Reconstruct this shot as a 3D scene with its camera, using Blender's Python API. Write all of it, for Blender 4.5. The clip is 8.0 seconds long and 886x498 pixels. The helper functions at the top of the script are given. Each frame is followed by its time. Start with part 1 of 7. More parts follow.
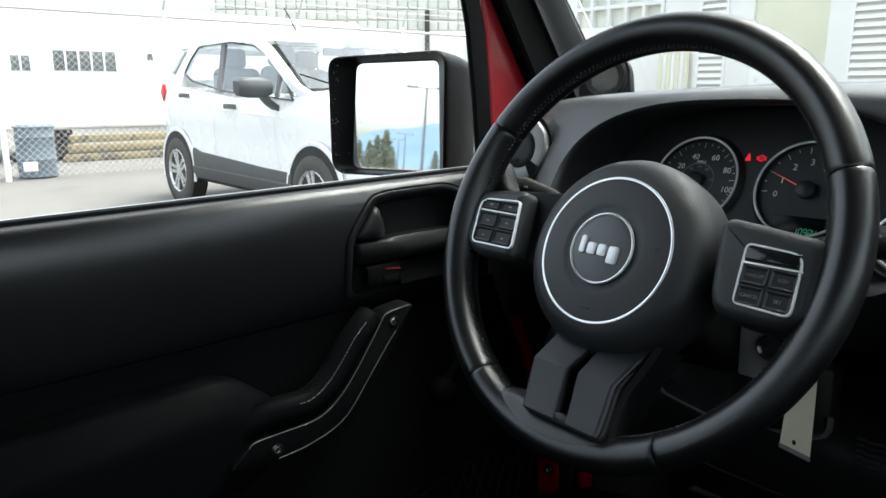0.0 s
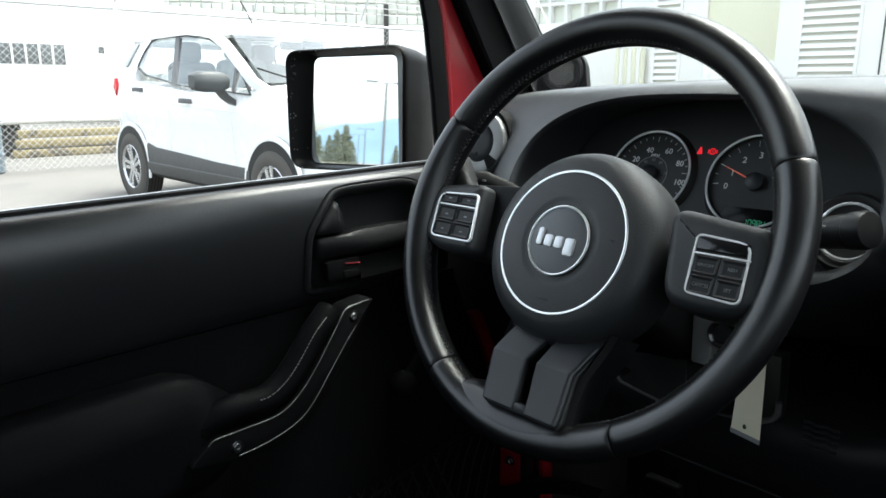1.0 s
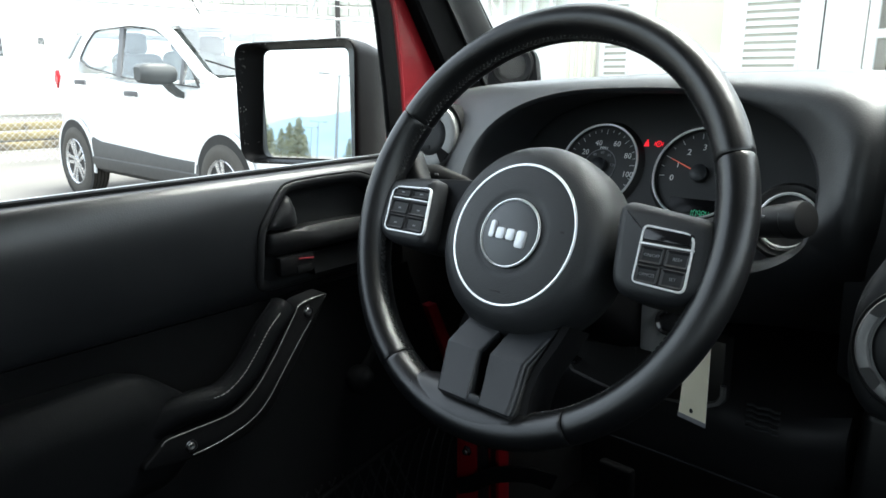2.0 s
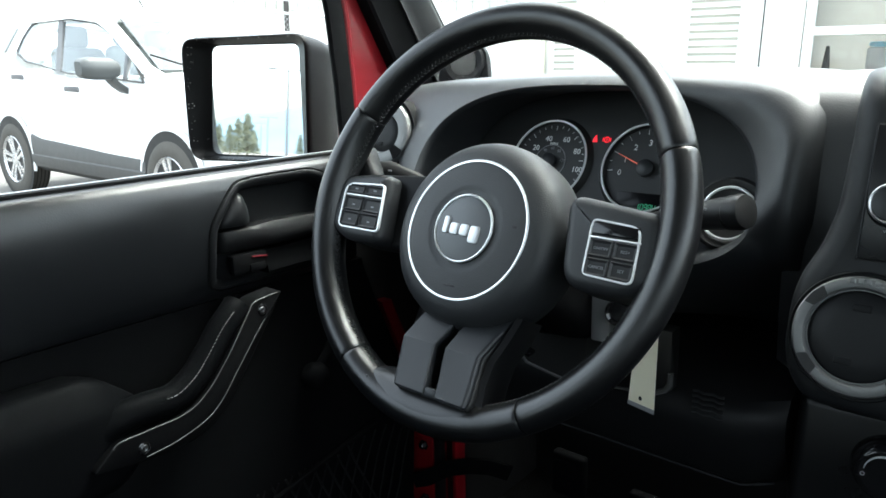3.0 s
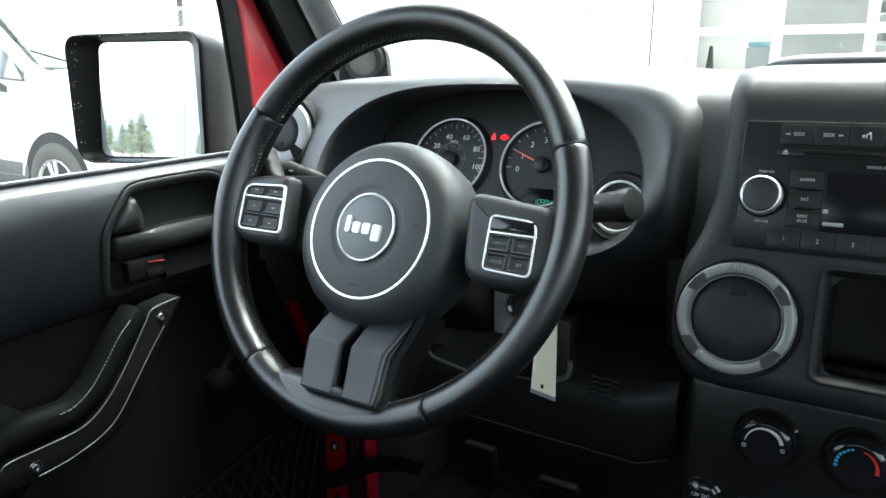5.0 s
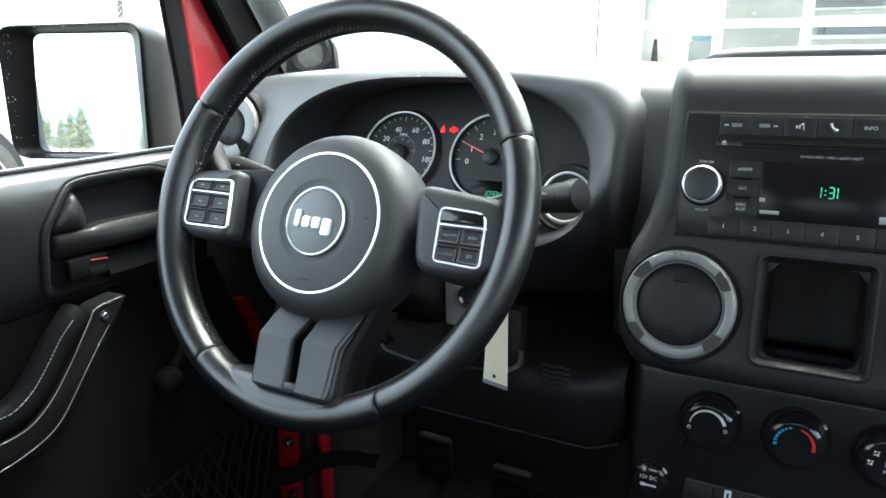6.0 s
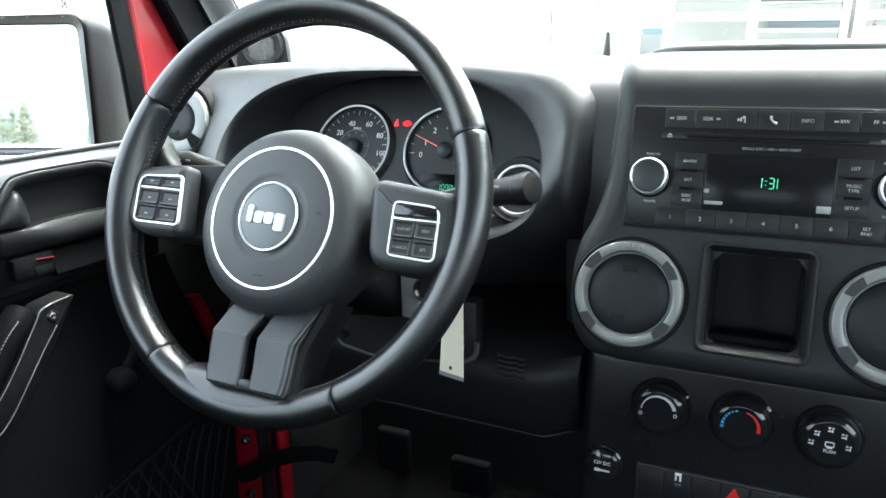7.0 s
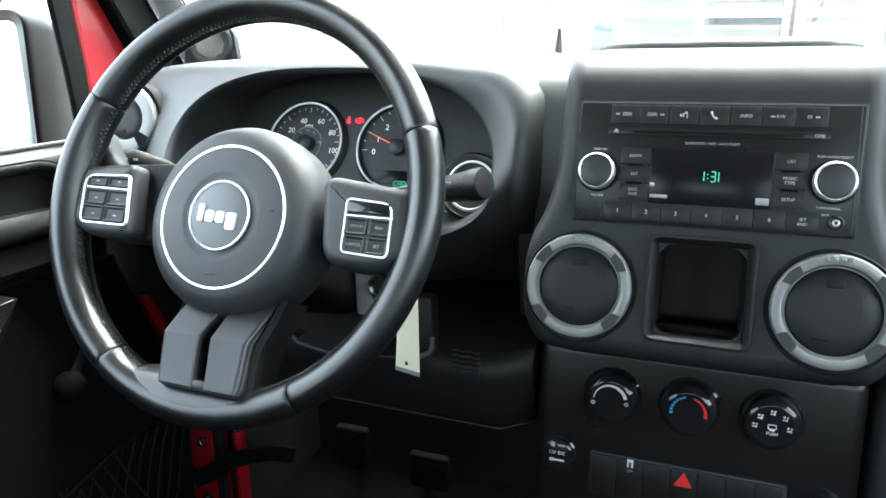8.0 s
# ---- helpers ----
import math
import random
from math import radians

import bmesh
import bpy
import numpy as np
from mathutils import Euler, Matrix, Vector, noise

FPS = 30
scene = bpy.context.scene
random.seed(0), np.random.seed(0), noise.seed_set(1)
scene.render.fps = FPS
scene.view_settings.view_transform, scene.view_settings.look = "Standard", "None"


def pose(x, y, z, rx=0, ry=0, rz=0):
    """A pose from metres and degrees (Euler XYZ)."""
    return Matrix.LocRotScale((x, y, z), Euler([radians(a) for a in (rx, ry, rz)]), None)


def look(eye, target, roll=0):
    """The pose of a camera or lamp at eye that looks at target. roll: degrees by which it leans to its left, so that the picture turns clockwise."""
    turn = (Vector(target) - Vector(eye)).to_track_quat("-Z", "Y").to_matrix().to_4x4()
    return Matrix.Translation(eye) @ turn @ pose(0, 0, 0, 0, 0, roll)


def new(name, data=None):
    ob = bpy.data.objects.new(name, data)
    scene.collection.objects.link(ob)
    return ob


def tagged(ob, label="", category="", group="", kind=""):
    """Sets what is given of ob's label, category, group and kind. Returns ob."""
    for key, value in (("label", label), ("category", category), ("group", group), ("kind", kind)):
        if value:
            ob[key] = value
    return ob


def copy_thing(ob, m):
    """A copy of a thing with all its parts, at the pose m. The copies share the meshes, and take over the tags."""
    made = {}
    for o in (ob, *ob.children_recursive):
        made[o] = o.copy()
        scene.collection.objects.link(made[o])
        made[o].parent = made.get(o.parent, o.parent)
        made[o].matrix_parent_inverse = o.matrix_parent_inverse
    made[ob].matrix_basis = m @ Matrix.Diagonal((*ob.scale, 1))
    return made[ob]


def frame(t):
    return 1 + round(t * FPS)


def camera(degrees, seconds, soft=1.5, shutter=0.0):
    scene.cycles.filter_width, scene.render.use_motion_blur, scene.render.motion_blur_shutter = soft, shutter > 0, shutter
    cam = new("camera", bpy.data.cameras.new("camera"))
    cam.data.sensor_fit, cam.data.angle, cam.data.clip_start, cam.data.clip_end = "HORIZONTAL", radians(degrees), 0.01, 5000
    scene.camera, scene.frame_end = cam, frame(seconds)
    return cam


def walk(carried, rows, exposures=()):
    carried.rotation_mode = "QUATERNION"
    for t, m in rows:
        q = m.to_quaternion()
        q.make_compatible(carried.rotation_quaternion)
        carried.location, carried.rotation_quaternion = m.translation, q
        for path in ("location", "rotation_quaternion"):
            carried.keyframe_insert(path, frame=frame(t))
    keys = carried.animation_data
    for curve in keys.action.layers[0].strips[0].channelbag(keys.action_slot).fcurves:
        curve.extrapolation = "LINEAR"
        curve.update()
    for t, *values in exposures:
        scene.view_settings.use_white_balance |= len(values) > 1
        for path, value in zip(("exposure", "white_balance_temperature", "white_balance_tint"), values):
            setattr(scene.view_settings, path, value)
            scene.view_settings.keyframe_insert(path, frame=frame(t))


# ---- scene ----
cam = camera(63.66, 8.0, soft=1.6)
ROWS = [
    (0.0, 0.3509, -0.4766, 1.1132, 77.398, -0.096, 50.310),
    (0.5, 0.3531, -0.4771, 1.1127, 77.248, -0.146, 48.838),
    (1.0, 0.3547, -0.4773, 1.1124, 77.017, -0.244, 47.168),
    (1.5, 0.3569, -0.4771, 1.1136, 76.682, -0.212, 45.395),
    (3.0, 0.3628, -0.4837, 1.1160, 76.096, -0.363, 39.716),
    (3.5, 0.3658, -0.4851, 1.1185, 75.930, -0.296, 37.930),
    (4.0, 0.3679, -0.4856, 1.1191, 75.938, -0.343, 36.130),
    (4.5, 0.3694, -0.4858, 1.1178, 76.034, -0.424, 34.216),
    (6.0, 0.3731, -0.4874, 1.1178, 75.451, -0.517, 28.270),
    (6.5, 0.3748, -0.4879, 1.1186, 75.142, -0.533, 26.538),
    (7.0, 0.3774, -0.4889, 1.1191, 74.919, -0.563, 24.810),
    (7.5, 0.3789, -0.4915, 1.1189, 74.820, -0.630, 22.943),
    (8.0, 0.3818, -0.4923, 1.1199, 74.674, -0.550, 21.211),
]
walk(cam, [(t, pose(x, y, z, a, b, c)) for t, x, y, z, a, b, c in ROWS], exposures=[(0.0, 2.0, 6450, 2), (1.5, 2.33, 6400, 1), (3.5, 3.0, 6300, -1), (6.0, 3.7, 6250, -2), (8.0, 4.18, 6250, -2)])

# ---- world and light: bright overcast noon ----
world = bpy.data.worlds.new("overcast_sky")
scene.world = world
world.use_nodes = True
wn, wl = world.node_tree.nodes, world.node_tree.links
sky = wn.new("ShaderNodeTexSky")
sky.sky_type = "NISHITA"
sky.sun_disc = False
sky.sun_elevation, sky.sun_rotation = radians(70), radians(20)
sky.air_density, sky.dust_density, sky.ozone_density = 1.0, 4.0, 1.0
veil = wn.new("ShaderNodeHueSaturation")
veil.inputs["Saturation"].default_value = 0.42
wl.new(sky.outputs["Color"], veil.inputs["Color"])
wl.new(veil.outputs["Color"], wn["Background"].inputs["Color"])
wn["Background"].inputs["Strength"].default_value = 0.15

sun_data = bpy.data.lights.new("sun", "SUN")
sun_data.energy, sun_data.angle, sun_data.color = 1.3, radians(40), (1.0, 0.985, 0.96)
sun = new("sun", sun_data)
sun.matrix_world = look((0, 0, 0), (-math.sin(radians(20)) * math.cos(radians(70)), -math.cos(radians(20)) * math.cos(radians(70)), -math.sin(radians(70))))

# ---- materials ----


def mat(name, color, rough=0.5, metal=0.0, vary=0.12, big=3.0, grain=600.0, bump=0.15, depth=0.0005, rvary=0.1, coat=0.0, spec=0.5, wear=None, wear_at=0.62, wear_scale=25.0, cells=False, tint=0.0):
    """A surface with colour drift at a large scale, fine grain in relief, and worn spots."""
    m = bpy.data.materials.new(name)
    m.use_nodes = True
    n, l = m.node_tree.nodes, m.node_tree.links
    b = n["Principled BSDF"]
    b.inputs["Metallic"].default_value = metal
    b.inputs["Coat Weight"].default_value = coat
    b.inputs["Coat Roughness"].default_value = 0.08
    b.inputs["Specular IOR Level"].default_value = spec
    tc = n.new("ShaderNodeTexCoord")
    large = n.new("ShaderNodeTexNoise")
    large.inputs["Scale"].default_value, large.inputs["Detail"].default_value = big, 6.0
    l.new(tc.outputs["Object"], large.inputs["Vector"])
    ramp = n.new("ShaderNodeMix")
    ramp.data_type = "RGBA"
    ramp.inputs["A"].default_value = (*[c * (1 - vary) for c in color], 1)
    ramp.inputs["B"].default_value = (*[min(1, c * (1 + vary)) for c in color], 1)
    l.new(large.outputs["Fac"], ramp.inputs["Factor"])
    out = ramp.outputs["Result"]
    if tint:
        info = n.new("ShaderNodeObjectInfo")
        hsv = n.new("ShaderNodeHueSaturation")
        rng = n.new("ShaderNodeMapRange")
        rng.inputs["To Min"].default_value, rng.inputs["To Max"].default_value = 1 - tint, 1 + tint
        l.new(info.outputs["Random"], rng.inputs["Value"])
        l.new(rng.outputs["Result"], hsv.inputs["Value"])
        l.new(out, hsv.inputs["Color"])
        out = hsv.outputs["Color"]
    if wear:
        spots = n.new("ShaderNodeTexNoise")
        spots.inputs["Scale"].default_value, spots.inputs["Detail"].default_value = wear_scale, 8.0
        l.new(tc.outputs["Object"], spots.inputs["Vector"])
        edge = n.new("ShaderNodeMapRange")
        edge.inputs["From Min"].default_value, edge.inputs["From Max"].default_value = wear_at, wear_at + 0.1
        l.new(spots.outputs["Fac"], edge.inputs["Value"])
        over = n.new("ShaderNodeMix")
        over.data_type = "RGBA"
        over.inputs["B"].default_value = (*wear, 1)
        l.new(edge.outputs["Result"], over.inputs["Factor"])
        l.new(out, over.inputs["A"])
        out = over.outputs["Result"]
    l.new(out, b.inputs["Base Color"])
    fine = n.new("ShaderNodeTexVoronoi" if cells else "ShaderNodeTexNoise")
    fine.inputs["Scale"].default_value = grain
    l.new(tc.outputs["Object"], fine.inputs["Vector"])
    rr = n.new("ShaderNodeMapRange")
    rr.inputs["To Min"].default_value, rr.inputs["To Max"].default_value = max(0.02, rough - rvary), min(1, rough + rvary)
    mixr = n.new("ShaderNodeTexNoise")
    mixr.inputs["Scale"].default_value, mixr.inputs["Detail"].default_value = big * 5, 5.0
    l.new(tc.outputs["Object"], mixr.inputs["Vector"])
    l.new(mixr.outputs["Fac"], rr.inputs["Value"])
    l.new(rr.outputs["Result"], b.inputs["Roughness"])
    if bump:
        bp = n.new("ShaderNodeBump")
        bp.inputs["Strength"].default_value, bp.inputs["Distance"].default_value = bump, depth
        l.new(fine.outputs["Distance" if cells else "Fac"], bp.inputs["Height"])
        l.new(bp.outputs["Normal"], b.inputs["Normal"])
    return m


def glow(name, color, strength):
    m = bpy.data.materials.new(name)
    m.use_nodes = True
    b = m.node_tree.nodes["Principled BSDF"]
    b.inputs["Base Color"].default_value = (*color, 1)
    b.inputs["Emission Color"].default_value = (*color, 1)
    b.inputs["Emission Strength"].default_value = strength
    return m


def glass(name, color=(1, 1, 1), rough=0.0, ior=1.45):
    m = bpy.data.materials.new(name)
    m.use_nodes = True
    b = m.node_tree.nodes["Principled BSDF"]
    b.inputs["Base Color"].default_value = (*color, 1)
    b.inputs["Roughness"].default_value = rough
    b.inputs["Transmission Weight"].default_value = 1.0
    b.inputs["IOR"].default_value = ior
    return m


PAD = mat("grained_dash_vinyl", (0.0178, 0.0192, 0.0216), 0.44, grain=700, bump=0.22, depth=0.0003, cells=True, vary=0.10, spec=0.68)
STACK = mat("satin_black_stack_plastic", (0.0120, 0.0128, 0.0142), 0.50, grain=900, bump=0.08, depth=0.0002, cells=True, vary=0.08, spec=0.34)
FACE = mat("matte_black_panel_plastic", (0.0170, 0.0182, 0.0202), 0.38, grain=1100, bump=0.25, depth=0.0003, cells=True, vary=0.08)
DOOR_PAD = mat("grained_door_vinyl", (0.0085, 0.0091, 0.0104), 0.33, grain=600, bump=0.22, depth=0.0003, cells=True, vary=0.12, spec=0.60)
SLOT = mat("matte_black_slot_plastic", (0.004, 0.004, 0.0043), 0.7, bump=0.1, grain=900, spec=0.08)
DARK = mat("dark_recess_plastic", (0.008, 0.008, 0.008), 0.6, grain=900, bump=0.2, depth=0.0003, vary=0.1)
LEATHER = mat("worn_black_leather", (0.0038, 0.0041, 0.0048), 0.335, grain=520, bump=0.16, depth=0.0003, cells=True, vary=0.15, rvary=0.16, spec=0.66, wear=(0.010, 0.014, 0.014), wear_at=0.68, wear_scale=60)
WEB = mat("matte_drawn_leather", (0.0040, 0.0043, 0.0049), 0.45, grain=520, bump=0.16, depth=0.0003, cells=True, spec=0.10)
HUB = mat("textured_airbag_cover", (0.0195, 0.0209, 0.0230), 0.5, grain=1050, bump=0.40, depth=0.0004, cells=True, vary=0.06)
SATIN = mat("charcoal_satin_plastic", (0.0185, 0.0202, 0.0232), 0.46, grain=1500, bump=0.12, depth=0.0002, vary=0.06, spec=0.45)
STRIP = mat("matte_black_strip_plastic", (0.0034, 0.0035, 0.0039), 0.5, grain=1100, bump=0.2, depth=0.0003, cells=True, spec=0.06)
PALE_EDGE = mat("worn_grey_plastic_edge", (0.085, 0.085, 0.085), 0.5, bump=0, vary=0.3, big=60)
# Near-white base puts the sky's gleam on chrome into the colour.
BRIGHT = mat("bright_silver_bezel", (0.88, 0.89, 0.90), 0.22, 0.25, bump=0, vary=0.03)
KNOB_RIM = mat("satin_silver_rim", (0.55, 0.56, 0.57), 0.34, 0.8, bump=0, vary=0.04)
GREY_CAST = mat("grey_lock_casting", (0.22, 0.22, 0.225), 0.5, bump=0.2, grain=600)
# Blacker and duller than the upper vinyl: shade low on the door, as colour.
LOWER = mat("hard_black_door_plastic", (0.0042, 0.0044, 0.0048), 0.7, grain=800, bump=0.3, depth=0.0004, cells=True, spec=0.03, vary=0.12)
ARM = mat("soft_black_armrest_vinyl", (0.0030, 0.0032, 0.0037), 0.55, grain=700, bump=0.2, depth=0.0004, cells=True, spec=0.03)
RADIO = mat("semi_gloss_radio_plastic", (0.0070, 0.0070, 0.0075), 0.3, grain=1500, bump=0.06, depth=0.0002, spec=0.27)
PANEL = mat("smooth_black_control_panel", (0.0070, 0.0072, 0.0078), 0.30, grain=1100, bump=0.12, depth=0.0002, spec=0.32)
SPOKE = mat("dark_spoke_plastic", (0.0180, 0.0192, 0.0213), 0.48, grain=1200, bump=0.3, depth=0.0003, cells=True, spec=0.45)
MESH = mat("dark_speaker_mesh", (0.13, 0.13, 0.13), 0.5, 0.3, bump=0)
THREAD = mat("black_thread", (0.036, 0.036, 0.037), 0.7, bump=0)
RING = mat("satin_chrome_ring", (0.90, 0.91, 0.92), 0.34, 0.9, vary=0.03, bump=0, rvary=0.04)
SILVER = mat("silver_vent_paint", (0.172, 0.174, 0.173), 0.40, 0.40, vary=0.12, big=20, grain=2500, bump=0.08, depth=0.0002, wear=(0.14, 0.14, 0.14), wear_at=0.7)
GLOSSY = mat("gloss_black_plastic", (0.010, 0.010, 0.011), 0.12, bump=0, rvary=0.05)
SCREEN = mat("smoked_display_window", (0.006, 0.006, 0.007), 0.2, bump=0, rvary=0.05, spec=0.14)
BUTTON = mat("soft_black_button_rubber", (0.021, 0.021, 0.0228), 0.45, grain=1500, bump=0.1, depth=0.0002, spec=0.4)
TRIM = mat("hard_black_handle_trim", (0.009, 0.0092, 0.0100), 0.45, grain=1100, bump=0.2, depth=0.0003, cells=True, spec=0.17)
BEZEL = mat("satin_black_handle_plastic", (0.0095, 0.0100, 0.0110), 0.42, grain=1100, bump=0.2, depth=0.0003, cells=True, spec=0.28)
FLAG = mat("dark_red_flag_plastic", (0.16, 0.006, 0.012), 0.5, bump=0)
RADIO_KEYS = mat("flush_radio_keys", (0.0090, 0.0090, 0.0096), 0.4, grain=1500, bump=0.06, depth=0.0002, spec=0.28)
THUMB = mat("dark_grey_notch_rubber", (0.012, 0.012, 0.012), 0.5, bump=0.1, grain=1500)
WHITE_INK = mat("white_legend_ink", (0.62, 0.62, 0.62), 0.5, bump=0, vary=0.03)
DIAL_INK = mat("bright_dial_ink", (0.85, 0.85, 0.84), 0.5, bump=0, vary=0.02)
LEGEND = mat("dim_radio_legend_ink", (0.36, 0.36, 0.36), 0.5, bump=0, vary=0.03)
GREY_INK = mat("grey_legend_ink", (0.22, 0.22, 0.23), 0.5, bump=0, vary=0.03)
RED_INK = mat("red_legend_ink", (0.55, 0.02, 0.02), 0.4, bump=0, vary=0.03)
BLUE_INK = mat("blue_legend_ink", (0.05, 0.30, 0.55), 0.4, bump=0, vary=0.03)
DIAL = mat("charcoal_dial_face", (0.020, 0.021, 0.022), 0.55, bump=0.1, grain=1500)
RED_PAINT = mat("glossy_red_car_paint", (0.17, 0.003, 0.008), 0.45, bump=0.05, grain=300, coat=0.25, vary=0.10, spec=0.25)
# Greyer than the trim beside it: windscreen light on the pillar, as colour.
PILLAR = mat("grey_grained_pillar_plastic", (0.026, 0.027, 0.028), 0.5, grain=900, bump=0.2, depth=0.0003, cells=True, vary=0.08)
BADGE = mat("brushed_grey_badge", (0.095, 0.098, 0.102), 0.45, 0.6, grain=2000, bump=0.08, depth=0.0002, vary=0.06)
RUBBER = mat("black_weatherstrip_rubber", (0.0075, 0.0075, 0.008), 0.6, grain=400, bump=0.2, spec=0.15)
HOUSING = mat("moulded_black_mirror_plastic", (0.0036, 0.0035, 0.0037), 0.45, spec=0.16, grain=900, bump=0.4, depth=0.0004, cells=True, wear=(0.16, 0.16, 0.16), wear_at=0.73, wear_scale=90)
MIRROR = mat("silvered_mirror_glass", (0.86, 0.88, 0.88), 0.015, 1.0, vary=0.01, bump=0, rvary=0.01)
CARPET = mat("black_loop_carpet", (0.0028, 0.0028, 0.0028), 0.95, grain=350, bump=1.0, depth=0.003, vary=0.3, spec=0.02)
PAPER = mat("cream_paper_tag", (0.80, 0.75, 0.58), 0.6, grain=900, bump=0.1, vary=0.08)
STEEL = mat("zinc_plated_steel", (0.24, 0.24, 0.25), 0.38, 1.0, bump=0.1, wear=(0.1, 0.09, 0.08), wear_at=0.64)
NEEDLE = glow("lit_orange_red_needle", (0.9, 0.20, 0.14), 0.05)
LAMP_RED = glow("lit_red_warning_lamp", (1.0, 0.02, 0.04), 0.14)
LCD_GREEN = glow("green_clock_segments", (0.12, 0.70, 0.38), 0.036)
PANE = glass("clear_window_glass", (0.98, 1.0, 0.99))

# ---- mesh helpers ----
CARM = pose(0, 0, 1.00, 1.243, -1.159, -0.013)


def thing(name, label, category, m=None, at=(0, 0, 0), group="", kind=""):
    root = new(name)
    root.empty_display_size = 0.05
    root.matrix_basis = m if m is not None else CARM @ Matrix.Translation(at)
    return tagged(root, label, category, group, kind)


def mesh_of(name, bm, material, sharp=38):
    bm.normal_update()
    lim = radians(sharp)
    for f in bm.faces:
        f.smooth = True
    for e in bm.edges:
        if len(e.link_faces) == 2 and e.calc_face_angle(0) > lim:
            e.smooth = False
    me = bpy.data.meshes.new(name)
    bm.to_mesh(me)
    bm.free()
    me.materials.append(material)
    return me


def part(name, bm, material, parent, label="", m=None, sharp=38):
    ob = new(name, mesh_of(name, bm, material, sharp))
    ob.parent = parent
    if m is not None:
        ob.matrix_basis = m
    if label:
        ob["label"] = label
    return ob


def solo(name, bm, material, label, category, m=None, group="", kind="", sharp=38):
    ob = new(name, mesh_of(name, bm, material, sharp))
    ob.matrix_basis = m if m is not None else CARM
    return tagged(ob, label, category, group, kind)


def again(ob, parent, m, name=None):
    """Another part on the same mesh."""
    o = new(name or ob.name.split(".")[0], ob.data)
    o.parent = parent
    o.matrix_basis = m
    return o


def carve(bm, cutter):
    """The first solid less the second."""
    pair = []
    for b in (bm, cutter):
        bmesh.ops.recalc_face_normals(b, faces=b.faces)
        me = bpy.data.meshes.new("solid")
        b.to_mesh(me)
        b.free()
        ob = bpy.data.objects.new("solid", me)
        scene.collection.objects.link(ob)
        pair.append(ob)
    md = pair[0].modifiers.new("cut", "BOOLEAN")
    md.object, md.operation, md.solver = pair[1], "DIFFERENCE", "EXACT"
    bpy.context.view_layer.update()
    me = bpy.data.meshes.new_from_object(pair[0].evaluated_get(bpy.context.evaluated_depsgraph_get()))
    out = bmesh.new()
    out.from_mesh(me)
    bpy.data.meshes.remove(me)
    for ob in pair:
        me = ob.data
        bpy.data.objects.remove(ob)
        bpy.data.meshes.remove(me)
    return out


def I4():
    return Matrix.Identity(4)


def bev(bm, edges, r, seg=2):
    if r > 0 and edges:
        bmesh.ops.bevel(bm, geom=edges, offset=r, offset_type="OFFSET", segments=seg, profile=0.5, affect="EDGES", clamp_overlap=True)


def rbox(bm, size, center=(0, 0, 0), r=0.003, m=None, seg=2):
    """A box with rounded edges."""
    b2 = bmesh.new()
    bmesh.ops.create_cube(b2, size=1)
    bmesh.ops.scale(b2, vec=size, verts=b2.verts)
    bev(b2, b2.edges[:], min(r, 0.49 * min(size)), seg)
    bmesh.ops.translate(b2, vec=center, verts=b2.verts)
    join(bm, b2, m)
    return bm


def join(bm, b2, m=None):
    if m is not None:
        b2.transform(m)
    b2.verts.index_update()
    vs = [bm.verts.new(v.co) for v in b2.verts]
    for f in b2.faces:
        try:
            bm.faces.new([vs[v.index] for v in f.verts])
        except ValueError:
            pass
    b2.free()


def lathe(bm, prof, seg=48, m=None, a0=0.0, a1=360.0, sx=1.0, sy=1.0):
    """Turns a profile of (radius, height) about z."""
    full = abs(a1 - a0 - 360) < 1e-6
    b2 = bmesh.new()
    rings = []
    cnt = seg if full else seg + 1
    for r, z in prof:
        if r < 1e-6:
            rings.append([b2.verts.new((0, 0, z))])
        else:
            rings.append([b2.verts.new((sx * r * math.cos(radians(a0 + (a1 - a0) * k / seg)), sy * r * math.sin(radians(a0 + (a1 - a0) * k / seg)), z)) for k in range(cnt)])
    for p, q in zip(rings, rings[1:]):
        for k in range(seg):
            a, b = k % len(p), (k + 1) % len(p)
            c, d = (k + 1) % len(q), k % len(q)
            vs = []
            for v in (p[a], p[b], q[c], q[d]):
                if v not in vs:
                    vs.append(v)
            if len(vs) > 2:
                b2.faces.new(vs)
    join(bm, b2, m)
    return bm


def tube_ring(bm, R, r, seg=64, sec=8, m=None, a0=0.0, a1=360.0, flat=1.0):
    prof = [(R + r * math.cos(2 * math.pi * k / sec), flat * r * math.sin(2 * math.pi * k / sec)) for k in range(sec + 1)]
    lathe(bm, prof, seg, m, a0, a1)
    bmesh.ops.remove_doubles(bm, verts=bm.verts, dist=1e-6)
    return bm


def loft(bm, rings, closed=True, cap0=True, cap1=True, m=None):
    """Skins rings of equal count."""
    b2 = bmesh.new()
    vs = [[b2.verts.new(p) for p in ring] for ring in rings]
    n = len(vs[0])
    for a, b in zip(vs, vs[1:]):
        for k in range(n if closed else n - 1):
            b2.faces.new((a[k], a[(k + 1) % n], b[(k + 1) % n], b[k]))
    if cap0 and n > 2:
        b2.faces.new(list(reversed(vs[0])))
    if cap1 and n > 2:
        b2.faces.new(vs[-1])
    bmesh.ops.recalc_face_normals(b2, faces=b2.faces)
    join(bm, b2, m)
    return bm


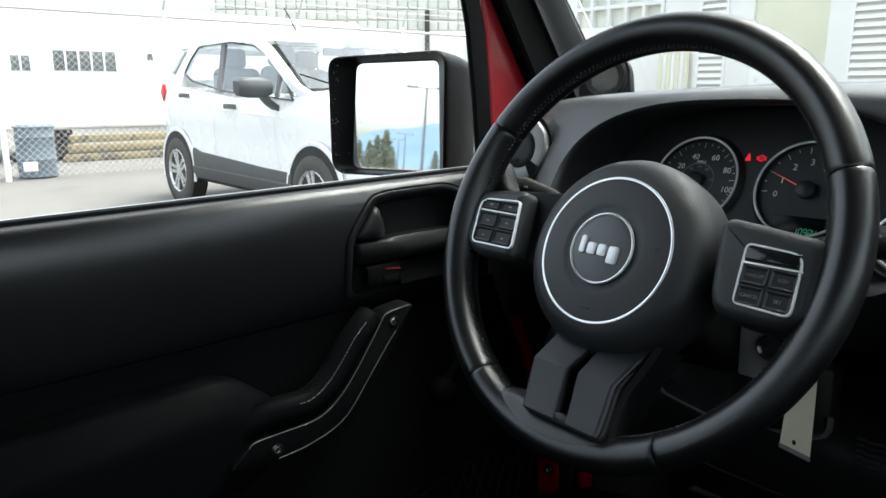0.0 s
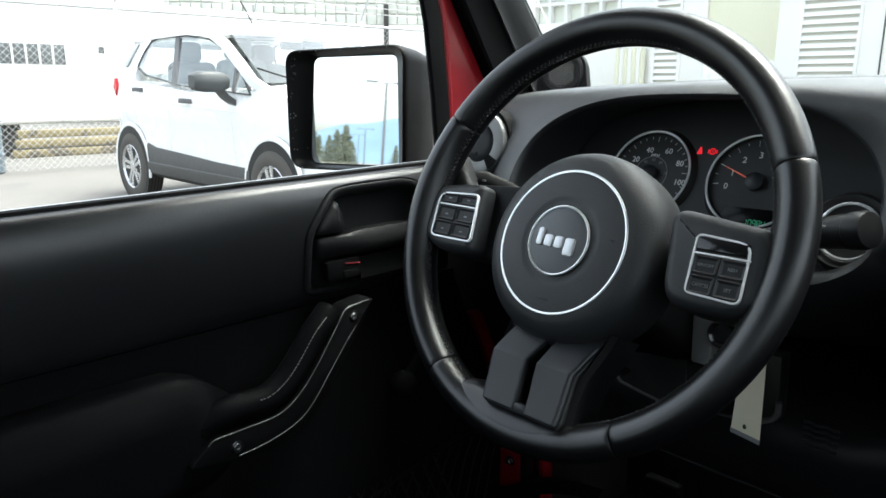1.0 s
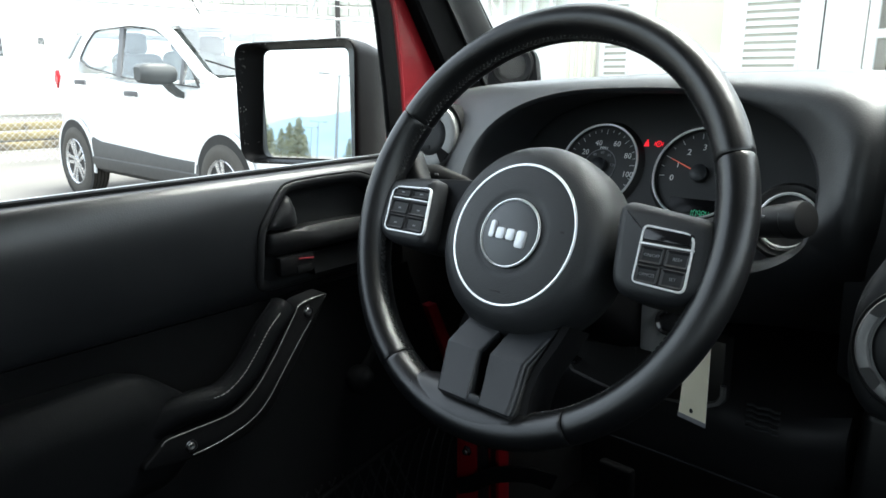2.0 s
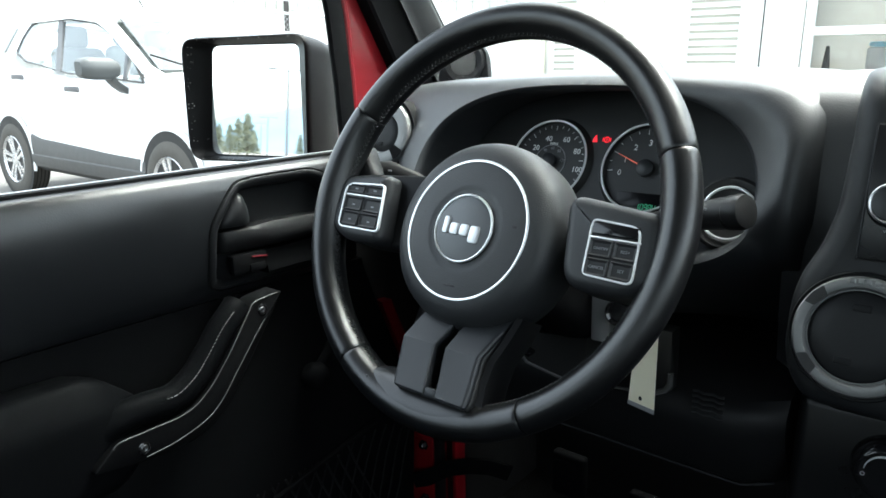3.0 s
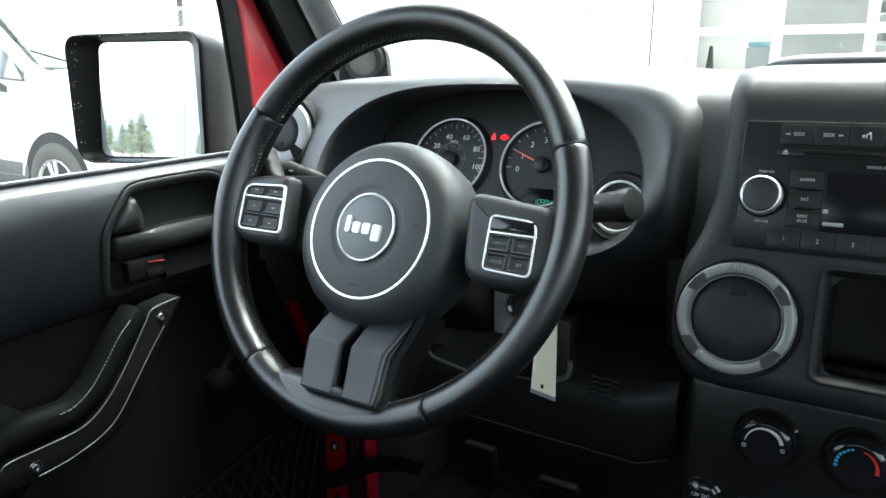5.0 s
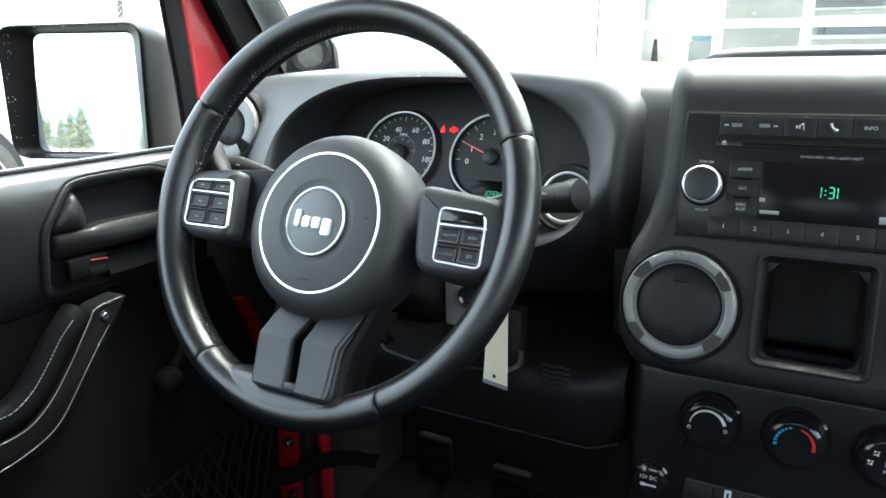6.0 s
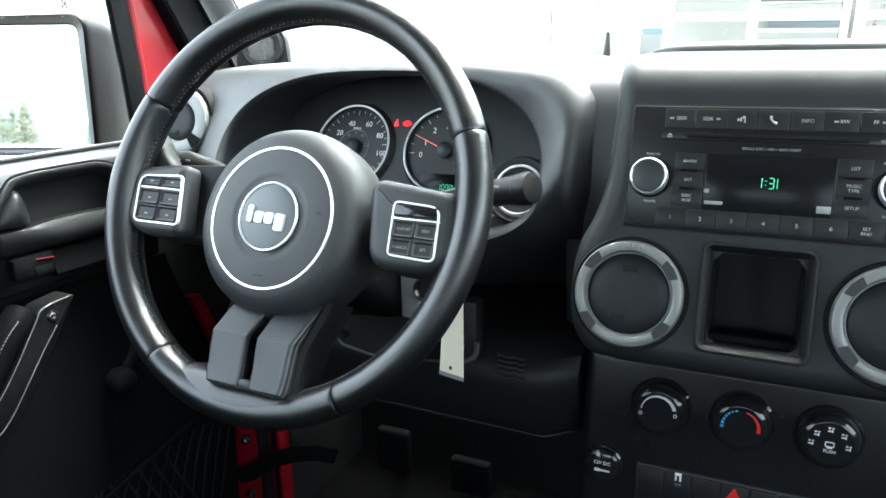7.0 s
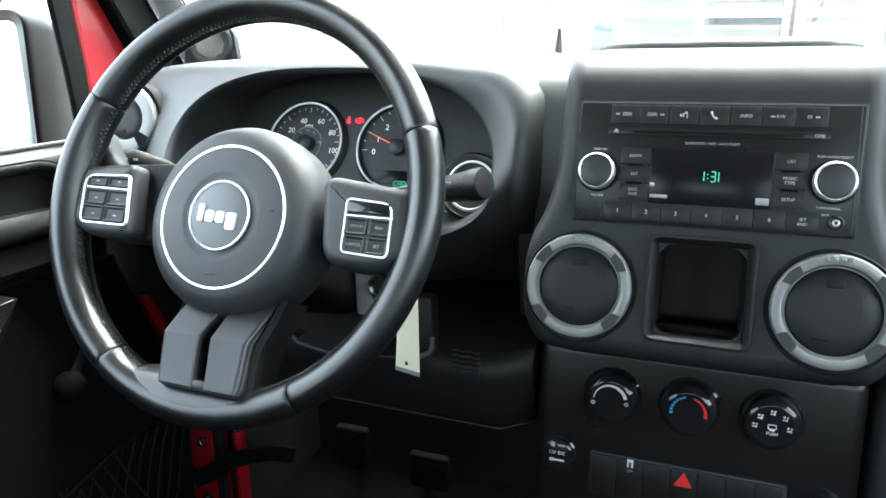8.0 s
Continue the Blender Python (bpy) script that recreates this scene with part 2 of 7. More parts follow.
def sweep(bm, path, section, up=(0, 0, 1), closed=False, m=None, caps=True):
    """Carries a section of (side, up) points, or section(k, count), along a path."""
    pts = [Vector(p) for p in path]
    rings = []
    n = len(pts)
    for k, p in enumerate(pts):
        a = pts[(k - 1) % n] if closed or k else p
        b = pts[(k + 1) % n] if closed or k < n - 1 else p
        t = (b - a).normalized()
        side = t.cross(Vector(up)).normalized()
        w = side.cross(t)
        sec = section(k, n) if callable(section) else section
        rings.append([p + side * s + w * h for s, h in sec])
    if closed:
        rings.append(rings[0])
        loft(bm, rings, True, False, False, m)
        bmesh.ops.remove_doubles(bm, verts=bm.verts, dist=1e-7)
    else:
        loft(bm, rings, True, caps, caps, m)
    return bm


def circle(r, n=12, sx=1.0, sy=1.0):
    return [(sx * r * math.cos(2 * math.pi * k / n), sy * r * math.sin(2 * math.pi * k / n)) for k in range(n)]


def round_poly(pts, r, seg=4):
    """Rounds the corners of a polygon; r is one radius or one for each corner."""
    out = []
    n = len(pts)
    for k in range(n):
        p, a, b = Vector(pts[k]), Vector(pts[k - 1]), Vector(pts[(k + 1) % n])
        rr = r[k] if isinstance(r, (list, tuple)) else r
        u, v = (a - p).normalized(), (b - p).normalized()
        rr = min(rr, 0.45 * (a - p).length, 0.45 * (b - p).length)
        for j in range(seg + 1):
            s = j / seg
            q = (p + u * rr) * (1 - s) ** 2 + p * 2 * s * (1 - s) + (p + v * rr) * s ** 2
            out.append((q.x, q.y))
    return out


def prism(bm, pts, z0, z1, m=None, r=0.0, seg=2):
    """A plate of a plan outline, its upper edge rounded."""
    b2 = bmesh.new()
    n = len(pts)
    area = sum(pts[k][0] * pts[(k + 1) % n][1] - pts[(k + 1) % n][0] * pts[k][1] for k in range(n))
    if area < 0:
        pts = list(reversed(pts))
    lo = [b2.verts.new((x, y, z0)) for x, y in pts]
    hi = [b2.verts.new((x, y, z1)) for x, y in pts]
    for k in range(n):
        b2.faces.new((lo[k], lo[(k + 1) % n], hi[(k + 1) % n], hi[k]))
    b2.faces.new(list(reversed(lo)))
    top = b2.faces.new(hi)
    if r:
        bev(b2, list(top.edges), r, seg)
    join(bm, b2, m)
    return bm


def frame_plate(bm, outer, inner, z0, z1, m=None):
    """A flat frame between two outlines of equal count."""
    rings = [[(x, y, z0) for x, y in outer], [(x, y, z1 - 0.0004) for x, y in outer], [(x + 0.12 * (u - x), y + 0.12 * (w - y), z1) for (x, y), (u, w) in zip(outer, inner)],
             [(x + 0.88 * (u - x), y + 0.88 * (w - y), z1) for (x, y), (u, w) in zip(outer, inner)], [(x, y, z1 - 0.0004) for x, y in inner], [(x, y, z0) for x, y in inner]]
    loft(bm, rings, True, False, False, m)
    return bm


def inset(pts, d):
    """An outline moved inwards by d."""
    out = []
    n = len(pts)
    area = sum(pts[k][0] * pts[(k + 1) % n][1] - pts[(k + 1) % n][0] * pts[k][1] for k in range(n))
    s = 1 if area > 0 else -1
    for k in range(n):
        a, b = Vector(pts[k - 1]), Vector(pts[(k + 1) % n])
        t = (b - a).normalized()
        out.append((pts[k][0] - s * t.y * d, pts[k][1] + s * t.x * d))
    return out


def words(name, text, size, material, parent, m, align="CENTER", thick=0.0002):
    """Lettering as a mesh part."""
    cu = bpy.data.curves.new(name, "FONT")
    cu.body, cu.size, cu.align_x, cu.align_y, cu.extrude, cu.resolution_u = text, size, align, "CENTER", thick, 2
    tmp = bpy.data.objects.new("lettering", cu)
    scene.collection.objects.link(tmp)
    bpy.context.view_layer.update()
    me = bpy.data.meshes.new_from_object(tmp.evaluated_get(bpy.context.evaluated_depsgraph_get()))
    bpy.data.objects.remove(tmp)
    bpy.data.curves.remove(cu)
    me.name = name
    me.materials.clear()
    me.materials.append(material)
    ob = new(name, me)
    ob.parent = parent
    ob.matrix_basis = m
    return ob


def segments(name, text, size, material, parent, m):
    """Seven-segment figures as one mesh part."""
    lit = {"0": "abcdef", "1": "bc", "3": "abcdg", "4": "bcfg", "8": "abcdefg", "9": "abcdfg"}
    w, t = 0.46 * size, 0.085 * size
    bar = {"a": (0, 1, 1, 0), "g": (0, 0, 1, 0), "d": (0, -1, 1, 0), "b": (1, 0.5, 0, 1), "c": (1, -0.5, 0, 1), "f": (-1, 0.5, 0, 1), "e": (-1, -0.5, 0, 1)}
    adv = [0.30 * size if c == ":" else 0.40 * size if c == "1" else 0.68 * size for c in text]
    x = -sum(adv) / 2
    bm = bmesh.new()
    for c, a in zip(text, adv):
        cx = x + a / 2 - (w / 2 if c == "1" else 0)
        if c == ":":
            for y in (-0.2, 0.2):
                rbox(bm, (t * 1.2, t * 1.2, 0.0003), (cx, y * size, 0), 0.00005, None, 1)
        for k in lit.get(c, ""):
            px, py, h, v = bar[k]
            rbox(bm, (w - t * 1.3 if h else t, 0.5 * size - t * 0.7 if v else t, 0.0003), (cx + px * w / 2, py * size / 2, 0), 0.0001, None, 1)
        x += a
    ob = part(name, bm, material, parent, "", m)
    return ob


def plane_m(x, tilt, d, z):
    """A frame on a dash plane leaning back by tilt: x right, y up the plane, z out to the cabin; at car x and height z."""
    a = radians(tilt)
    n = Vector((0, -math.cos(a), math.sin(a)))
    y = (d + n.z * z) / math.cos(a)
    return Matrix.Translation((x, y, z)) @ pose(0, 0, 0, 90 - tilt, 0, 0)

# ---- the car's shell ----


def plan_yz(x):
    """A frame whose plan is (y, z) of the car and whose height points to -x (outwards on the driver's side)."""
    return Matrix(((0, 0, -1, x), (1, 0, 0, 0), (0, 1, 0, 0), (0, 0, 0, 1)))


def shield_y(z):
    return 0.530 - 0.79 * (z - 0.09)


def car_shell():
    bm = bmesh.new()
    rbox(bm, (1.66, 2.3, 0.06), (0.3775, -1.0, 0.63), 0.02)
    solo("roof_panel", bm, DARK, "black moulded hardtop roof over the cabin", "car roof", kind="structure")
    bm = bmesh.new()
    rbox(bm, (1.66, 2.9, 0.04), (0.3775, -0.75, -0.70), 0.01)
    solo("cabin_floor", bm, CARPET, "black carpeted floor of the car", "car floor", kind="structure")
    # rear wall and passenger side, with their window openings
    for nm, pieces in (("cabin_wall_rear", [((1.66, 0.05, 1.06), (0.3775, -2.13, -0.19)), ((1.66, 0.05, 0.10), (0.3775, -2.13, 0.59)), ((0.36, 0.05, 0.22), (-0.272, -2.13, 0.44)), ((0.36, 0.05, 0.22), (1.027, -2.13, 0.44))]),
                       ("cabin_wall_passenger", [((0.05, 2.75, 0.72), (1.20, -0.75, -0.36)), ((0.05, 0.16, 0.6), (1.20, -0.95, 0.31)), ((0.05, 0.12, 0.6), (1.20, -2.05, 0.31))]),
                       ("cabin_wall_driver", [((0.05, 1.30, 0.74), (-0.42, -1.48, -0.35)), ((0.05, 1.30, 0.10), (-0.42, -1.48, 0.59)), ((0.05, 0.16, 0.52), (-0.42, -0.91, 0.28)), ((0.05, 0.16, 0.52), (-0.42, -2.05, 0.28))]),
                       ("cowl_side", [((0.05, 0.50, 0.70), (-0.448, 0.43, -0.37))]),
                       ("firewall", [((1.72, 0.04, 0.80), (0.3775, 0.66, -0.35))])):
        bm = bmesh.new()
        for size, at in pieces:
            rbox(bm, size, at, 0.012)
        solo(nm, bm, DARK, "black moulded inner wall of the car", "car wall", kind="structure")
    # windscreen and its frame
    ws = thing("windscreen", "clear flat windscreen in a black-trimmed frame", "windscreen")
    bm = bmesh.new()
    z0, z1 = 0.06, 0.60
    loft(bm, [[(x, shield_y(z0) + o, z0) for x, o in ((-0.40, 0.02), (1.155, 0.02), (1.155, 0.024), (-0.40, 0.024))], [(x, shield_y(z1) + o, z1) for x, o in ((-0.40, 0.02), (1.155, 0.02), (1.155, 0.024), (-0.40, 0.024))]])
    g = part("pane", bm, PANE, ws, "clear glass with faint reflections")
    g.visible_shadow = False
    # inner trim of the windscreen pillar, driver's side, and its twin
    for s, nm in ((0, "pillar_trim"), (1, "pillar_trim")):
        rings = []
        for z in (0.06, 0.60):
            ya, yb = 0.297 - 0.60 * (z - 0.187), 0.425 - 0.79 * (z - 0.19)
            xs = -0.400
            sec = [(xs - 0.075, ya), (xs - 0.004, ya), (xs, ya + 0.004), (xs, ya + 0.03), (xs + 0.004, ya + 0.06), (xs + 0.016, yb - 0.030), (xs + 0.020, yb - 0.016), (xs + 0.018, yb - 0.004), (xs + 0.008, yb + 0.004), (xs - 0.06, yb + 0.012)]
            rings.append([((0.755 - x) if s else x, y, z) for x, y in sec])
        bm = bmesh.new()
        loft(bm, rings)
        seal = part(nm, bm, LOWER, ws, "black pillar trim, its unlit side put into the colour")
        # lit face of the same trim, set apart by a paler grey
        rings = []
        for z in (0.06, 0.60):
            ya, yb = 0.297 - 0.60 * (z - 0.187), 0.425 - 0.79 * (z - 0.19)
            w = yb - ya
            sec = [(-0.390, ya + 0.44 * w), (-0.3895, ya + 0.50 * w), (-0.386, ya + 0.57 * w), (-0.381, ya + 0.65 * w), (-0.3745, ya + 0.80 * w), (-0.3740, ya + 0.84 * w), (-0.376, ya + 0.87 * w), (-0.400, ya + 0.88 * w), (-0.410, ya + 0.5 * w)]
            rings.append([((0.755 - x) if s else x, y, z) for x, y in sec])
        bm = bmesh.new()
        loft(bm, rings)
        part("pillar_cover", bm, PILLAR, seal, "grained pillar cover, windscreen light put into its dark grey")
    bm = bmesh.new()
    prism(bm, [(0.246, 0.30), (0.246, -0.05), (0.50, -0.05)], 0.0, 0.022, plan_yz(-0.425), 0.003)
    part("pillar", bm, RED_PAINT, ws, "glossy red painted windscreen pillar")
    bm = bmesh.new()
    sweep(bm, [(-0.424, 0.262, -0.02), (-0.424, 0.262, 0.10), (-0.424, 0.256, 0.19), (-0.424, 0.240, 0.30)], circle(0.004, 8), up=(1, 0, 0))
    part("weld_seam", bm, RED_PAINT, ws)
    bm = bmesh.new()
    rbox(bm, (1.6, 0.09, 0.09), (0.3775, shield_y(0.60) - 0.02, 0.60), 0.02)
    part("header", bm, DARK, ws)


car_shell()


# ---- dashboard ----
def cluster_outline(n=80, grow=0.0):
    out = []
    for k in range(n):
        a = 2 * math.pi * k / n
        c, s = math.cos(a), math.sin(a)
        x = ((0.185 if c > 0 else 0.189) + grow) * math.copysign(abs(c) ** 0.72, c)
        z = (0.099 + grow if s > 0 else 0.108 - 0.052 * min(1, max(0, c) / 0.6) + grow) * math.copysign(abs(s) ** 0.80, s) - 0.003
        out.append((x, z))
    return out


def on_plane(z, tilt, d):
    a = radians(tilt)
    return (d + math.sin(a) * z) / math.cos(a)


def shoulder(x, z):
    """How far the driver pad's front rolls back near its top, right of the dials."""
    R = 0.060
    q = min(1, max(0, (x - 0.02) / 0.14))
    d = min(R, max(0, z - (0.112 - R)))
    return q * q * (3 - 2 * q) * (R - math.sqrt(R * R - d * d)) * 0.95


def dashboard():
    root = thing("dashboard", "black grained vinyl dashboard with rounded shoulders and a deep dial hood", "dashboard")
    n = 80
    inner = cluster_outline(n)
    edge = []
    for k in range(n):
        a = 2 * math.pi * k / n
        c, s = math.cos(a), math.sin(a)
        e = 0.25 if c > 0 and s > 0 else 0.42
        x = (0.2285 if c > 0 else 0.392) * math.copysign(abs(c) ** e, c)
        z = (0.112 if s > 0 else 0.150) * math.copysign(abs(s) ** e, s)
        if s > 0:
            z -= 0.012 * max(0, -x / 0.392)
        q = min(1, max(0, c) / 0.75)
        q = q * q * (3 - 2 * q)
        side = 0.136 + 0.16 * max(z, -0.015) + 1.25 * max(0, -0.04 - z)
        y = 0.178 + 0.055 * max(0, s) + (0.095 * c * c if c < 0 else 0) + 0.130 * max(0, -s)
        y += (side - y) * q
        edge.append((x, y + shoulder(x, z), z))
    rings = [[(x * 0.95, on_plane(z, 24.7, 0.205), z * 0.95) for x, z in inner]]
    rings.append([(x, on_plane(z, 24.7, 0.130), z) for x, z in inner])
    rings.append([(x, on_plane(z, 24.7, 0.1235), z) for x, z in cluster_outline(n, 0.0015)])
    rings.append([(x, on_plane(z, 24.7, 0.1205), z) for x, z in cluster_outline(n, 0.005)])
    base = [Vector((x, on_plane(z, 24.7, 0.1200), z)) for x, z in cluster_outline(n, 0.009)]
    for f, bulge in ((0.2, 0.006), (0.4, 0.010), (0.6, 0.011), (0.8, 0.008), (0.92, 0.004), (0.97, 0.0015)):
        ring = []
        for b, e in zip(base, edge):
            p = b.lerp(Vector(e) - Vector((0, shoulder(e[0], e[2]), 0)), f)
            p.y += f * shoulder(p.x, p.z) - bulge
            p.z += 0.25 * bulge if p.z > 0 else 0
            ring.append(tuple(p))
        rings.append(ring)
    rings.append(edge)
    for a in (30, 60, 90):
        u, v = math.sin(radians(a)), 1 - math.cos(radians(a))
        rings.append([(x + (0.008 if x > 0 else -0.003) * u * min(1, abs(x) / 0.2), y + 0.014 * v + 0.002 * u, z * (1 + 0.01 * u) + 0.001 * u) for x, y, z in edge])
    rings.append([(x * 1.02, y + 0.05, z * 1.01 + 0.001) for x, y, z in edge])
    rings.append([(x * 1.02, max(y + 0.1, 0.40), z) for x, y, z in edge])
    rings.append([(x * 1.04, 0.545, z * 0.80) for x, y, z in edge])
    bm = bmesh.new()
    loft(bm, rings, True, False, False)
    part("driver_pad", bm, PAD, root, "grained vinyl pad arched over the dials", sharp=60)
    # passenger side pad
    rings = []
    for x, dy, dz in ((0.508, 0.050, -0.010), (0.516, 0.020, -0.003), (0.535, 0.004, 0), (0.60, 0.0, 0), (0.85, 0.0, 0), (1.10, 0.02, -0.004), (1.14, 0.06, -0.02)):
        prof = [(0.20, -0.16), (0.135, -0.135), (0.118, -0.08), (0.108, 0.0), (0.112, 0.055), (0.125, 0.088), (0.150, 0.106), (0.20, 0.112), (0.40, 0.110), (0.545, 0.085), (0.545, -0.16)]
        rings.append([(x, y + dy, z + dz) for y, z in prof])
    bm = bmesh.new()
    loft(bm, rings)
    part("passenger_pad", bm, PAD, root, sharp=60)
    rings = []
    for x, d in ((0.528, 0.03), (0.536, 0.008), (0.552, 0.0), (1.10, 0.0), (1.13, 0.03)):
        rings.append([(x, y + d, z) for y, z in ((0.30, -0.155), (0.160, -0.165), (0.138, -0.19), (0.140, -0.33), (0.165, -0.44), (0.20, -0.46), (0.40, -0.46), (0.40, -0.155))])
    bm = bmesh.new()
    loft(bm, rings)
    part("glove_box_panel", bm, PAD, root, "black lower dash on the passenger side", sharp=60)
    # valley between driver pad and centre stack
    for x0, x1 in ((0.212, 0.268), (0.487, 0.520)):
        prof = [(0.20, -0.16), (0.154, -0.135), (0.146, -0.08), (0.1405, 0.0), (0.1465, 0.040), (0.1515, 0.066), (0.159, 0.086), (0.172, 0.0985), (0.192, 0.1065), (0.235, 0.1095), (0.40, 0.109), (0.545, 0.085), (0.545, -0.16)]
        bm = bmesh.new()
        loft(bm, [[(x, y, z) for y, z in prof] for x in (x0, (x0 + x1) / 2, x1)])
        part("filler", bm, PAD, root, sharp=60)
    # centre stack: a leaning plate that swells round the two vents, with a rolled top
    L = [(0.2620, 0.070), (0.2600, 0.020), (0.2530, -0.008), (0.2440, -0.026), (0.2395, -0.046), (0.2395, -0.083), (0.2460, -0.104), (0.2590, -0.1185)]
    out = L + [(x, -0.1205) for x in (0.30, 0.335, 0.36, 0.395, 0.42, 0.455)] + [(0.755 - x, s) for x, s in reversed(L)] + [(x, 0.070) for x in (0.455, 0.42, 0.395, 0.36, 0.335, 0.30)]
    m = plane_m(0, 15, 0.063, 0)
    ring_o = round_poly(out, [0.0002] + [0.010] * (2 * len(L) + 4) + [0.0002] * 7, 3)

    def flat(d):
        return [(x0 + (d if x0 < 0.27 else -d if x0 > 0.485 else 0), 0.070) if y0 > 0.0690 else (x, y) for (x, y), (x0, y0) in zip(inset(ring_o, d), ring_o)]

    cx, cy, hx, hy = 0.3776, -0.0613, 0.0312, 0.0340

    def hole_point(x, y):
        dx, dy = x - cx, y - cy
        p = 8.0
        k = (abs(dx / hx) ** p + abs(dy / hy) ** p) ** (-1 / p)
        return cx + dx * k, cy + dy * k
    rings = [[(x, y, -0.20) for x, y in ring_o], [(x, y, -0.0165) for x, y in ring_o]]
    for q in range(1, 6):
        a = radians(18 * q)
        rings.append([(x, y, -0.0165 + 0.016 * math.sin(a)) for x, y in flat(0.016 * (1 - math.cos(a)))])
    rings.append([(x, y, -0.0005) for x, y in flat(0.0168)])
    hole = [hole_point(x, y) for x, y in flat(0.016)]
    rings.append([(cx + (x - cx) * 1.03, cy + (y - cy) * 1.03, -0.0005) for x, y in hole])
    rings += [[(x, y, -0.0005) for x, y in hole], [(x, y, -0.075) for x, y in hole]]
    bm = bmesh.new()
    loft(bm, rings, True, False, True, m)
    # rolled top of the stack
    rings = []
    depth = [(0.2620, 0.060)] + [(0.2620 + 0.016 * (1 - math.cos(radians(a))), 0.0165 - 0.016 * math.sin(radians(a))) for a in (0, 18, 36, 54, 72, 90)] + [(0.2790, 0.0005)]
    depth += [(0.755 - x, d) for x, d in reversed(depth)]
    z0 = 0.070 * math.cos(radians(15))
    for x, d in depth:
        dy, dz = d * math.cos(radians(15)), -d * math.sin(radians(15))
        p0, p1, p2 = Vector((on_plane(0.0850, 15, 0.063), 0.0850)), Vector((on_plane(0.1125, 15, 0.063), 0.1125)), Vector((0.1260, 0.1140))
        roll = [p0 * (1 - f) ** 2 + p1 * 2 * f * (1 - f) + p2 * f * f for f in [k / 9 for k in range(10)]]
        prof = [(0.30, z0), (on_plane(z0, 15, 0.063), z0)] + [(p.x, p.y) for p in roll] + [(0.1600, 0.1145), (0.30, 0.1145), (0.545, 0.095), (0.545, z0)]
        rings.append([(x, y + dy, z + dz) for y, z in prof])
    loft(bm, rings)
    part("middle_console", bm, STACK, root, "black centre stack swelling round the air vents", sharp=50)
    # shallow tray on top: its dark recess shaped as a raised lip, low at its ends
    bm = bmesh.new()
    path = [(0.263, 0.296, 0.1135), (0.271, 0.288, 0.1140), (0.290, 0.283, 0.1145), (0.3775, 0.280, 0.1150), (0.467, 0.283, 0.1145), (0.486, 0.288, 0.1140), (0.494, 0.296, 0.1135)]
    sweep(bm, path, lambda k, n: [(-0.009, -0.004), (0.009, -0.004)] + [(0.009 * math.cos(radians(a)), (0.0026, 0.0070, 0.0086, 0.0090, 0.0086, 0.0070, 0.0026)[k] * math.sin(radians(a)) ** 0.8) for a in range(10, 180, 20)])
    part("tray_lip", bm, PAD, root, "raised black lip standing in for the dash-top tray's dark recess")
    # knee panel below the column
    rings = []
    for x in (-0.22, -0.18, 0.19, 0.225):
        d = 0.03 if x in (-0.22, 0.225) else 0
        rings.append([(x, y + d, z) for y, z in ((0.21, -0.160), (0.136, -0.176), (0.125, -0.192), (0.126, -0.21), (0.150, -0.262), (0.165, -0.272), (0.30, -0.30), (0.40, -0.20), (0.40, -0.13))])
    bm = bmesh.new()
    loft(bm, rings)
    part("knee_panel", bm, TRIM, root, "black knee panel under the steering column", sharp=45)
    for k in range(5):
        bm = bmesh.new()
        path = [(0.152 + 0.028 * j / 6, 0.1225, -0.170 - 0.0052 * k + 0.0008 * math.sin(j * 2.1)) for j in range(7)]
        sweep(bm, path, circle(0.0013, 6), up=(0, 1, 0))
        part("grille_slat", bm, PAD, root)
    # small parts round the column
    bm = bmesh.new()
    rbox(bm, (0.0195, 0.04, 0.066), (0.0740, 0.108, -0.098), 0.003)
    part("ignition_housing", bm, GREY_CAST, root, "grey ignition lock housing")
    bm = bmesh.new()
    lathe(bm, [(0.0125, -0.02), (0.0125, 0.0), (0.0110, 0.002), (0.0085, 0.001), (0.0080, -0.003), (0, -0.003)], 28, Matrix.Translation((0.0925, 0.088, -0.098)) @ pose(0, 0, 0, 80, 0, 20))
    part("lock_cylinder", bm, GLOSSY, root)
    bm = bmesh.new()
    sweep(bm, [(-0.0155, 0.087, -0.138), (-0.0146, 0.085, -0.1480), (-0.0125, 0.085, -0.1600), (-0.004, 0.085, -0.1690), (0.0193, 0.085, -0.1733), (0.0426, 0.085, -0.1765), (0.062, 0.087, -0.1775)], circle(0.0016, 6), up=(0, 1, 0))
    part("bracket_lip", bm, PALE_EDGE, root)
    bm = bmesh.new()
    loft(bm, [[(x, y, z) for x, z in ((-0.0155, -0.138), (-0.0125, -0.160), (-0.004, -0.169), (0.0193, -0.1733), (0.062, -0.1775), (0.062, -0.13))] for y in (0.087, 0.125)])
    part("column_bracket", bm, DARK, root)
    for x, z, w in ((0.030, -0.150, 0.010), (0.048, -0.147, 0.012), (0.020, -0.138, 0.016)):
        bm = bmesh.new()
        rbox(bm, (w, 0.012, 0.0045), (x, 0.080, z), 0.0012, pose(0, 0, 0, 0, 18, 0))
        part("bracket_tab", bm, GLOSSY, root)
    bm = bmesh.new()
    rbox(bm, (0.0175, 0.02, 0.060), (0.1250, 0.1225, -0.145), 0.002)
    part("switch_pocket", bm, DARK, root)
    bm = bmesh.new()
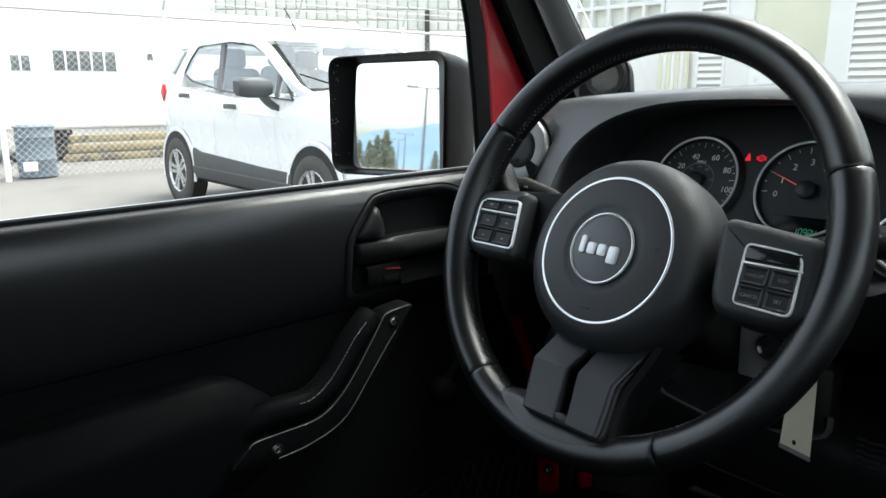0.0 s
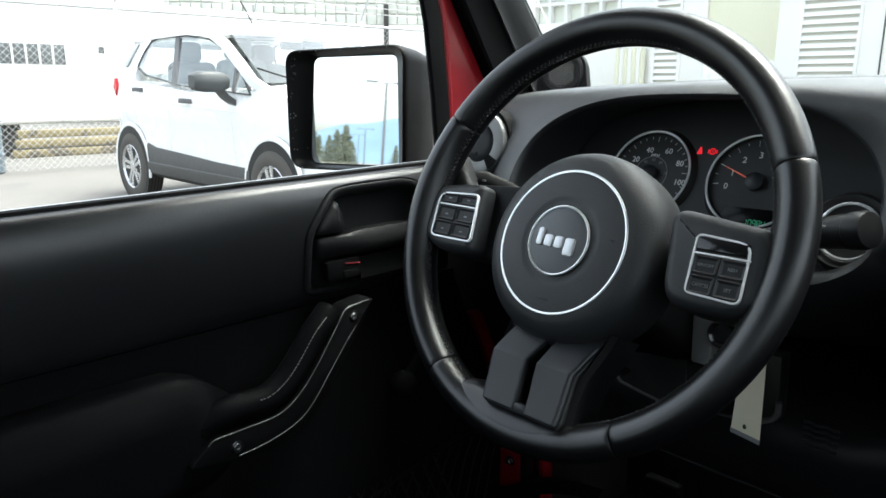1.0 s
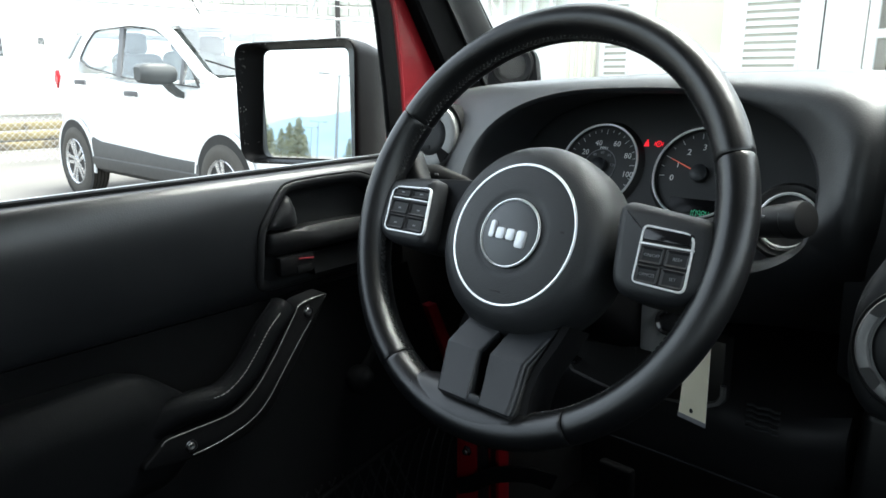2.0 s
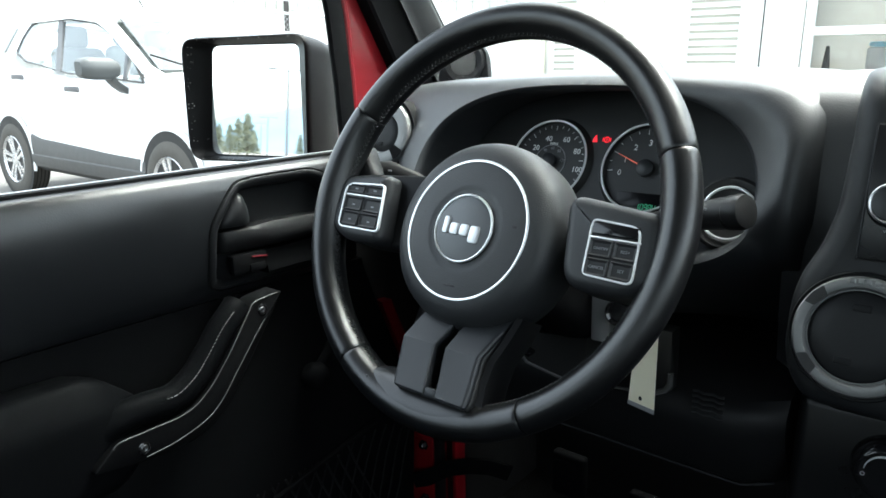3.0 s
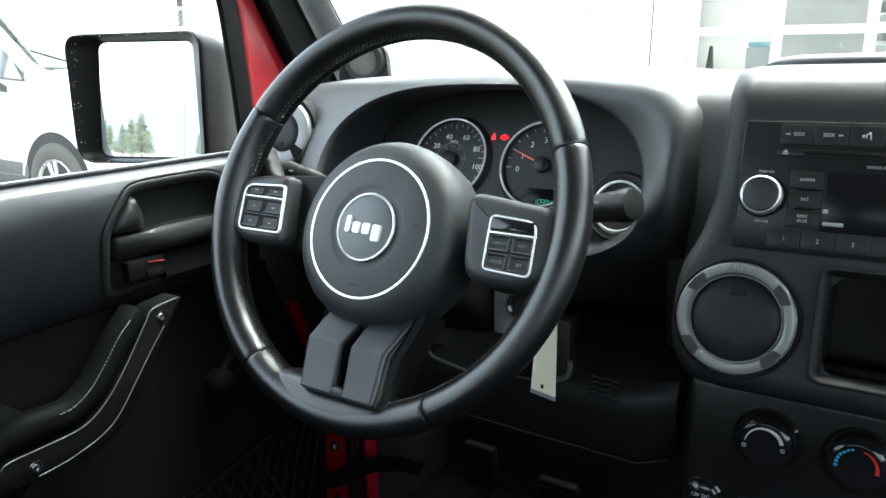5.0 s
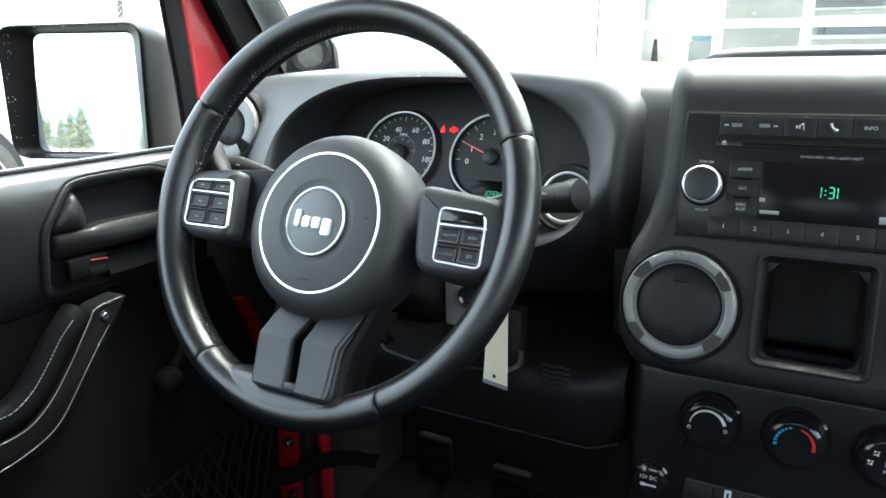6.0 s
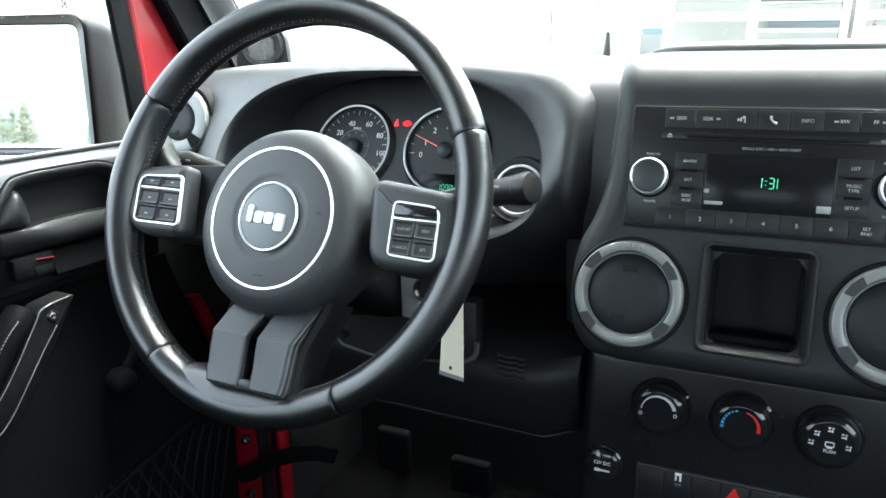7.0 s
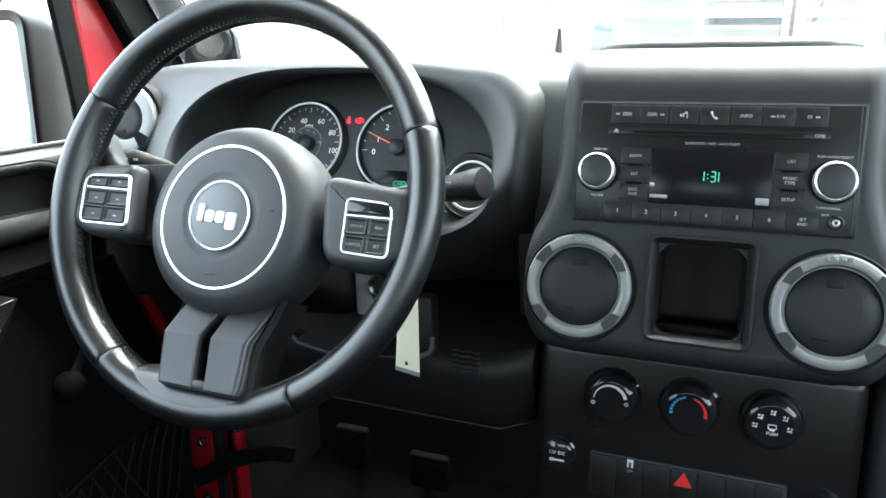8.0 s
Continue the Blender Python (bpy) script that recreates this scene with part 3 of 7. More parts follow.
    sweep(bm, [(0.1345, 0.112, -0.155), (0.1340, 0.112, -0.166), (0.1300, 0.112, -0.1725), (0.1166, 0.112, -0.1795), (0.0900, 0.113, -0.183), (0.0657, 0.113, -0.185), (0.0366, 0.113, -0.189)], lambda k, n: circle(0.0028 if k < 4 else 0.0014, 6), up=(0, 1, 0))
    part("panel_lip", bm, PALE_EDGE, root)
    # light caught along the panel's edge, laid on as a paler thread
    bm = bmesh.new()
    sweep(bm, [(-0.05, 0.156, -0.2665), (0.0818, 0.156, -0.2680), (0.19, 0.156, -0.2695), (0.218, 0.165, -0.262)], circle(0.0012, 6), up=(0, 1, 0))
    part("panel_edge", bm, BUTTON, root)


dashboard()


def air_vent(m, name="air_vent", ring=0.0418, width=0.0098, notches=(35, 140, 220, 318), dark=THUMB, gap=0.0):
    """A round vent: outer ring with notches, a tilting disc inside."""
    root = thing(name, "round dashboard air vent with silver ring and black disc", "air vent", m, group="dashboard air vents")
    R = ring
    bm = bmesh.new()
    lathe(bm, [(R + 0.0022 + gap, -0.055), (R + 0.0026 + gap, 0.001), (R + 0.0016 + gap, 0.0026), (R + 0.5 * gap, 0.002), (R, -0.004)], 64)
    part("collar", bm, TRIM if not gap else SLOT, root)
    bm = bmesh.new()
    lathe(bm, [(R - 0.0005, -0.006), (R - 0.0008, 0.006), (R - 0.002, 0.0085), (R - 0.0055, 0.0097), (R - width + 0.0016, 0.0088), (R - width + 0.0004, 0.0068), (R - width, -0.004)], 72)
    part("ring", bm, SILVER, root, "worn silver painted ring")
    bm = bmesh.new()
    tube_ring(bm, R - width - 0.0003, 0.0006, 64, 6, Matrix.Translation((0, 0, 0.004)))
    part("inner_rim", bm, SILVER, root)
    bm = bmesh.new()
    r = R - width - 0.0007
    lathe(bm, [(r, -0.008), (r, 0.002), (r - 0.002, 0.0035), (r * 0.55, 0.0042), (0, 0.0045)], 56)
    part("shutter_disc", bm, BEZEL, root, "matte black shutter disc")
    for a in notches:
        bm = bmesh.new()
        pts = [((R - u) * math.cos(radians(a + v)), (R - u) * math.sin(radians(a + v))) for u, v in ((0.0022, -12), (0.0018, 0), (0.0022, 12), (width - 0.0010, 10), (width - 0.0007, 0), (width - 0.0010, -10))]
        prism(bm, round_poly(pts, 0.001, 2), 0.004, 0.0098)
        part("notch", bm, dark, root, "dark grey thumb notch in the ring")
    for a, q in ((90, 1), (250, 1)):
        bm = bmesh.new()
        rbox(bm, (0.011, 0.005, 0.0012), (0.62 * r * math.cos(radians(a)), 0.62 * r * math.sin(radians(a)), 0.0044), 0.002)
        part("finger_dent", bm, TRIM, root)
    # raised maker's mark, kept as plain bars
    for k in range(4):
        bm = bmesh.new()
        rbox(bm, (0.0034, 0.0040, 0.0012), (-0.0075 + 0.005 * k, R - 0.0044, 0.0096), 0.0008)
        part("relief_bar", bm, SILVER, root)
    return root


VENT_Z = -0.0638
v1 = air_vent(CARM @ plane_m(0.288, 15, 0.063, VENT_Z))
copy_thing(v1, CARM @ plane_m(0.4668, 15, 0.063, VENT_Z))
air_vent(CARM @ Matrix.Translation((-0.2700, 0.167, 0.0435)) @ pose(0, 0, 0, 0, 0, 8) @ pose(0, 0, 0, 78, 0, 0), width=0.0172, notches=(-44, 136), dark=SLOT, gap=0.0022)


# ---- instrument cluster ----
def cluster():
    root = thing("instrument_cluster", "instrument cluster with two chrome-ringed dials and red warning lamps lit", "instrument cluster", CARM @ plane_m(0, 24.7, 0.208, 0))
    up = 1 / math.cos(radians(24.7))
    bm = bmesh.new()
    pts = [(x * 0.98, z * up * 0.98) for x, z in cluster_outline(60)]
    prism(bm, pts, -0.02, -0.004)
    part("backplate", bm, DIAL, root)
    for nm, cx, cz, R in (("speedometer", -0.0725, 0.0128, 0.0485), ("rev_counter", 0.0465, 0.0125, 0.0485)):
        c = Matrix.Translation((cx, cz * up, 0))
        bm = bmesh.new()
        lathe(bm, [(0, -0.002), (R - 0.002, -0.002), (R - 0.001, 0.0)], 64)
        dial = part(nm, bm, DIAL, root, "charcoal dial with pale figures", c)
        bm = bmesh.new()
        tube_ring(bm, R, 0.0014, 72, 8, Matrix.Translation((0, 0, 0.003)))
        part("chrome_bezel", bm, BRIGHT, dial)
        bm = bmesh.new()
        lathe(bm, [(R, 0.003), (R + 0.003, 0.001), (R + 0.006, -0.004)], 64)
        part("bezel_skirt", bm, DARK, dial)
        speed = nm == "speedometer"
        a0, a1, steps = (218, -38, 24) if speed else (186, -20, 14)
        bm = bmesh.new()
        for k in range(steps + 1):
            a = radians(a0 + (a1 - a0) * k / steps)
            ln = 0.006 if k % (4 if speed else 2) == 0 else 0.003
            rbox(bm, (ln, 0.0007, 0.0003), (R - 0.0065 - ln / 2 + 0.002, 0, -0.0012), 0.0001, pose(0, 0, 0, 0, 0, math.degrees(a)), 1)
        part("tick_marks", bm, WHITE_INK, dial)
        figs = (("20", 145, 0.0275), ("40", 106, 0.0285), ("60", 60, 0.0315), ("80", 23, 0.0355), ("100", -11, 0.0385), ("0", 218, 0.030)) if speed else (("0", 192, 0.0300), ("1", 162, 0.0270), ("2", 126, 0.0280), ("3", 92, 0.0285), ("4", 56, 0.0285), ("5", 20, 0.0285), ("6", -14, 0.0285))
        for tx, a, rr in figs:
            words("figure", tx, 0.0092, DIAL_INK, dial, Matrix.Translation((rr * math.cos(radians(a)), rr * math.sin(radians(a)), -0.0014)))
        if speed:
            words("unit", "MPH", 0.0052, DIAL_INK, dial, Matrix.Translation((0.0005, 0.0215, -0.0014)))
            bm = bmesh.new()
            tube_ring(bm, R * 0.42, 0.0005, 40, 6, Matrix.Translation((0, 0, -0.0014)), -40, 220)
            part("inner_scale", bm, GREY_INK, dial)
            for tx, a in (("60", 90), ("40", 125), ("80", 55), ("120", 8)):
                words("small_figure", tx, 0.0048, GREY_INK, dial, Matrix.Translation((R * 0.34 * math.cos(radians(a)), R * 0.34 * math.sin(radians(a)), -0.0014)))
            ang = 218
        else:
            ang = 157
            bm = bmesh.new()
            rbox(bm, (0.050, 0.0155, 0.0006), (0.0, -0.0345, -0.0014), 0.0002)
            part("odometer_window", bm, SCREEN, dial)
            segments("odometer_digits", "10984", 0.0064, LCD_GREEN, dial, Matrix.Translation((0.010, -0.0420, -0.0006)))
        bm = bmesh.new()
        loft(bm, [[(0, -0.0009, 0.002), (0, 0.0009, 0.002), (0, 0, 0.003)], [(R * 0.74, -0.0004, 0.002), (R * 0.74, 0.0004, 0.002), (R * 0.74, 0, 0.0026)]])
        part("needle", bm, NEEDLE if not speed else WHITE_INK, dial, "thin lit red needle" if not speed else "", pose(0, 0, 0, 0, 0, ang))
        bm = bmesh.new()
        lathe(bm, [(0.0092, -0.002), (0.0092, 0.004), (0.0070, 0.0055), (0, 0.006)], 28)
        part("needle_hub", bm, SATIN, dial)
    for x, kind in ((-0.0215, 0), (-0.0075, 1)):
        bm = bmesh.new()
        if kind == 0:
            rbox(bm, (0.0022, 0.0030, 0.0006), (0, 0.003, 0), 0.0010)
            loft(bm, [[(-0.0016, 0.002, 0), (0.0016, 0.002, 0), (0.0016, 0.002, 0.0006), (-0.0016, 0.002, 0.0006)], [(-0.0030, -0.0035, 0), (0.0030, -0.0035, 0), (0.0030, -0.0035, 0.0006), (-0.0030, -0.0035, 0.0006)]])
        else:
            tube_ring(bm, 0.0030, 0.0006, 20, 6, pose(0, 0, 0), flat=0.6)
            rbox(bm, (0.0011, 0.0044, 0.0006), (-0.0046, 0, 0), 0.0003)
            rbox(bm, (0.0011, 0.0044, 0.0006), (0.0046, 0, 0), 0.0003)
            rbox(bm, (0.0012, 0.0030, 0.0006), (0, 0.0002, 0), 0.0003)
        part("warning_lamp", bm, LAMP_RED, root, "red warning symbol lit", Matrix.Translation((x, 0.0405 * up, -0.0034)))


cluster()

# ---- steering wheel ----
WHEEL_M = CARM @ pose(0, 0, 0, 64.77, 0, 0) @ pose(0, 0, 0, 0, 0, -0.87)


def dished_key(bm, x, y, w, h):
    """A switch with a raised rounded border round a shallow dish."""
    out = round_poly([(x - w / 2, y - h / 2), (x + w / 2, y - h / 2), (x + w / 2, y + h / 2), (x - w / 2, y + h / 2)], 0.0026, 4)
    rings = [[(px, py, 0.0062) for px, py in out], [(px, py, 0.0094) for px, py in out]]
    for d, z in ((0.0005, 0.0101), (0.0010, 0.0103), (0.0016, 0.0100), (0.0022, 0.0091), (0.0030, 0.0087)):
        rings.append([(px, py, z) for px, py in inset(out, d)])
    loft(bm, rings)


def steering_wheel():
    root = thing("steering_wheel", "black leather steering wheel with chrome-ringed airbag cover and switch pads", "steering wheel", WHEEL_M)
    R, r = 0.1762, 0.0154
    rim_m = WHEEL_M.inverted() @ CARM @ pose(-0.0010, 0.0010, -0.0022, 66.05, 2.4, 0)
    spans = ((23.2, 153.8), (153.8, 239.2), (239.2, 303.0), (303.0, 383.2))

    def section(a):
        """The grip's outline: an oval that leans inwards, fuller beside the spokes."""
        near = min(abs(((a - c + 180) % 360) - 180) for c in (2, 178, 270))
        s = 1.0 + 0.07 * math.exp(-(near / 19) ** 2)
        out = []
        for j in range(36):
            b = 2 * math.pi * j / 36
            q = (abs(math.cos(b)) ** 2.1 + abs(math.sin(b)) ** 2.1) ** (-1 / 2.1)
            u, w = s * 0.0138 * q * math.cos(b), s * 0.0170 * q * math.sin(b)
            out.append((u * math.cos(-0.42) - w * math.sin(-0.42), u * math.sin(-0.42) + w * math.cos(-0.42)))
        return out

    def grip(a, a0, a1):
        edge = min(a - a0, a1 - a)
        k = 0.955 if edge < 0.2 else 0.988 if edge < 0.6 else 1.0
        return [(x * k, y * k) for x, y in section(a)]

    for i, (a0, a1) in enumerate(spans):
        n = max(14, int((a1 - a0) / 2.5))
        angs = [a0 + 0.14, a0 + 0.5] + [a0 + 1.4 + (a1 - a0 - 2.8) * k / (n - 1) for k in range(n)] + [a1 - 0.5, a1 - 0.14]
        bm = bmesh.new()
        sweep(bm, [(R * math.cos(radians(a)), R * math.sin(radians(a)), 0) for a in angs], lambda k, q, a0=a0, a1=a1, angs=angs: grip(angs[k], a0, a1))
        sec = part("rim_section", bm, LEATHER, root, "stitched black leather wrapped over the rim", rim_m, sharp=55)
        bm = bmesh.new()
        cnt = int((a1 - a0) / 1.55)
        for k in range(cnt):
            for side in (-1, 1):
                a = radians(a0 + 1.2 + (a1 - a0 - 2.4) * (k + 0.25 * side) / (cnt - 1))
                b = math.pi - 0.15 + side * 0.15
                g = section(math.degrees(a))
                u, w = min(g, key=lambda p: abs(((math.atan2(p[1], p[0]) - b + math.pi) % (2 * math.pi)) - math.pi))
                c = Vector(((R + 1.01 * u) * math.cos(a), (R + 1.01 * u) * math.sin(a), 1.01 * w))
                rbox(bm, (0.0013, 0.0040, 0.0011), (0, 0, 0), 0.0005, Matrix.Translation(c) @ pose(0, 0, 0, 0, 0, math.degrees(a)) @ pose(0, 0, 0, 0, -math.degrees(b) + 180, 0) @ pose(0, 0, 0, 52 * side, 0, 0), 1)
        tagged(part("stitching", bm, THREAD, sec, "row of black cross stitches"), kind="stuff")
    bm = bmesh.new()
    tube_ring(bm, R, r * 0.82, 96, 10, rim_m)
    part("rim_core", bm, DARK, root)

    # airbag cover
    hub = Matrix.Translation((0, -0.0184, 0))
    bm = bmesh.new()
    lathe(bm, [(0, 0.0110), (0.0335, 0.0110), (0.0355, 0.0112), (0.0372, 0.0117), (0.0395, 0.0118), (0.058, 0.0102), (0.0665, 0.0090), (0.0740, 0.0056), (0.0795, 0.0000), (0.0832, -0.0090), (0.0846, -0.0200), (0.0845, -0.034), (0.0838, -0.044), (0.0790, -0.052), (0.060, -0.056), (0.02, -0.058), (0, -0.058)], 96, hub)
    cover = part("airbag_cover", bm, HUB, root, "round textured black airbag cover", sharp=60)
    bm = bmesh.new()
    tube_ring(bm, 0.0607, 0.00125, 120, 8, hub @ Matrix.Translation((0, 0, 0.0096)), flat=0.8)
    part("trim_ring", bm, RING, root, "satin chrome trim ring")
    bm = bmesh.new()
    tube_ring(bm, 0.0290, 0.0011, 80, 8, hub @ Matrix.Translation((0, 0, 0.0128)))
    part("badge_ring", bm, RING, root)
    bm = bmesh.new()
    lathe(bm, [(0.0300, 0.008), (0.0292, 0.0125), (0.026, 0.0134), (0, 0.0138)], 64, hub)
    badge = part("badge", bm, BADGE, root, "dark grey round badge with silver mark")
    # the maker's mark as four plain silver shapes
    for x, y, w, h in ((-0.0172, 0.0008, 0.0062, 0.0150), (-0.0078, -0.0016, 0.0092, 0.0100), (0.0026, -0.0016, 0.0092, 0.0100), (0.0136, -0.0042, 0.0100, 0.0146)):
        bm = bmesh.new()
        prism(bm, round_poly([(-w / 2, -h / 2), (w / 2, -h / 2), (w / 2, h / 2), (-w / 2, h / 2)], 0.0024, 3), 0.0, 0.0016, Matrix.Translation((x, y - 0.0184, 0.0134)), 0.0006)
        part("badge_mark", bm, KNOB_RIM, badge)
    for x, y, w in ((-0.045, 0.010, 0.006), (0.047, 0.008, 0.007), (0.0, -0.046, 0.012), (0.0, -0.0495, 0.012)):
        bm = bmesh.new()
        rbox(bm, (w, 0.0018, 0.0004), (x, y - 0.0184, 0.0109), 0.0004)
        part("embossed_bar", bm, DARK, cover)

    # spokes and switch pads
    for s in (-1, 1):
        out = [(s * 0.0865, 0.0255), (s * 0.135, 0.0205), (s * 0.168, 0.017), (s * 0.171, -0.036), (s * 0.150, -0.0485), (s * 0.0975, -0.0485)] if s > 0 else [(-0.1050, 0.0218), (-0.1300, 0.0212), (-0.168, 0.0155), (-0.170, -0.036), (-0.146, -0.0475), (-0.0960, -0.0460)]
        bm = bmesh.new()
        out = round_poly(out, [0.016, 0.024, 0.014, 0.018, 0.020, 0.020] if s > 0 else [0.008, 0.020, 0.014, 0.018, 0.020, 0.012], 7)
        rings = [[(x, y, -0.036) for x, y in out], [(x, y, -0.0015) for x, y in out]]
        for a in (18, 36, 54, 72, 90):
            rings.append([(x, y, -0.0015 + 0.010 * math.sin(radians(a))) for x, y in inset(out, 0.010 * (1 - math.cos(radians(a))))])
        loft(bm, rings)
        spoke = part("spoke", bm, SPOKE, root, "black plastic spoke with a switch pad")
        bm = bmesh.new()
        if s > 0:
            rbox(bm, (0.055, 0.050, 0.026), (0.077, -0.012, -0.038), 0.006)
        else:
            loft(bm, [[(x, y, z) for y, z in round_poly([(-0.045, -0.048), (t, -0.048), (t, zf), (-0.045, zf)], 0.006, 3)] for x, t, zf in ((-0.050, 0.0310, -0.016), (-0.088, 0.0292, -0.013), (-0.120, 0.0262, -0.010), (-0.150, 0.0240, -0.011))])
        # left root in blacker plastic: the recess's shade put into its colour
        part("spoke_root", bm, SPOKE if s > 0 else TRIM, spoke)
        if s < 0:
            # leather drawn from the rim down to the spoke
            bm = bmesh.new()
            loft(bm, [[(a, y, -0.030), (b, y, -0.030), (b, y, -0.013), (b - 0.25 * (b - a), y, -0.0085), (b - 0.55 * (b - a), y, -0.0060), (a, y, -0.0050)] for y, a, b in ((0.056, -0.184, -0.1730), (0.046, -0.184, -0.1640), (0.037, -0.184, -0.1565), (0.029, -0.184, -0.1500), (0.0235, -0.182, -0.1420), (0.017, -0.180, -0.1380), (0.004, -0.178, -0.1400))])
            part("leather_web", bm, WEB, spoke, "black leather drawn down over the spoke", sharp=60)
        if s > 0:
            shape = round_poly([(0.1138, 0.0068), (0.1546, 0.0045), (0.1570, -0.0388), (0.1158, -0.0372)], [0.006, 0.009, 0.007, 0.005], 5)
        else:
            shape = round_poly([(-0.1052, 0.0106), (-0.1575, 0.0080), (-0.1535, -0.0365), (-0.0985, -0.0358)], [0.005, 0.012, 0.007, 0.006], 5)
        bm = bmesh.new()
        frame_plate(bm, shape, inset(shape, 0.0016), 0.0075, 0.0102)
        part("switch_frame", bm, BRIGHT, spoke, "thin chrome frame")
        bm = bmesh.new()
        prism(bm, inset(shape, 0.0012), 0.006, 0.0088)
        part("switch_bed", bm, DARK, spoke)
        bm = bmesh.new()
        rbox(bm, (0.0420 if s > 0 else 0.0480, 0.0016, 0.0020), (s * (0.1352 if s > 0 else 0.1292), -0.0074 if s > 0 else -0.0034, 0.0092), 0.0006)
        part("switch_divider", bm, BRIGHT, spoke)
        rows = [(-0.0154, 0.0136), (-0.0298, 0.0136)] if s > 0 else [(-0.0118, 0.0142), (-0.0266, 0.0142)]
        legends = iter(("RES+", "ON/OFF", "SET", "CANCEL") if s > 0 else ("", "", "", ""))
        for y, h in rows:
            for x in ((0.1457, 0.1261) if s > 0 else (0.1405, 0.1150)):
                bm = bmesh.new()
                dished_key(bm, s * x, y, 0.0190 if s > 0 else 0.0240, h)
                b = part("switch", bm, BUTTON, spoke)
                tx = next(legends)
                if tx:
                    words("legend", tx, 0.0034, GREY_INK, b, Matrix.Translation((s * x, y, 0.0090)))
                else:
                    bm = bmesh.new()
                    rbox(bm, (0.0036, 0.0014, 0.0003), (s * x, y - 0.001, 0.0089), 0.0003)
                    part("legend", bm, GREY_INK, b)
        if s < 0:
            for x in (-0.1420, -0.1170):
                bm = bmesh.new()
                dished_key(bm, x, 0.0030, 0.0235, 0.0096)
                b = part("switch", bm, BUTTON, spoke)
                bm = bmesh.new()
                rbox(bm, (0.004, 0.0014, 0.0003), (x, 0.0030, 0.0089), 0.0003)
                part("legend", bm, GREY_INK, b)
        else:
            bm = bmesh.new()
            rbox(bm, (0.0375, 0.0096, 0.003), (0.1345, -0.0006, 0.0088), 0.002, None, 3)
            part("blank_plate", bm, GLOSSY, spoke)

    # lower spoke cover: two satin halves beside a slot, joined by a low lip at the rim
    for x0, halves in ((-1, ((-0.0300, 0.0105), (-0.0375, -0.0004), (-0.0375, -0.0006), (-0.0290, 0.0058), (-0.0262, 0.0064))), (1, ((0.0180, 0.0560), (0.0108, 0.0465), (0.0108, 0.0463), (0.0180, 0.0495), (0.0186, 0.0465)))):
        rows = []
        for y, z, k, f in ((-0.082, -0.0150, 0, 0.0), (-0.1010, -0.0022, 0, 0.55), (-0.1190, 0.0078, 1, 0.0), (-0.1300, 0.0092, 2, 0.2), (-0.140, 0.0108, 2, 0.50), (-0.1545, 0.0140, 2, 0.92), (-0.1590, 0.0152, 3, 0.3), (-0.1606, 0.0146, 3, 0.8), (-0.1612, 0.0120, 3, 1.0)):
            (a0, b0), (a1, b1) = halves[k], halves[k + 1]
            a, b = a0 + (a1 - a0) * f, b0 + (b1 - b0) * f
            # the outer edge is rounded, the edge at the slot is crisp
            ea, eb = (0.0036, 0.0014) if x0 < 0 else (0.0014, 0.0036)
            rows.append([(a, y, z - 0.035), (b, y, z - 0.035), (b, y, z - eb), (b - 0.10 * eb, y, z - 0.55 * eb), (b - 0.40 * eb, y, z - 0.16 * eb), (b - eb, y, z),
                         (a + ea, y, z), (a + 0.40 * ea, y, z - 0.16 * ea), (a + 0.10 * ea, y, z - 0.55 * ea), (a, y, z - ea)])
        bm = bmesh.new()
        gap = []
        for r in rows:
            mid = (r[0][0] + r[1][0]) / 2
            gap.append([(x + (0.0014 if x > mid and x0 > 0 else -0.0014 if x < mid and x0 < 0 else 0), y - (0.0014 if y < -0.160 else 0), z - 0.0045) for x, y, z in r])
        loft(bm, gap)
        part("cover_gap", bm, DARK, root)
        bm = bmesh.new()
        loft(bm, rows)
        part("lower_spoke_cover", bm, SATIN, root, "charcoal satin cover of the lower spoke", sharp=9)
    bm = bmesh.new()
    rings = []
    for k in range(21):
        a = 249 + 44 * k / 20
        f = math.sin(math.pi * k / 20) ** 0.55
        c, d = math.cos(radians(a)), math.sin(radians(a))
        prof = [(R + 0.002, 0.0100), (R + 0.002, 0.0170), (R - 0.003, 0.0171), (R - 0.007, 0.0159), (R - 0.0100 - 0.002 * f, 0.0136), (R - 0.012 - 0.005 * f, 0.0100 + 0.001 * f), (R - 0.013 - 0.014 * f, 0.0035), (R - 0.013 - 0.014 * f, -0.012), (R + 0.002, -0.012)]
        rings.append([(q * c, q * d, z - 0.0045 * (1 - f)) for q, z in prof])
    loft(bm, rings)
    part("leather_saddle", bm, LEATHER, root, "black leather drawn up round the lower spoke", rim_m, sharp=70)
    bm = bmesh.new()
    rbox(bm, (0.020, 0.075, 0.02), (0.0090, -0.122, -0.024), 0.002)
    part("slot_floor", bm, DARK, root)
    bm = bmesh.new()
    rbox(bm, (0.0135, 0.0080, 0.022), (0.0120, -0.1575, 0.0030), 0.002)
    part("slot_lip", bm, SATIN, root)
    bm = bmesh.new()
    loft(bm, [[(x, y, z), (x + 0.0055, y, z - 0.002), (x + 0.0062, y, z - 0.006), (x + 0.006, y, z - 0.034), (x - 0.008, y, z - 0.034)] for x, y, z in ((0.0590, -0.080, -0.010), (0.0560, -0.098, -0.005), (0.0495, -0.120, 0.000), (0.0490, -0.140, 0.003), (0.0510, -0.1560, 0.004))])
    part("spoke_flank", bm, TRIM, root)


steering_wheel()


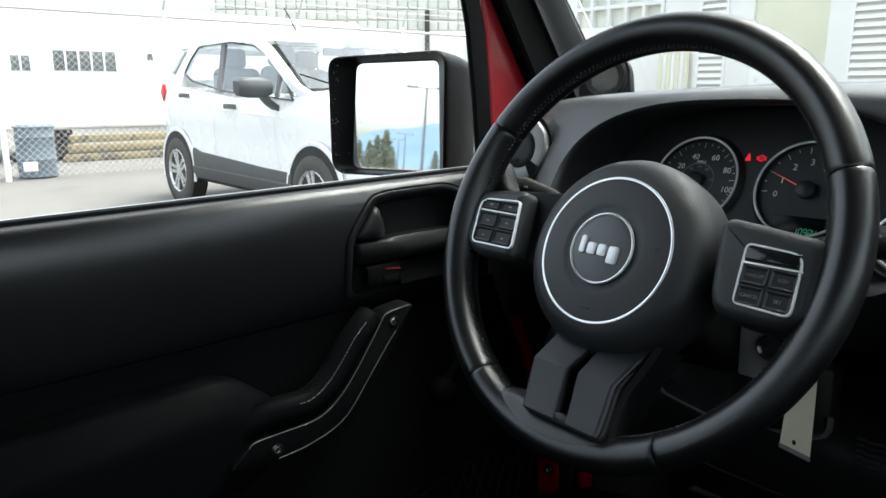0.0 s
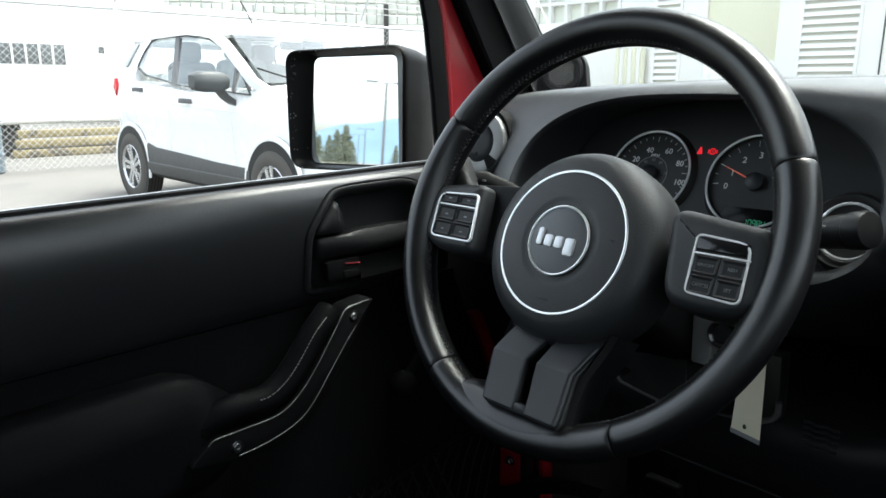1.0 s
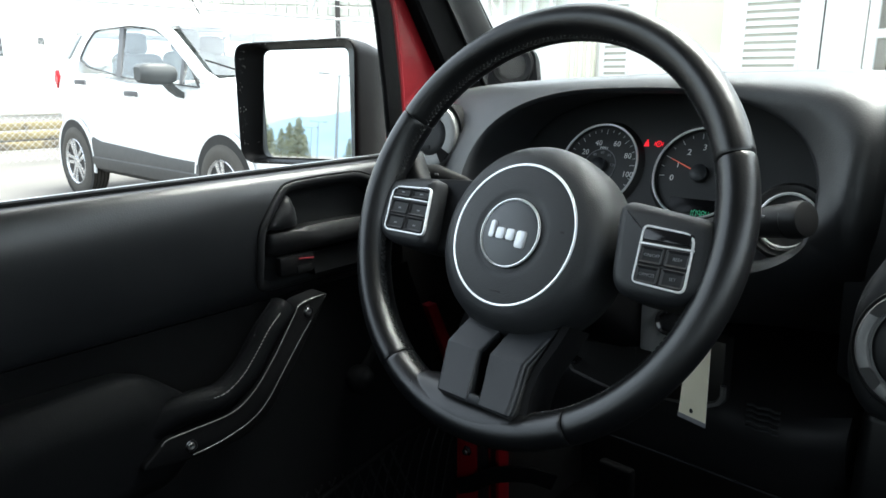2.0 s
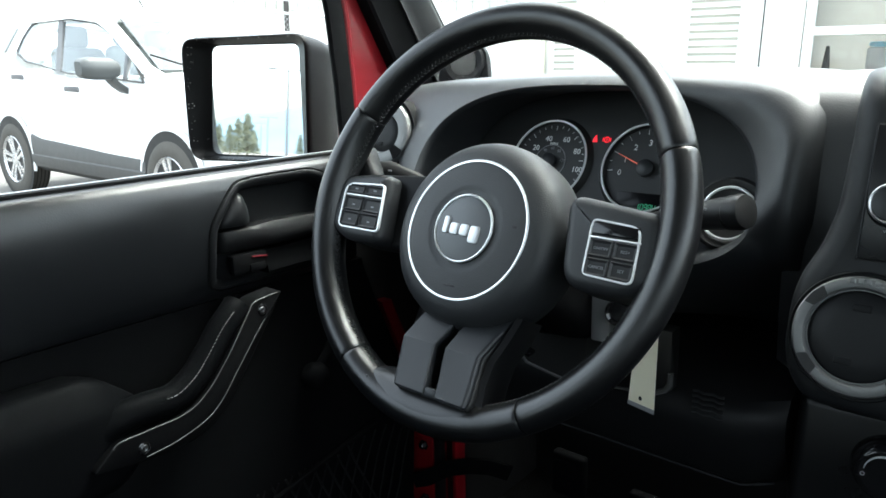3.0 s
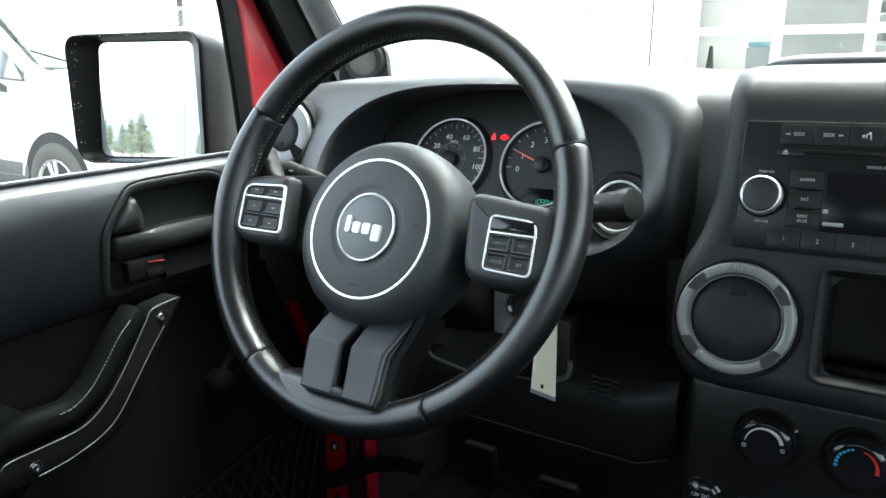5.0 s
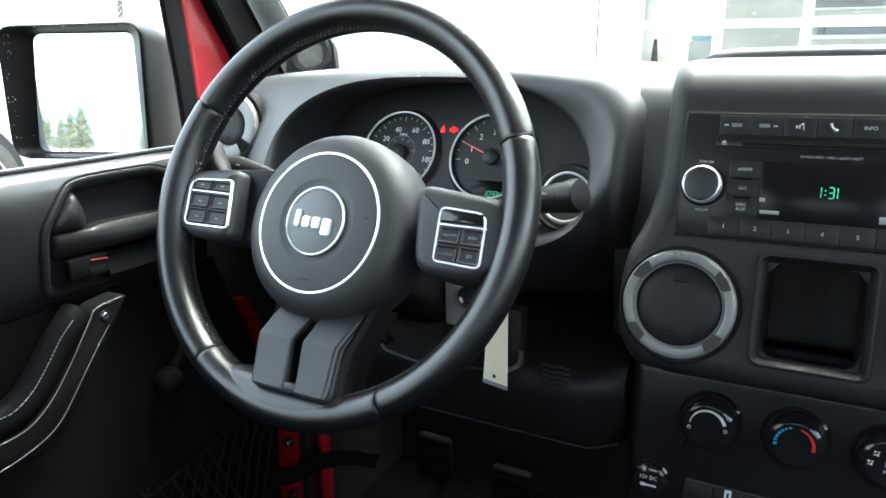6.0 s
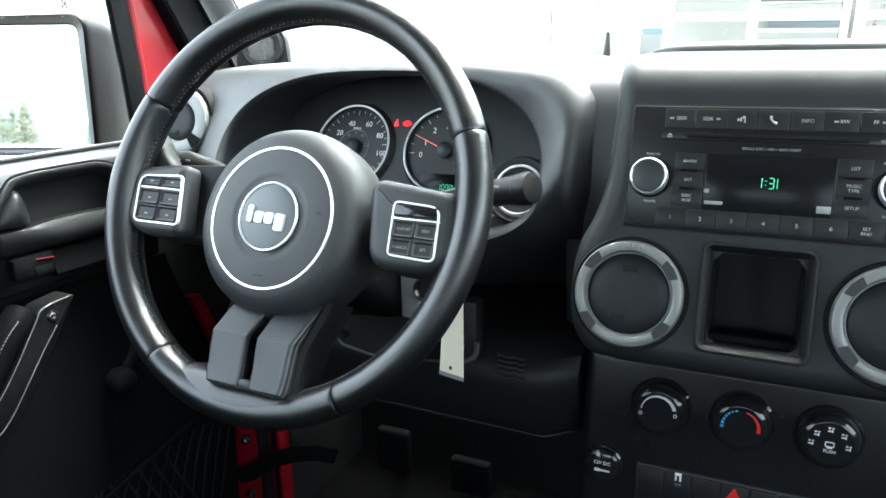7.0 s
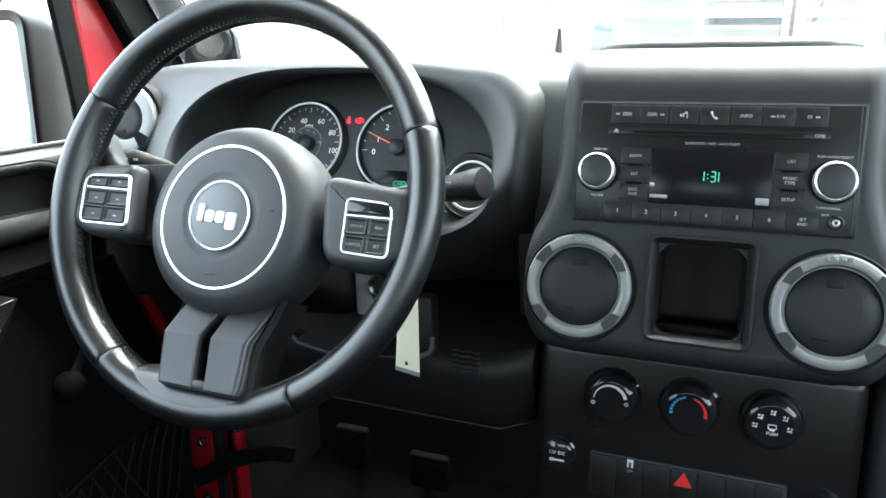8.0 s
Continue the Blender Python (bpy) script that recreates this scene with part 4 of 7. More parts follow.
def column():
    root = thing("steering_column", "black plastic steering column shroud with stalks", "steering column", WHEEL_M)
    bm = bmesh.new()
    rings = []
    for z, w, h in ((-0.050, 0.050, 0.046), (-0.065, 0.060, 0.056), (-0.13, 0.066, 0.066), (-0.24, 0.064, 0.070)):
        rings.append([(x, y - 0.016, z) for x, y in round_poly([(-w, -h), (w, -h), (w, h * 0.8), (-w, h * 0.8)], 0.022, 5)])
    loft(bm, rings)
    part("shroud", bm, STRIP, root)
    # wiper stalk
    inv = WHEEL_M.inverted() @ CARM
    bm = bmesh.new()
    sweep(bm, [inv @ Vector(p) for p in ((0.055, 0.135, -0.036), (0.095, 0.126, -0.024), (0.140, 0.114, -0.009), (0.170, 0.105, -0.001), (0.180, 0.1015, 0.001))], lambda k, n: circle((0.0095, 0.0100, 0.0113, 0.0132, 0.0137)[k], 22))
    st = part("wiper_stalk", bm, RADIO_KEYS, root, "black wiper stalk with a round end knob")
    bm = bmesh.new()
    lathe(bm, [(0, 0.0), (0.0122, 0.0), (0.0142, 0.002), (0.0147, 0.012), (0.0134, 0.0160), (0.0090, 0.0172), (0, 0.0172)], 32, inv @ look((0.179, 0.1015, 0.001), (0.115, 0.124, -0.016)))
    part("end_knob", bm, RADIO_KEYS, st)
    for dz, w in ((0.006, 0.012), (-0.012, 0.003), (-0.020, 0.003)):
        bm = bmesh.new()
        rbox(bm, (w, 0.0006, 0.0018), (0.158, 0.0925, -0.002 + dz), 0.0002, inv)
        part("legend", bm, GREY_INK, st)
    # indicator stalk
    bm = bmesh.new()
    sweep(bm, [inv @ Vector(p) for p in ((-0.06, 0.15, -0.075), (-0.105, 0.110, -0.030), (-0.140, 0.078, 0.006), (-0.164, 0.062, 0.0165), (-0.180, 0.056, 0.0170))], lambda k, n: [(x * 1.1, y * 0.62) for x, y in circle((0.006, 0.0065, 0.0075, 0.0095, 0.0085)[k], 14)])
    s2 = part("indicator_stalk", bm, RUBBER, root, "black indicator stalk with white symbols")
    for k in range(2):
        bm = bmesh.new()
        rbox(bm, (0.005, 0.0012, 0.0018), (-0.166 + 0.009 * k, 0.0525 + 0.004 * k, 0.0185 - 0.0012 * k), 0.0003, inv)
        part("legend", bm, GREY_INK, s2)


column()


def ignition():
    root = thing("ignition_switch", "round ignition switch with a chrome ring in the dashboard", "ignition switch", CARM @ Matrix.Translation((0.1625, 0.150, -0.009)) @ pose(0, 0, 0, 68, 0, 0))
    bm = bmesh.new()
    lathe(bm, [(0.034, -0.03), (0.034, -0.004), (0.031, 0.0), (0.027, -0.001), (0.024, -0.004), (0.0, -0.006)], 48)
    part("bezel", bm, DARK, root)
    bm = bmesh.new()
    tube_ring(bm, 0.0235, 0.0014, 48, 8)
    part("chrome_ring", bm, BRIGHT, root)


ignition()


def key_tag():
    root = thing("key_tag", "cream paper tag hanging from the ignition key", "key tag")
    bm = bmesh.new()
    loft(bm, [[(0.131, 0.075, -0.060), (0.139, 0.080, -0.060), (0.139, 0.0806, -0.060), (0.131, 0.0756, -0.060)], [(0.118, 0.070, -0.110), (0.134, 0.080, -0.104), (0.134, 0.0806, -0.104), (0.118, 0.0706, -0.110)], [(0.112, 0.073, -0.174), (0.1335, 0.080, -0.1815), (0.1335, 0.0806, -0.1815), (0.112, 0.0736, -0.174)]])
    tag = part("tag", bm, PAPER, root)
    bm = bmesh.new()
    lathe(bm, [(0, 0.0), (0.0021, 0.0), (0.0019, 0.0006), (0, 0.0007)], 16, Matrix.Translation((0.1225, 0.0752, -0.1685)) @ pose(0, 0, 0, 90, 0, -25))
    part("punch_hole", bm, DARK, root)
    bm = bmesh.new()
    loft(bm, [[(0.1118, 0.0726, -0.1715), (0.1338, 0.0796, -0.1788), (0.1338, 0.0800, -0.1788), (0.1118, 0.0730, -0.1715)], [(0.1118, 0.0726, -0.1755), (0.1338, 0.0796, -0.1830), (0.1338, 0.0800, -0.1830), (0.1118, 0.0730, -0.1755)]])
    part("printed_edge", bm, GREY_INK, root)
    bm = bmesh.new()
    tube_ring(bm, 0.012, 0.0010, 32, 6, Matrix.Translation((0.133, 0.085, -0.050)) @ pose(0, 0, 0, 0, 80, 0))
    part("key_ring", bm, STEEL, root)


key_tag()

# ---- radio ----
RAD = plane_m(0.3775, 15, 0.063, 0.0315)


def radio():
    root = thing("car_radio", "black car radio with a green clock reading 1:31", "car radio", CARM @ RAD)
    W2, H2 = 0.0985, 0.0462
    bm = bmesh.new()
    rbox(bm, (2 * W2 + 0.0032, 2 * H2 + 0.0032, 0.02), (0, 0, -0.0102), 0.001)
    part("surround", bm, DARK, root)
    bm = bmesh.new()
    rbox(bm, (2 * W2, 2 * H2, 0.02), (0, 0, -0.0072), 0.0012, None, 2)
    part("faceplate", bm, RADIO, root)
    # highlights of the bevelled face edges, added as strips of paler plastic
    for x in (-W2 - 0.0002, W2 - 0.0030):
        bm = bmesh.new()
        rbox(bm, (0.0008, 2 * H2 - 0.002, 0.002), (x, 0, 0.0022), 0.0003)
        part("edge_strip", bm, SATIN, root)
    Z = 0.0042

    def button(x0, y0, x1, y1, text, size=0.0036, nm="button", ink=LEGEND, dx=0.0):
        """A flush key; its edges catch the light beside narrow gaps."""
        bm = bmesh.new()
        rbox(bm, (x1 - x0 - 0.0007, y0 - y1 - 0.0007, 0.003), ((x0 + x1) / 2, (y0 + y1) / 2, 0.0022), 0.0005)
        b = part(nm, bm, RADIO_KEYS, root)
        rows = text.split("|") if text else []
        for i, line in enumerate(rows):
            words("legend", line, size, ink, b, Matrix.Translation(((x0 + x1) / 2 + dx, (y0 + y1) / 2 + (len(rows) - 1) * size * 0.52 - i * size * 1.04, 0.0039)))
        return b

    # top row of seven keys
    P = 0.0215
    edges = [-0.0752 + P * k for k in range(8)]
    for i, tx in enumerate(("SEEK", "SEEK", "", "", "INFO", "RW", "FF")):
        x, y = (edges[i] + edges[i + 1]) / 2, 0.0371
        sgn = -1 if i in (0, 5) else 1
        b = button(edges[i], 0.0446, edges[i + 1], 0.0295, tx, 0.0036, dx=0.0 if i == 4 else -sgn * 0.0014)
        if i in (0, 1, 5, 6):
            bm = bmesh.new()
            for q in (0, 0.0015):
                cx = x + sgn * ((0.0052 if i < 2 else 0.0032) + q)
                prism(bm, [(cx - sgn * 0.0008, y - 0.0009), (cx - sgn * 0.0008, y + 0.0009), (cx + sgn * 0.0008, y)], 0.0036, 0.0041)
            part("symbol", bm, LEGEND, b)
        elif i == 3:
            bm = bmesh.new()
            sweep(bm, [(x - 0.0024, y + 0.0028, Z), (x - 0.0021, y + 0.0008, Z), (x - 0.0006, y - 0.0013, Z), (x + 0.0020, y - 0.0024, Z)], lambda q, n: circle(0.0011 if q in (0, n - 1) else 0.0007, 6), up=(0, 0, 1))
            part("symbol", bm, LEGEND, b)
        elif i == 2:
            bm = bmesh.new()
            rbox(bm, (0.0015, 0.0020, 0.0004), (x - 0.0022, y - 0.0002, Z - 0.0003), 0.0006)
            rbox(bm, (0.0010, 0.0030, 0.0004), (x - 0.0004, y, Z - 0.0003), 0.0003, pose(0, 0, 0))
            rbox(bm, (0.0018, 0.0018, 0.0004), (x + 0.0014, y + 0.0016, Z - 0.0003), 0.0005)
            rbox(bm, (0.0008, 0.0030, 0.0004), (x + 0.0022, y - 0.0010, Z - 0.0003), 0.0003)
            part("symbol", bm, LEGEND, b)
    for x in (edges[1], edges[6]):
        bm = bmesh.new()
        rbox(bm, (0.0011, 0.0056, 0.003), (x, 0.0371, 0.0026), 0.0005)
        part("key_pip", bm, THUMB, root)
    # disc slot, eject key and time key
    bm = bmesh.new()
    rbox(bm, (0.152, 0.0050, 0.0016), (0.0, 0.0240, 0.0030), 0.0007)
    part("slot_surround", bm, RADIO, root)
    bm = bmesh.new()
    rbox(bm, (0.1185, 0.0030, 0.0012), (0.0010, 0.0240, 0.0034), 0.0005)
    part("disc_slot", bm, SLOT, root, "narrow dark disc slot")
    button(0.0632, 0.0262, 0.0776, 0.0214, "TIME", 0.0033)
    bm = bmesh.new()
    prism(bm, [(-0.0722, 0.0240), (-0.0684, 0.0240), (-0.0703, 0.0260)], 0.0036, 0.0042)
    rbox(bm, (0.0038, 0.0006, 0.0005), (-0.0703, 0.0230, 0.0040), 0.0002)
    part("eject_symbol", bm, LEGEND, root)
    words("legend", "SINGLE DISC \u2022 MP3 \u2022 ANTI-THEFT", 0.0026, LEGEND, root, Matrix.Translation((0, 0.0162, 0.0030)))
    # display
    bm = bmesh.new()
    rbox(bm, (0.0852, 0.0415, 0.003), (0.0, -0.0090, 0.0020), 0.0010)
    disp = part("display", bm, SCREEN, root, "smoked display window")
    bm = bmesh.new()
    rbox(bm, (0.0007, 0.037, 0.0006), (0.0430, -0.0075, 0.0034), 0.0002)
    part("display_edge", bm, SATIN, disp)
    segments("clock_digits", "1:31", 0.0074, LCD_GREEN, disp, Matrix.Translation((0.0014, -0.0080, 0.0039)))
    for x, y, w, h in ((-0.0350, -0.0244, 0.0128, 0.0026), (0.0372, -0.0244, 0.0090, 0.0050), (-0.0405, -0.0158, 0.0036, 0.0028)):
        bm = bmesh.new()
        rbox(bm, (w, h, 0.0004), (x, y, 0.0036), 0.0006)
        part("printed_mark", bm, GREY_INK, disp)
    for i, tx in enumerate(("AM/FM", "SAT", "DISC|AUX")):
        button(-0.0652, 0.0118 - 0.0136 * i, -0.0432, -0.0014 - 0.0136 * i, tx, 0.0032)
    for i, tx in enumerate(("LIST", "MUSIC|TYPE", "SETUP")):
        button(0.0434, 0.0118 - 0.0136 * i, 0.0648, -0.0014 - 0.0136 * i, tx, 0.0032)
    for x in (-0.0543, 0.0543):
        for y in (-0.0012, -0.0150):
            bm = bmesh.new()
            rbox(bm, (0.0120, 0.0020, 0.0026), (x, y, 0.0026), 0.0008)
            part("key_divider", bm, SLOT, root)
    # presets
    pre = [-0.0752] + [-0.0537 + P * k for k in range(7)]
    for i, tx in enumerate(("1", "2", "3", "4", "5", "6", "SET|RND")):
        button(pre[i], -0.0300, pre[i + 1], -0.0442, tx, 0.0044 if i < 6 else 0.0032, "preset_button")
    bm = bmesh.new()
    lathe(bm, [(0.0052, 0.002), (0.0052, 0.0038), (0.0044, 0.0044), (0.0034, 0.0040), (0.0026, 0.0016), (0, 0.0012)], 24, Matrix.Translation((0.0858, -0.0363, 0)))
    aux = part("aux_socket", bm, RADIO_KEYS, root)
    bm = bmesh.new()
    lathe(bm, [(0.0026, 0.0016), (0.0025, 0.0034), (0.0018, 0.0036), (0.0012, 0.0030), (0, 0.0012)], 20, Matrix.Translation((0.0858, -0.0363, 0)))
    part("socket_sleeve", bm, KNOB_RIM, aux)
    for tx, x, y in (("PUSH ON", -0.0812, 0.0097), ("VOLUME", -0.0808, -0.0262), ("PUSH AUDIO/SELECT", 0.0815, 0.0097), ("TUNE/SCROLL", 0.0800, -0.0264), ("AUX", 0.0786, -0.0311)):
        words("legend", tx, 0.0024, LEGEND, root, Matrix.Translation((x, y, 0.0030)))
    R = 0.0140
    for x in (-0.0822, 0.0822):
        c = Matrix.Translation((x, -0.0078, 0))
        bm = bmesh.new()
        lathe(bm, [(R + 0.0018, 0.002), (R + 0.0016, 0.0038), (R, 0.0040)], 48, c)
        knob = part("knob", bm, SLOT, root, "round black knob with a chrome rim")
        bm = bmesh.new()
        lathe(bm, [(R, 0.003), (R, 0.0105), (R - 0.0005, 0.0120), (R - 0.0012, 0.0125), (R - 0.0021, 0.0119)], 56, c)
        part("chrome_rim", bm, KNOB_RIM, knob)
        bm = bmesh.new()
        lathe(bm, [(R - 0.0020, 0.0105), (R - 0.0024, 0.0121), (R - 0.0034, 0.0125), (0, 0.0117)], 48, c)
        part("cap", bm, FACE, knob)


radio()


# ---- storage bin below the radio ----
def bin_():
    root = thing("storage_bin", "empty square storage bin in the centre stack", "storage bin", CARM @ plane_m(0.3776, 15, 0.063, -0.0592))
    w, h = 0.0389, 0.0413
    outer = round_poly([(-w, -h), (w, -h), (w, h), (-w, h)], 0.008, 5)
    inn = inset(outer, 0.0070)
    bm = bmesh.new()
    rings = [[(x, y, -0.003) for x, y in outer], [(x, y, 0.004) for x, y in outer], [(x * 0.985, y * 0.985, 0.0062) for x, y in outer], [(x * 0.94, y * 0.94, 0.0066) for x, y in outer], [(x, y, 0.0040) for x, y in inset(outer, 0.0055)], [(x, y, 0.0005) for x, y in inn]]
    loft(bm, rings, True, False, False)
    part("frame", bm, TRIM, root, "thick rounded frame")
    bm = bmesh.new()
    rings = [[(x, y, z) for x, y in round_poly([(-0.0306, -0.0334), (0.0306, -0.0334), (0.0306, 0.0334), (-0.0306, 0.0334)], 0.004, 3)] for z in (0.0012, -0.030, -0.070)]
    loft(bm, rings, True, False, True)
    part("liner", bm, TRIM, root, "deep black bin lining")
    bm = bmesh.new()
    rbox(bm, (0.0609, 0.006, 0.030), (0, -0.0302, -0.026), 0.002)
    part("ledge", bm, LOWER, root)


bin_()


# ---- climate panel ----
def climate():
    P = CARM @ plane_m(0.3770, 8, 0.1800, -0.2080)
    root = thing("climate_panel", "black climate control panel with three round gloss knobs", "climate panel", P)
    bm = bmesh.new()
    rbox(bm, (0.292, 0.200, 0.05), (0.000, -0.052, -0.026), 0.012, None, 4)
    part("panel", bm, PANEL, root)
    bm = bmesh.new()
    rbox(bm, (0.26, 0.12, 0.12), (0.0, 0.095, -0.055), 0.015, None, 3)
    part("upper_recess", bm, PANEL, root)

    for i, x in enumerate((-0.0715, -0.0008, 0.0694)):
        c = Matrix.Translation((x, 0, 0))
        R = 0.0250
        bm = bmesh.new()
        lathe(bm, [(R + 0.003, -0.004), (R + 0.003, 0.001), (R + 0.001, 0.003), (R, 0.0025)], 48, c)
        knob = part("knob", bm, GLOSSY, root, "gloss black knob with printed scale")
        bm = bmesh.new()
        lathe(bm, [(R, 0.0), (R, 0.010), (R - 0.002, 0.0155), (R - 0.006, 0.0185), (R - 0.0075, 0.0185), (0, 0.0180)], 56, c)
        part("cap", bm, GLOSSY, knob)

        def arc(mtl, a0, a1, rr, w0, w1, nm="scale"):
            bm = bmesh.new()
            n = 14
            rings = []
            for q in range(n + 1):
                a = radians(a0 + (a1 - a0) * q / n)
                w = w0 + (w1 - w0) * q / n
                rings.append([(x + u * math.cos(a), u * math.sin(a), 0.0190 + v) for u, v in ((rr - w, 0), (rr + w, 0), (rr + w, 0.0005), (rr - w, 0.0005))])
            loft(bm, rings)
            part(nm, bm, mtl, knob)

        if i == 0:
            arc(WHITE_INK, 175, 15, 0.0150, 0.0003, 0.0016)
            for a in (188, 0):
                bm = bmesh.new()
                tube_ring(bm, 0.0014, 0.0004, 14, 6, Matrix.Translation((x + 0.0155 * math.cos(radians(a)), 0.0155 * math.sin(radians(a)) - 0.001, 0.019)))
                part("symbol", bm, WHITE_INK, knob)
        elif i == 1:
            for q in range(7):
                arc(BLUE_INK, 188 - q * 13, 180 - q * 13, 0.0150, 0.0014 - 0.00012 * q, 0.0014 - 0.00012 * q)
            arc(RED_INK, 75, -10, 0.0150, 0.0005, 0.0016)
        else:
            for dx, dy in ((-0.0142, 0.0014), (-0.0104, 0.0099), (-0.0004, 0.0148), (0.0099, 0.0109), (0.0139, 0.0013)):
                bm = bmesh.new()
                cx, cy = x + dx, dy - 0.0025
                rbox(bm, (0.0018, 0.0018, 0.0005), (cx - 0.0010, cy + 0.0016, 0.0190), 0.0006)
                rbox(bm, (0.0034, 0.0011, 0.0005), (cx - 0.0004, cy - 0.0010, 0.0190), 0.0004)
                rbox(bm, (0.0010, 0.0030, 0.0005), (cx + 0.0014, cy - 0.0006, 0.0190), 0.0003)
                rbox(bm, (0.0020, 0.0008, 0.0005), (cx + 0.0016, cy + 0.0018, 0.0190), 0.0003)
                part("symbol", bm, WHITE_INK, knob)
            bm = bmesh.new()
            fr = round_poly([(x - 0.0036, -0.0028), (x + 0.0036, -0.0028), (x + 0.0036, 0.0018), (x - 0.0036, 0.0018)], 0.001, 2)
            frame_plate(bm, fr, inset(fr, 0.0008), 0.0186, 0.0192)
            rbox(bm, (0.0042, 0.0016, 0.0005), (x, -0.0034, 0.0190), 0.0004)
            part("symbol", bm, WHITE_INK, knob)
            words("legend", "PUSH", 0.0040, WHITE_INK, knob, Matrix.Translation((x + 0.0004, -0.0067, 0.0190)))
    # power socket
    c = Matrix.Translation((-0.1205, -0.0690, 0))
    bm = bmesh.new()
    lathe(bm, [(0.0190, -0.004), (0.0190, 0.002), (0.0172, 0.0036), (0.0165, 0.003), (0.0160, 0.006), (0.0140, 0.0075), (0, 0.0080)], 40, c)
    sk = part("power_socket", bm, GLOSSY, root, "capped 12 volt socket")
    words("legend", "12V DC", 0.0050, WHITE_INK, sk, c @ Matrix.Translation((0, 0.0035, 0.0086)))
    bm = bmesh.new()
    rbox(bm, (0.0050, 0.0032, 0.0004), (-0.0045, -0.0040, 0.0084), 0.0006, c)
    rbox(bm, (0.0100, 0.0018, 0.0004), (0.0028, -0.0040, 0.0084), 0.0005, c)
    part("symbol", bm, WHITE_INK, sk)
    # switch row
    xs = [-0.0865 + 0.0247 * k for k in range(8)]
    bm = bmesh.new()
    rbox(bm, (0.178, 0.046, 0.006), (0.0, -0.0815, 0.000), 0.003)
    part("switch_bezel", bm, DARK, root)
    for i, (a, b) in enumerate(zip(xs, xs[1:])):
        bm = bmesh.new()
        rbox(bm, (b - a - 0.0010, 0.040, 0.006), ((a + b) / 2, -0.0812, 0.0018), 0.0015)
        sw = part("rocker_switch", bm, RADIO_KEYS, root)
        bm = bmesh.new()
        if i == 3:
            tri = [((a + b) / 2 + 0.0098 * math.cos(radians(q)), -0.0728 + 0.0098 * math.sin(radians(q))) for q in (90, 210, 330)]
            prism(bm, round_poly(tri, 0.001, 2), 0.0048, 0.0054)
            part("hazard_triangle", bm, RED_INK, sw, "red hazard triangle")
        elif i == 1:
            rbox(bm, (0.0060, 0.0030, 0.0004), ((a + b) / 2, -0.0618, 0.0050), 0.0008)
            rbox(bm, (0.0018, 0.0050, 0.0004), ((a + b) / 2 - 0.0020, -0.0660, 0.0050), 0.0004)
            rbox(bm, (0.0018, 0.0050, 0.0004), ((a + b) / 2 + 0.0020, -0.0660, 0.0050), 0.0004)
            part("symbol", bm, WHITE_INK, sw)
            words("legend", "OFF", 0.0036, GREY_INK, sw, Matrix.Translation(((a + b) / 2, -0.0723, 0.0050)))
        else:
            bm.free()
    bm = bmesh.new()
    lathe(bm, [(0.021, -0.003), (0.021, 0.004), (0.018, 0.009), (0.0, 0.010)], 36, Matrix.Translation((0.1165, -0.0780, 0)))
    part("blank_cap", bm, GLOSSY, root)


climate()


# ---- tweeter on the dash ----
def tweeter():
    root = thing("tweeter_speaker", "small black tweeter pod with a round mesh grille on the dashboard", "speaker", CARM @ Matrix.Translation((-0.298, 0.365, 0.128)) @ pose(0, 0, 0, 80, 0, 24) @ Matrix.Scale(0.86, 4))
    bm = bmesh.new()
    rings = []
    for z, w, h, o in ((-0.06, 0.030, 0.02, -0.012), (-0.03, 0.045, 0.034, -0.003), (-0.008, 0.047, 0.036, 0), (0.0, 0.044, 0.034, 0)):
        rings.append([(x, y + o, z) for x, y in round_poly([(-w, -h), (w, -h), (w * 0.86, h * 0.6), (w * 0.45, h), (-w * 0.45, h), (-w * 0.86, h * 0.6)], 0.012, 4)])
    loft(bm, rings)
    part("pod", bm, TRIM, root, sharp=50)
    bm = bmesh.new()
    lathe(bm, [(0.037, -0.004), (0.036, 0.004), (0.032, 0.006), (0.0245, 0.004), (0.0235, 0.001)], 40)
    part("grille_ring", bm, TRIM, root)
    bm = bmesh.new()
    lathe(bm, [(0.024, -0.0016), (0.012, -0.0008), (0, -0.0004)], 36)
    part("grille_bed", bm, SLOT, root)
    bm = bmesh.new()
    for i in range(-8, 9):
        for j in range(-9, 10):
            x, y = 0.0032 * (i + 0.5 * (j % 2)), 0.0028 * j
            if x * x + y * y < 0.0225 ** 2:
                tube_ring_small(bm, x, y)
    tagged(part("grille_mesh", bm, MESH, root, "fine perforated metal mesh"), kind="stuff")


def tube_ring_small(bm, x, y):
    """One rim of a round hole in a mesh."""
    n = 6
    z = 0.0036 - 3.0 * (x * x + y * y)
    a = [bm.verts.new((x + 0.00172 * math.cos(math.pi * k / 3), y + 0.00172 * math.sin(math.pi * k / 3), z)) for k in range(n)]
    b = [bm.verts.new((x + 0.00118 * math.cos(math.pi * k / 3), y + 0.00118 * math.sin(math.pi * k / 3), z - 0.0004)) for k in range(n)]
    for k in range(n):
        bm.faces.new((a[k], a[(k + 1) % n], b[(k + 1) % n], b[k]))


tweeter()


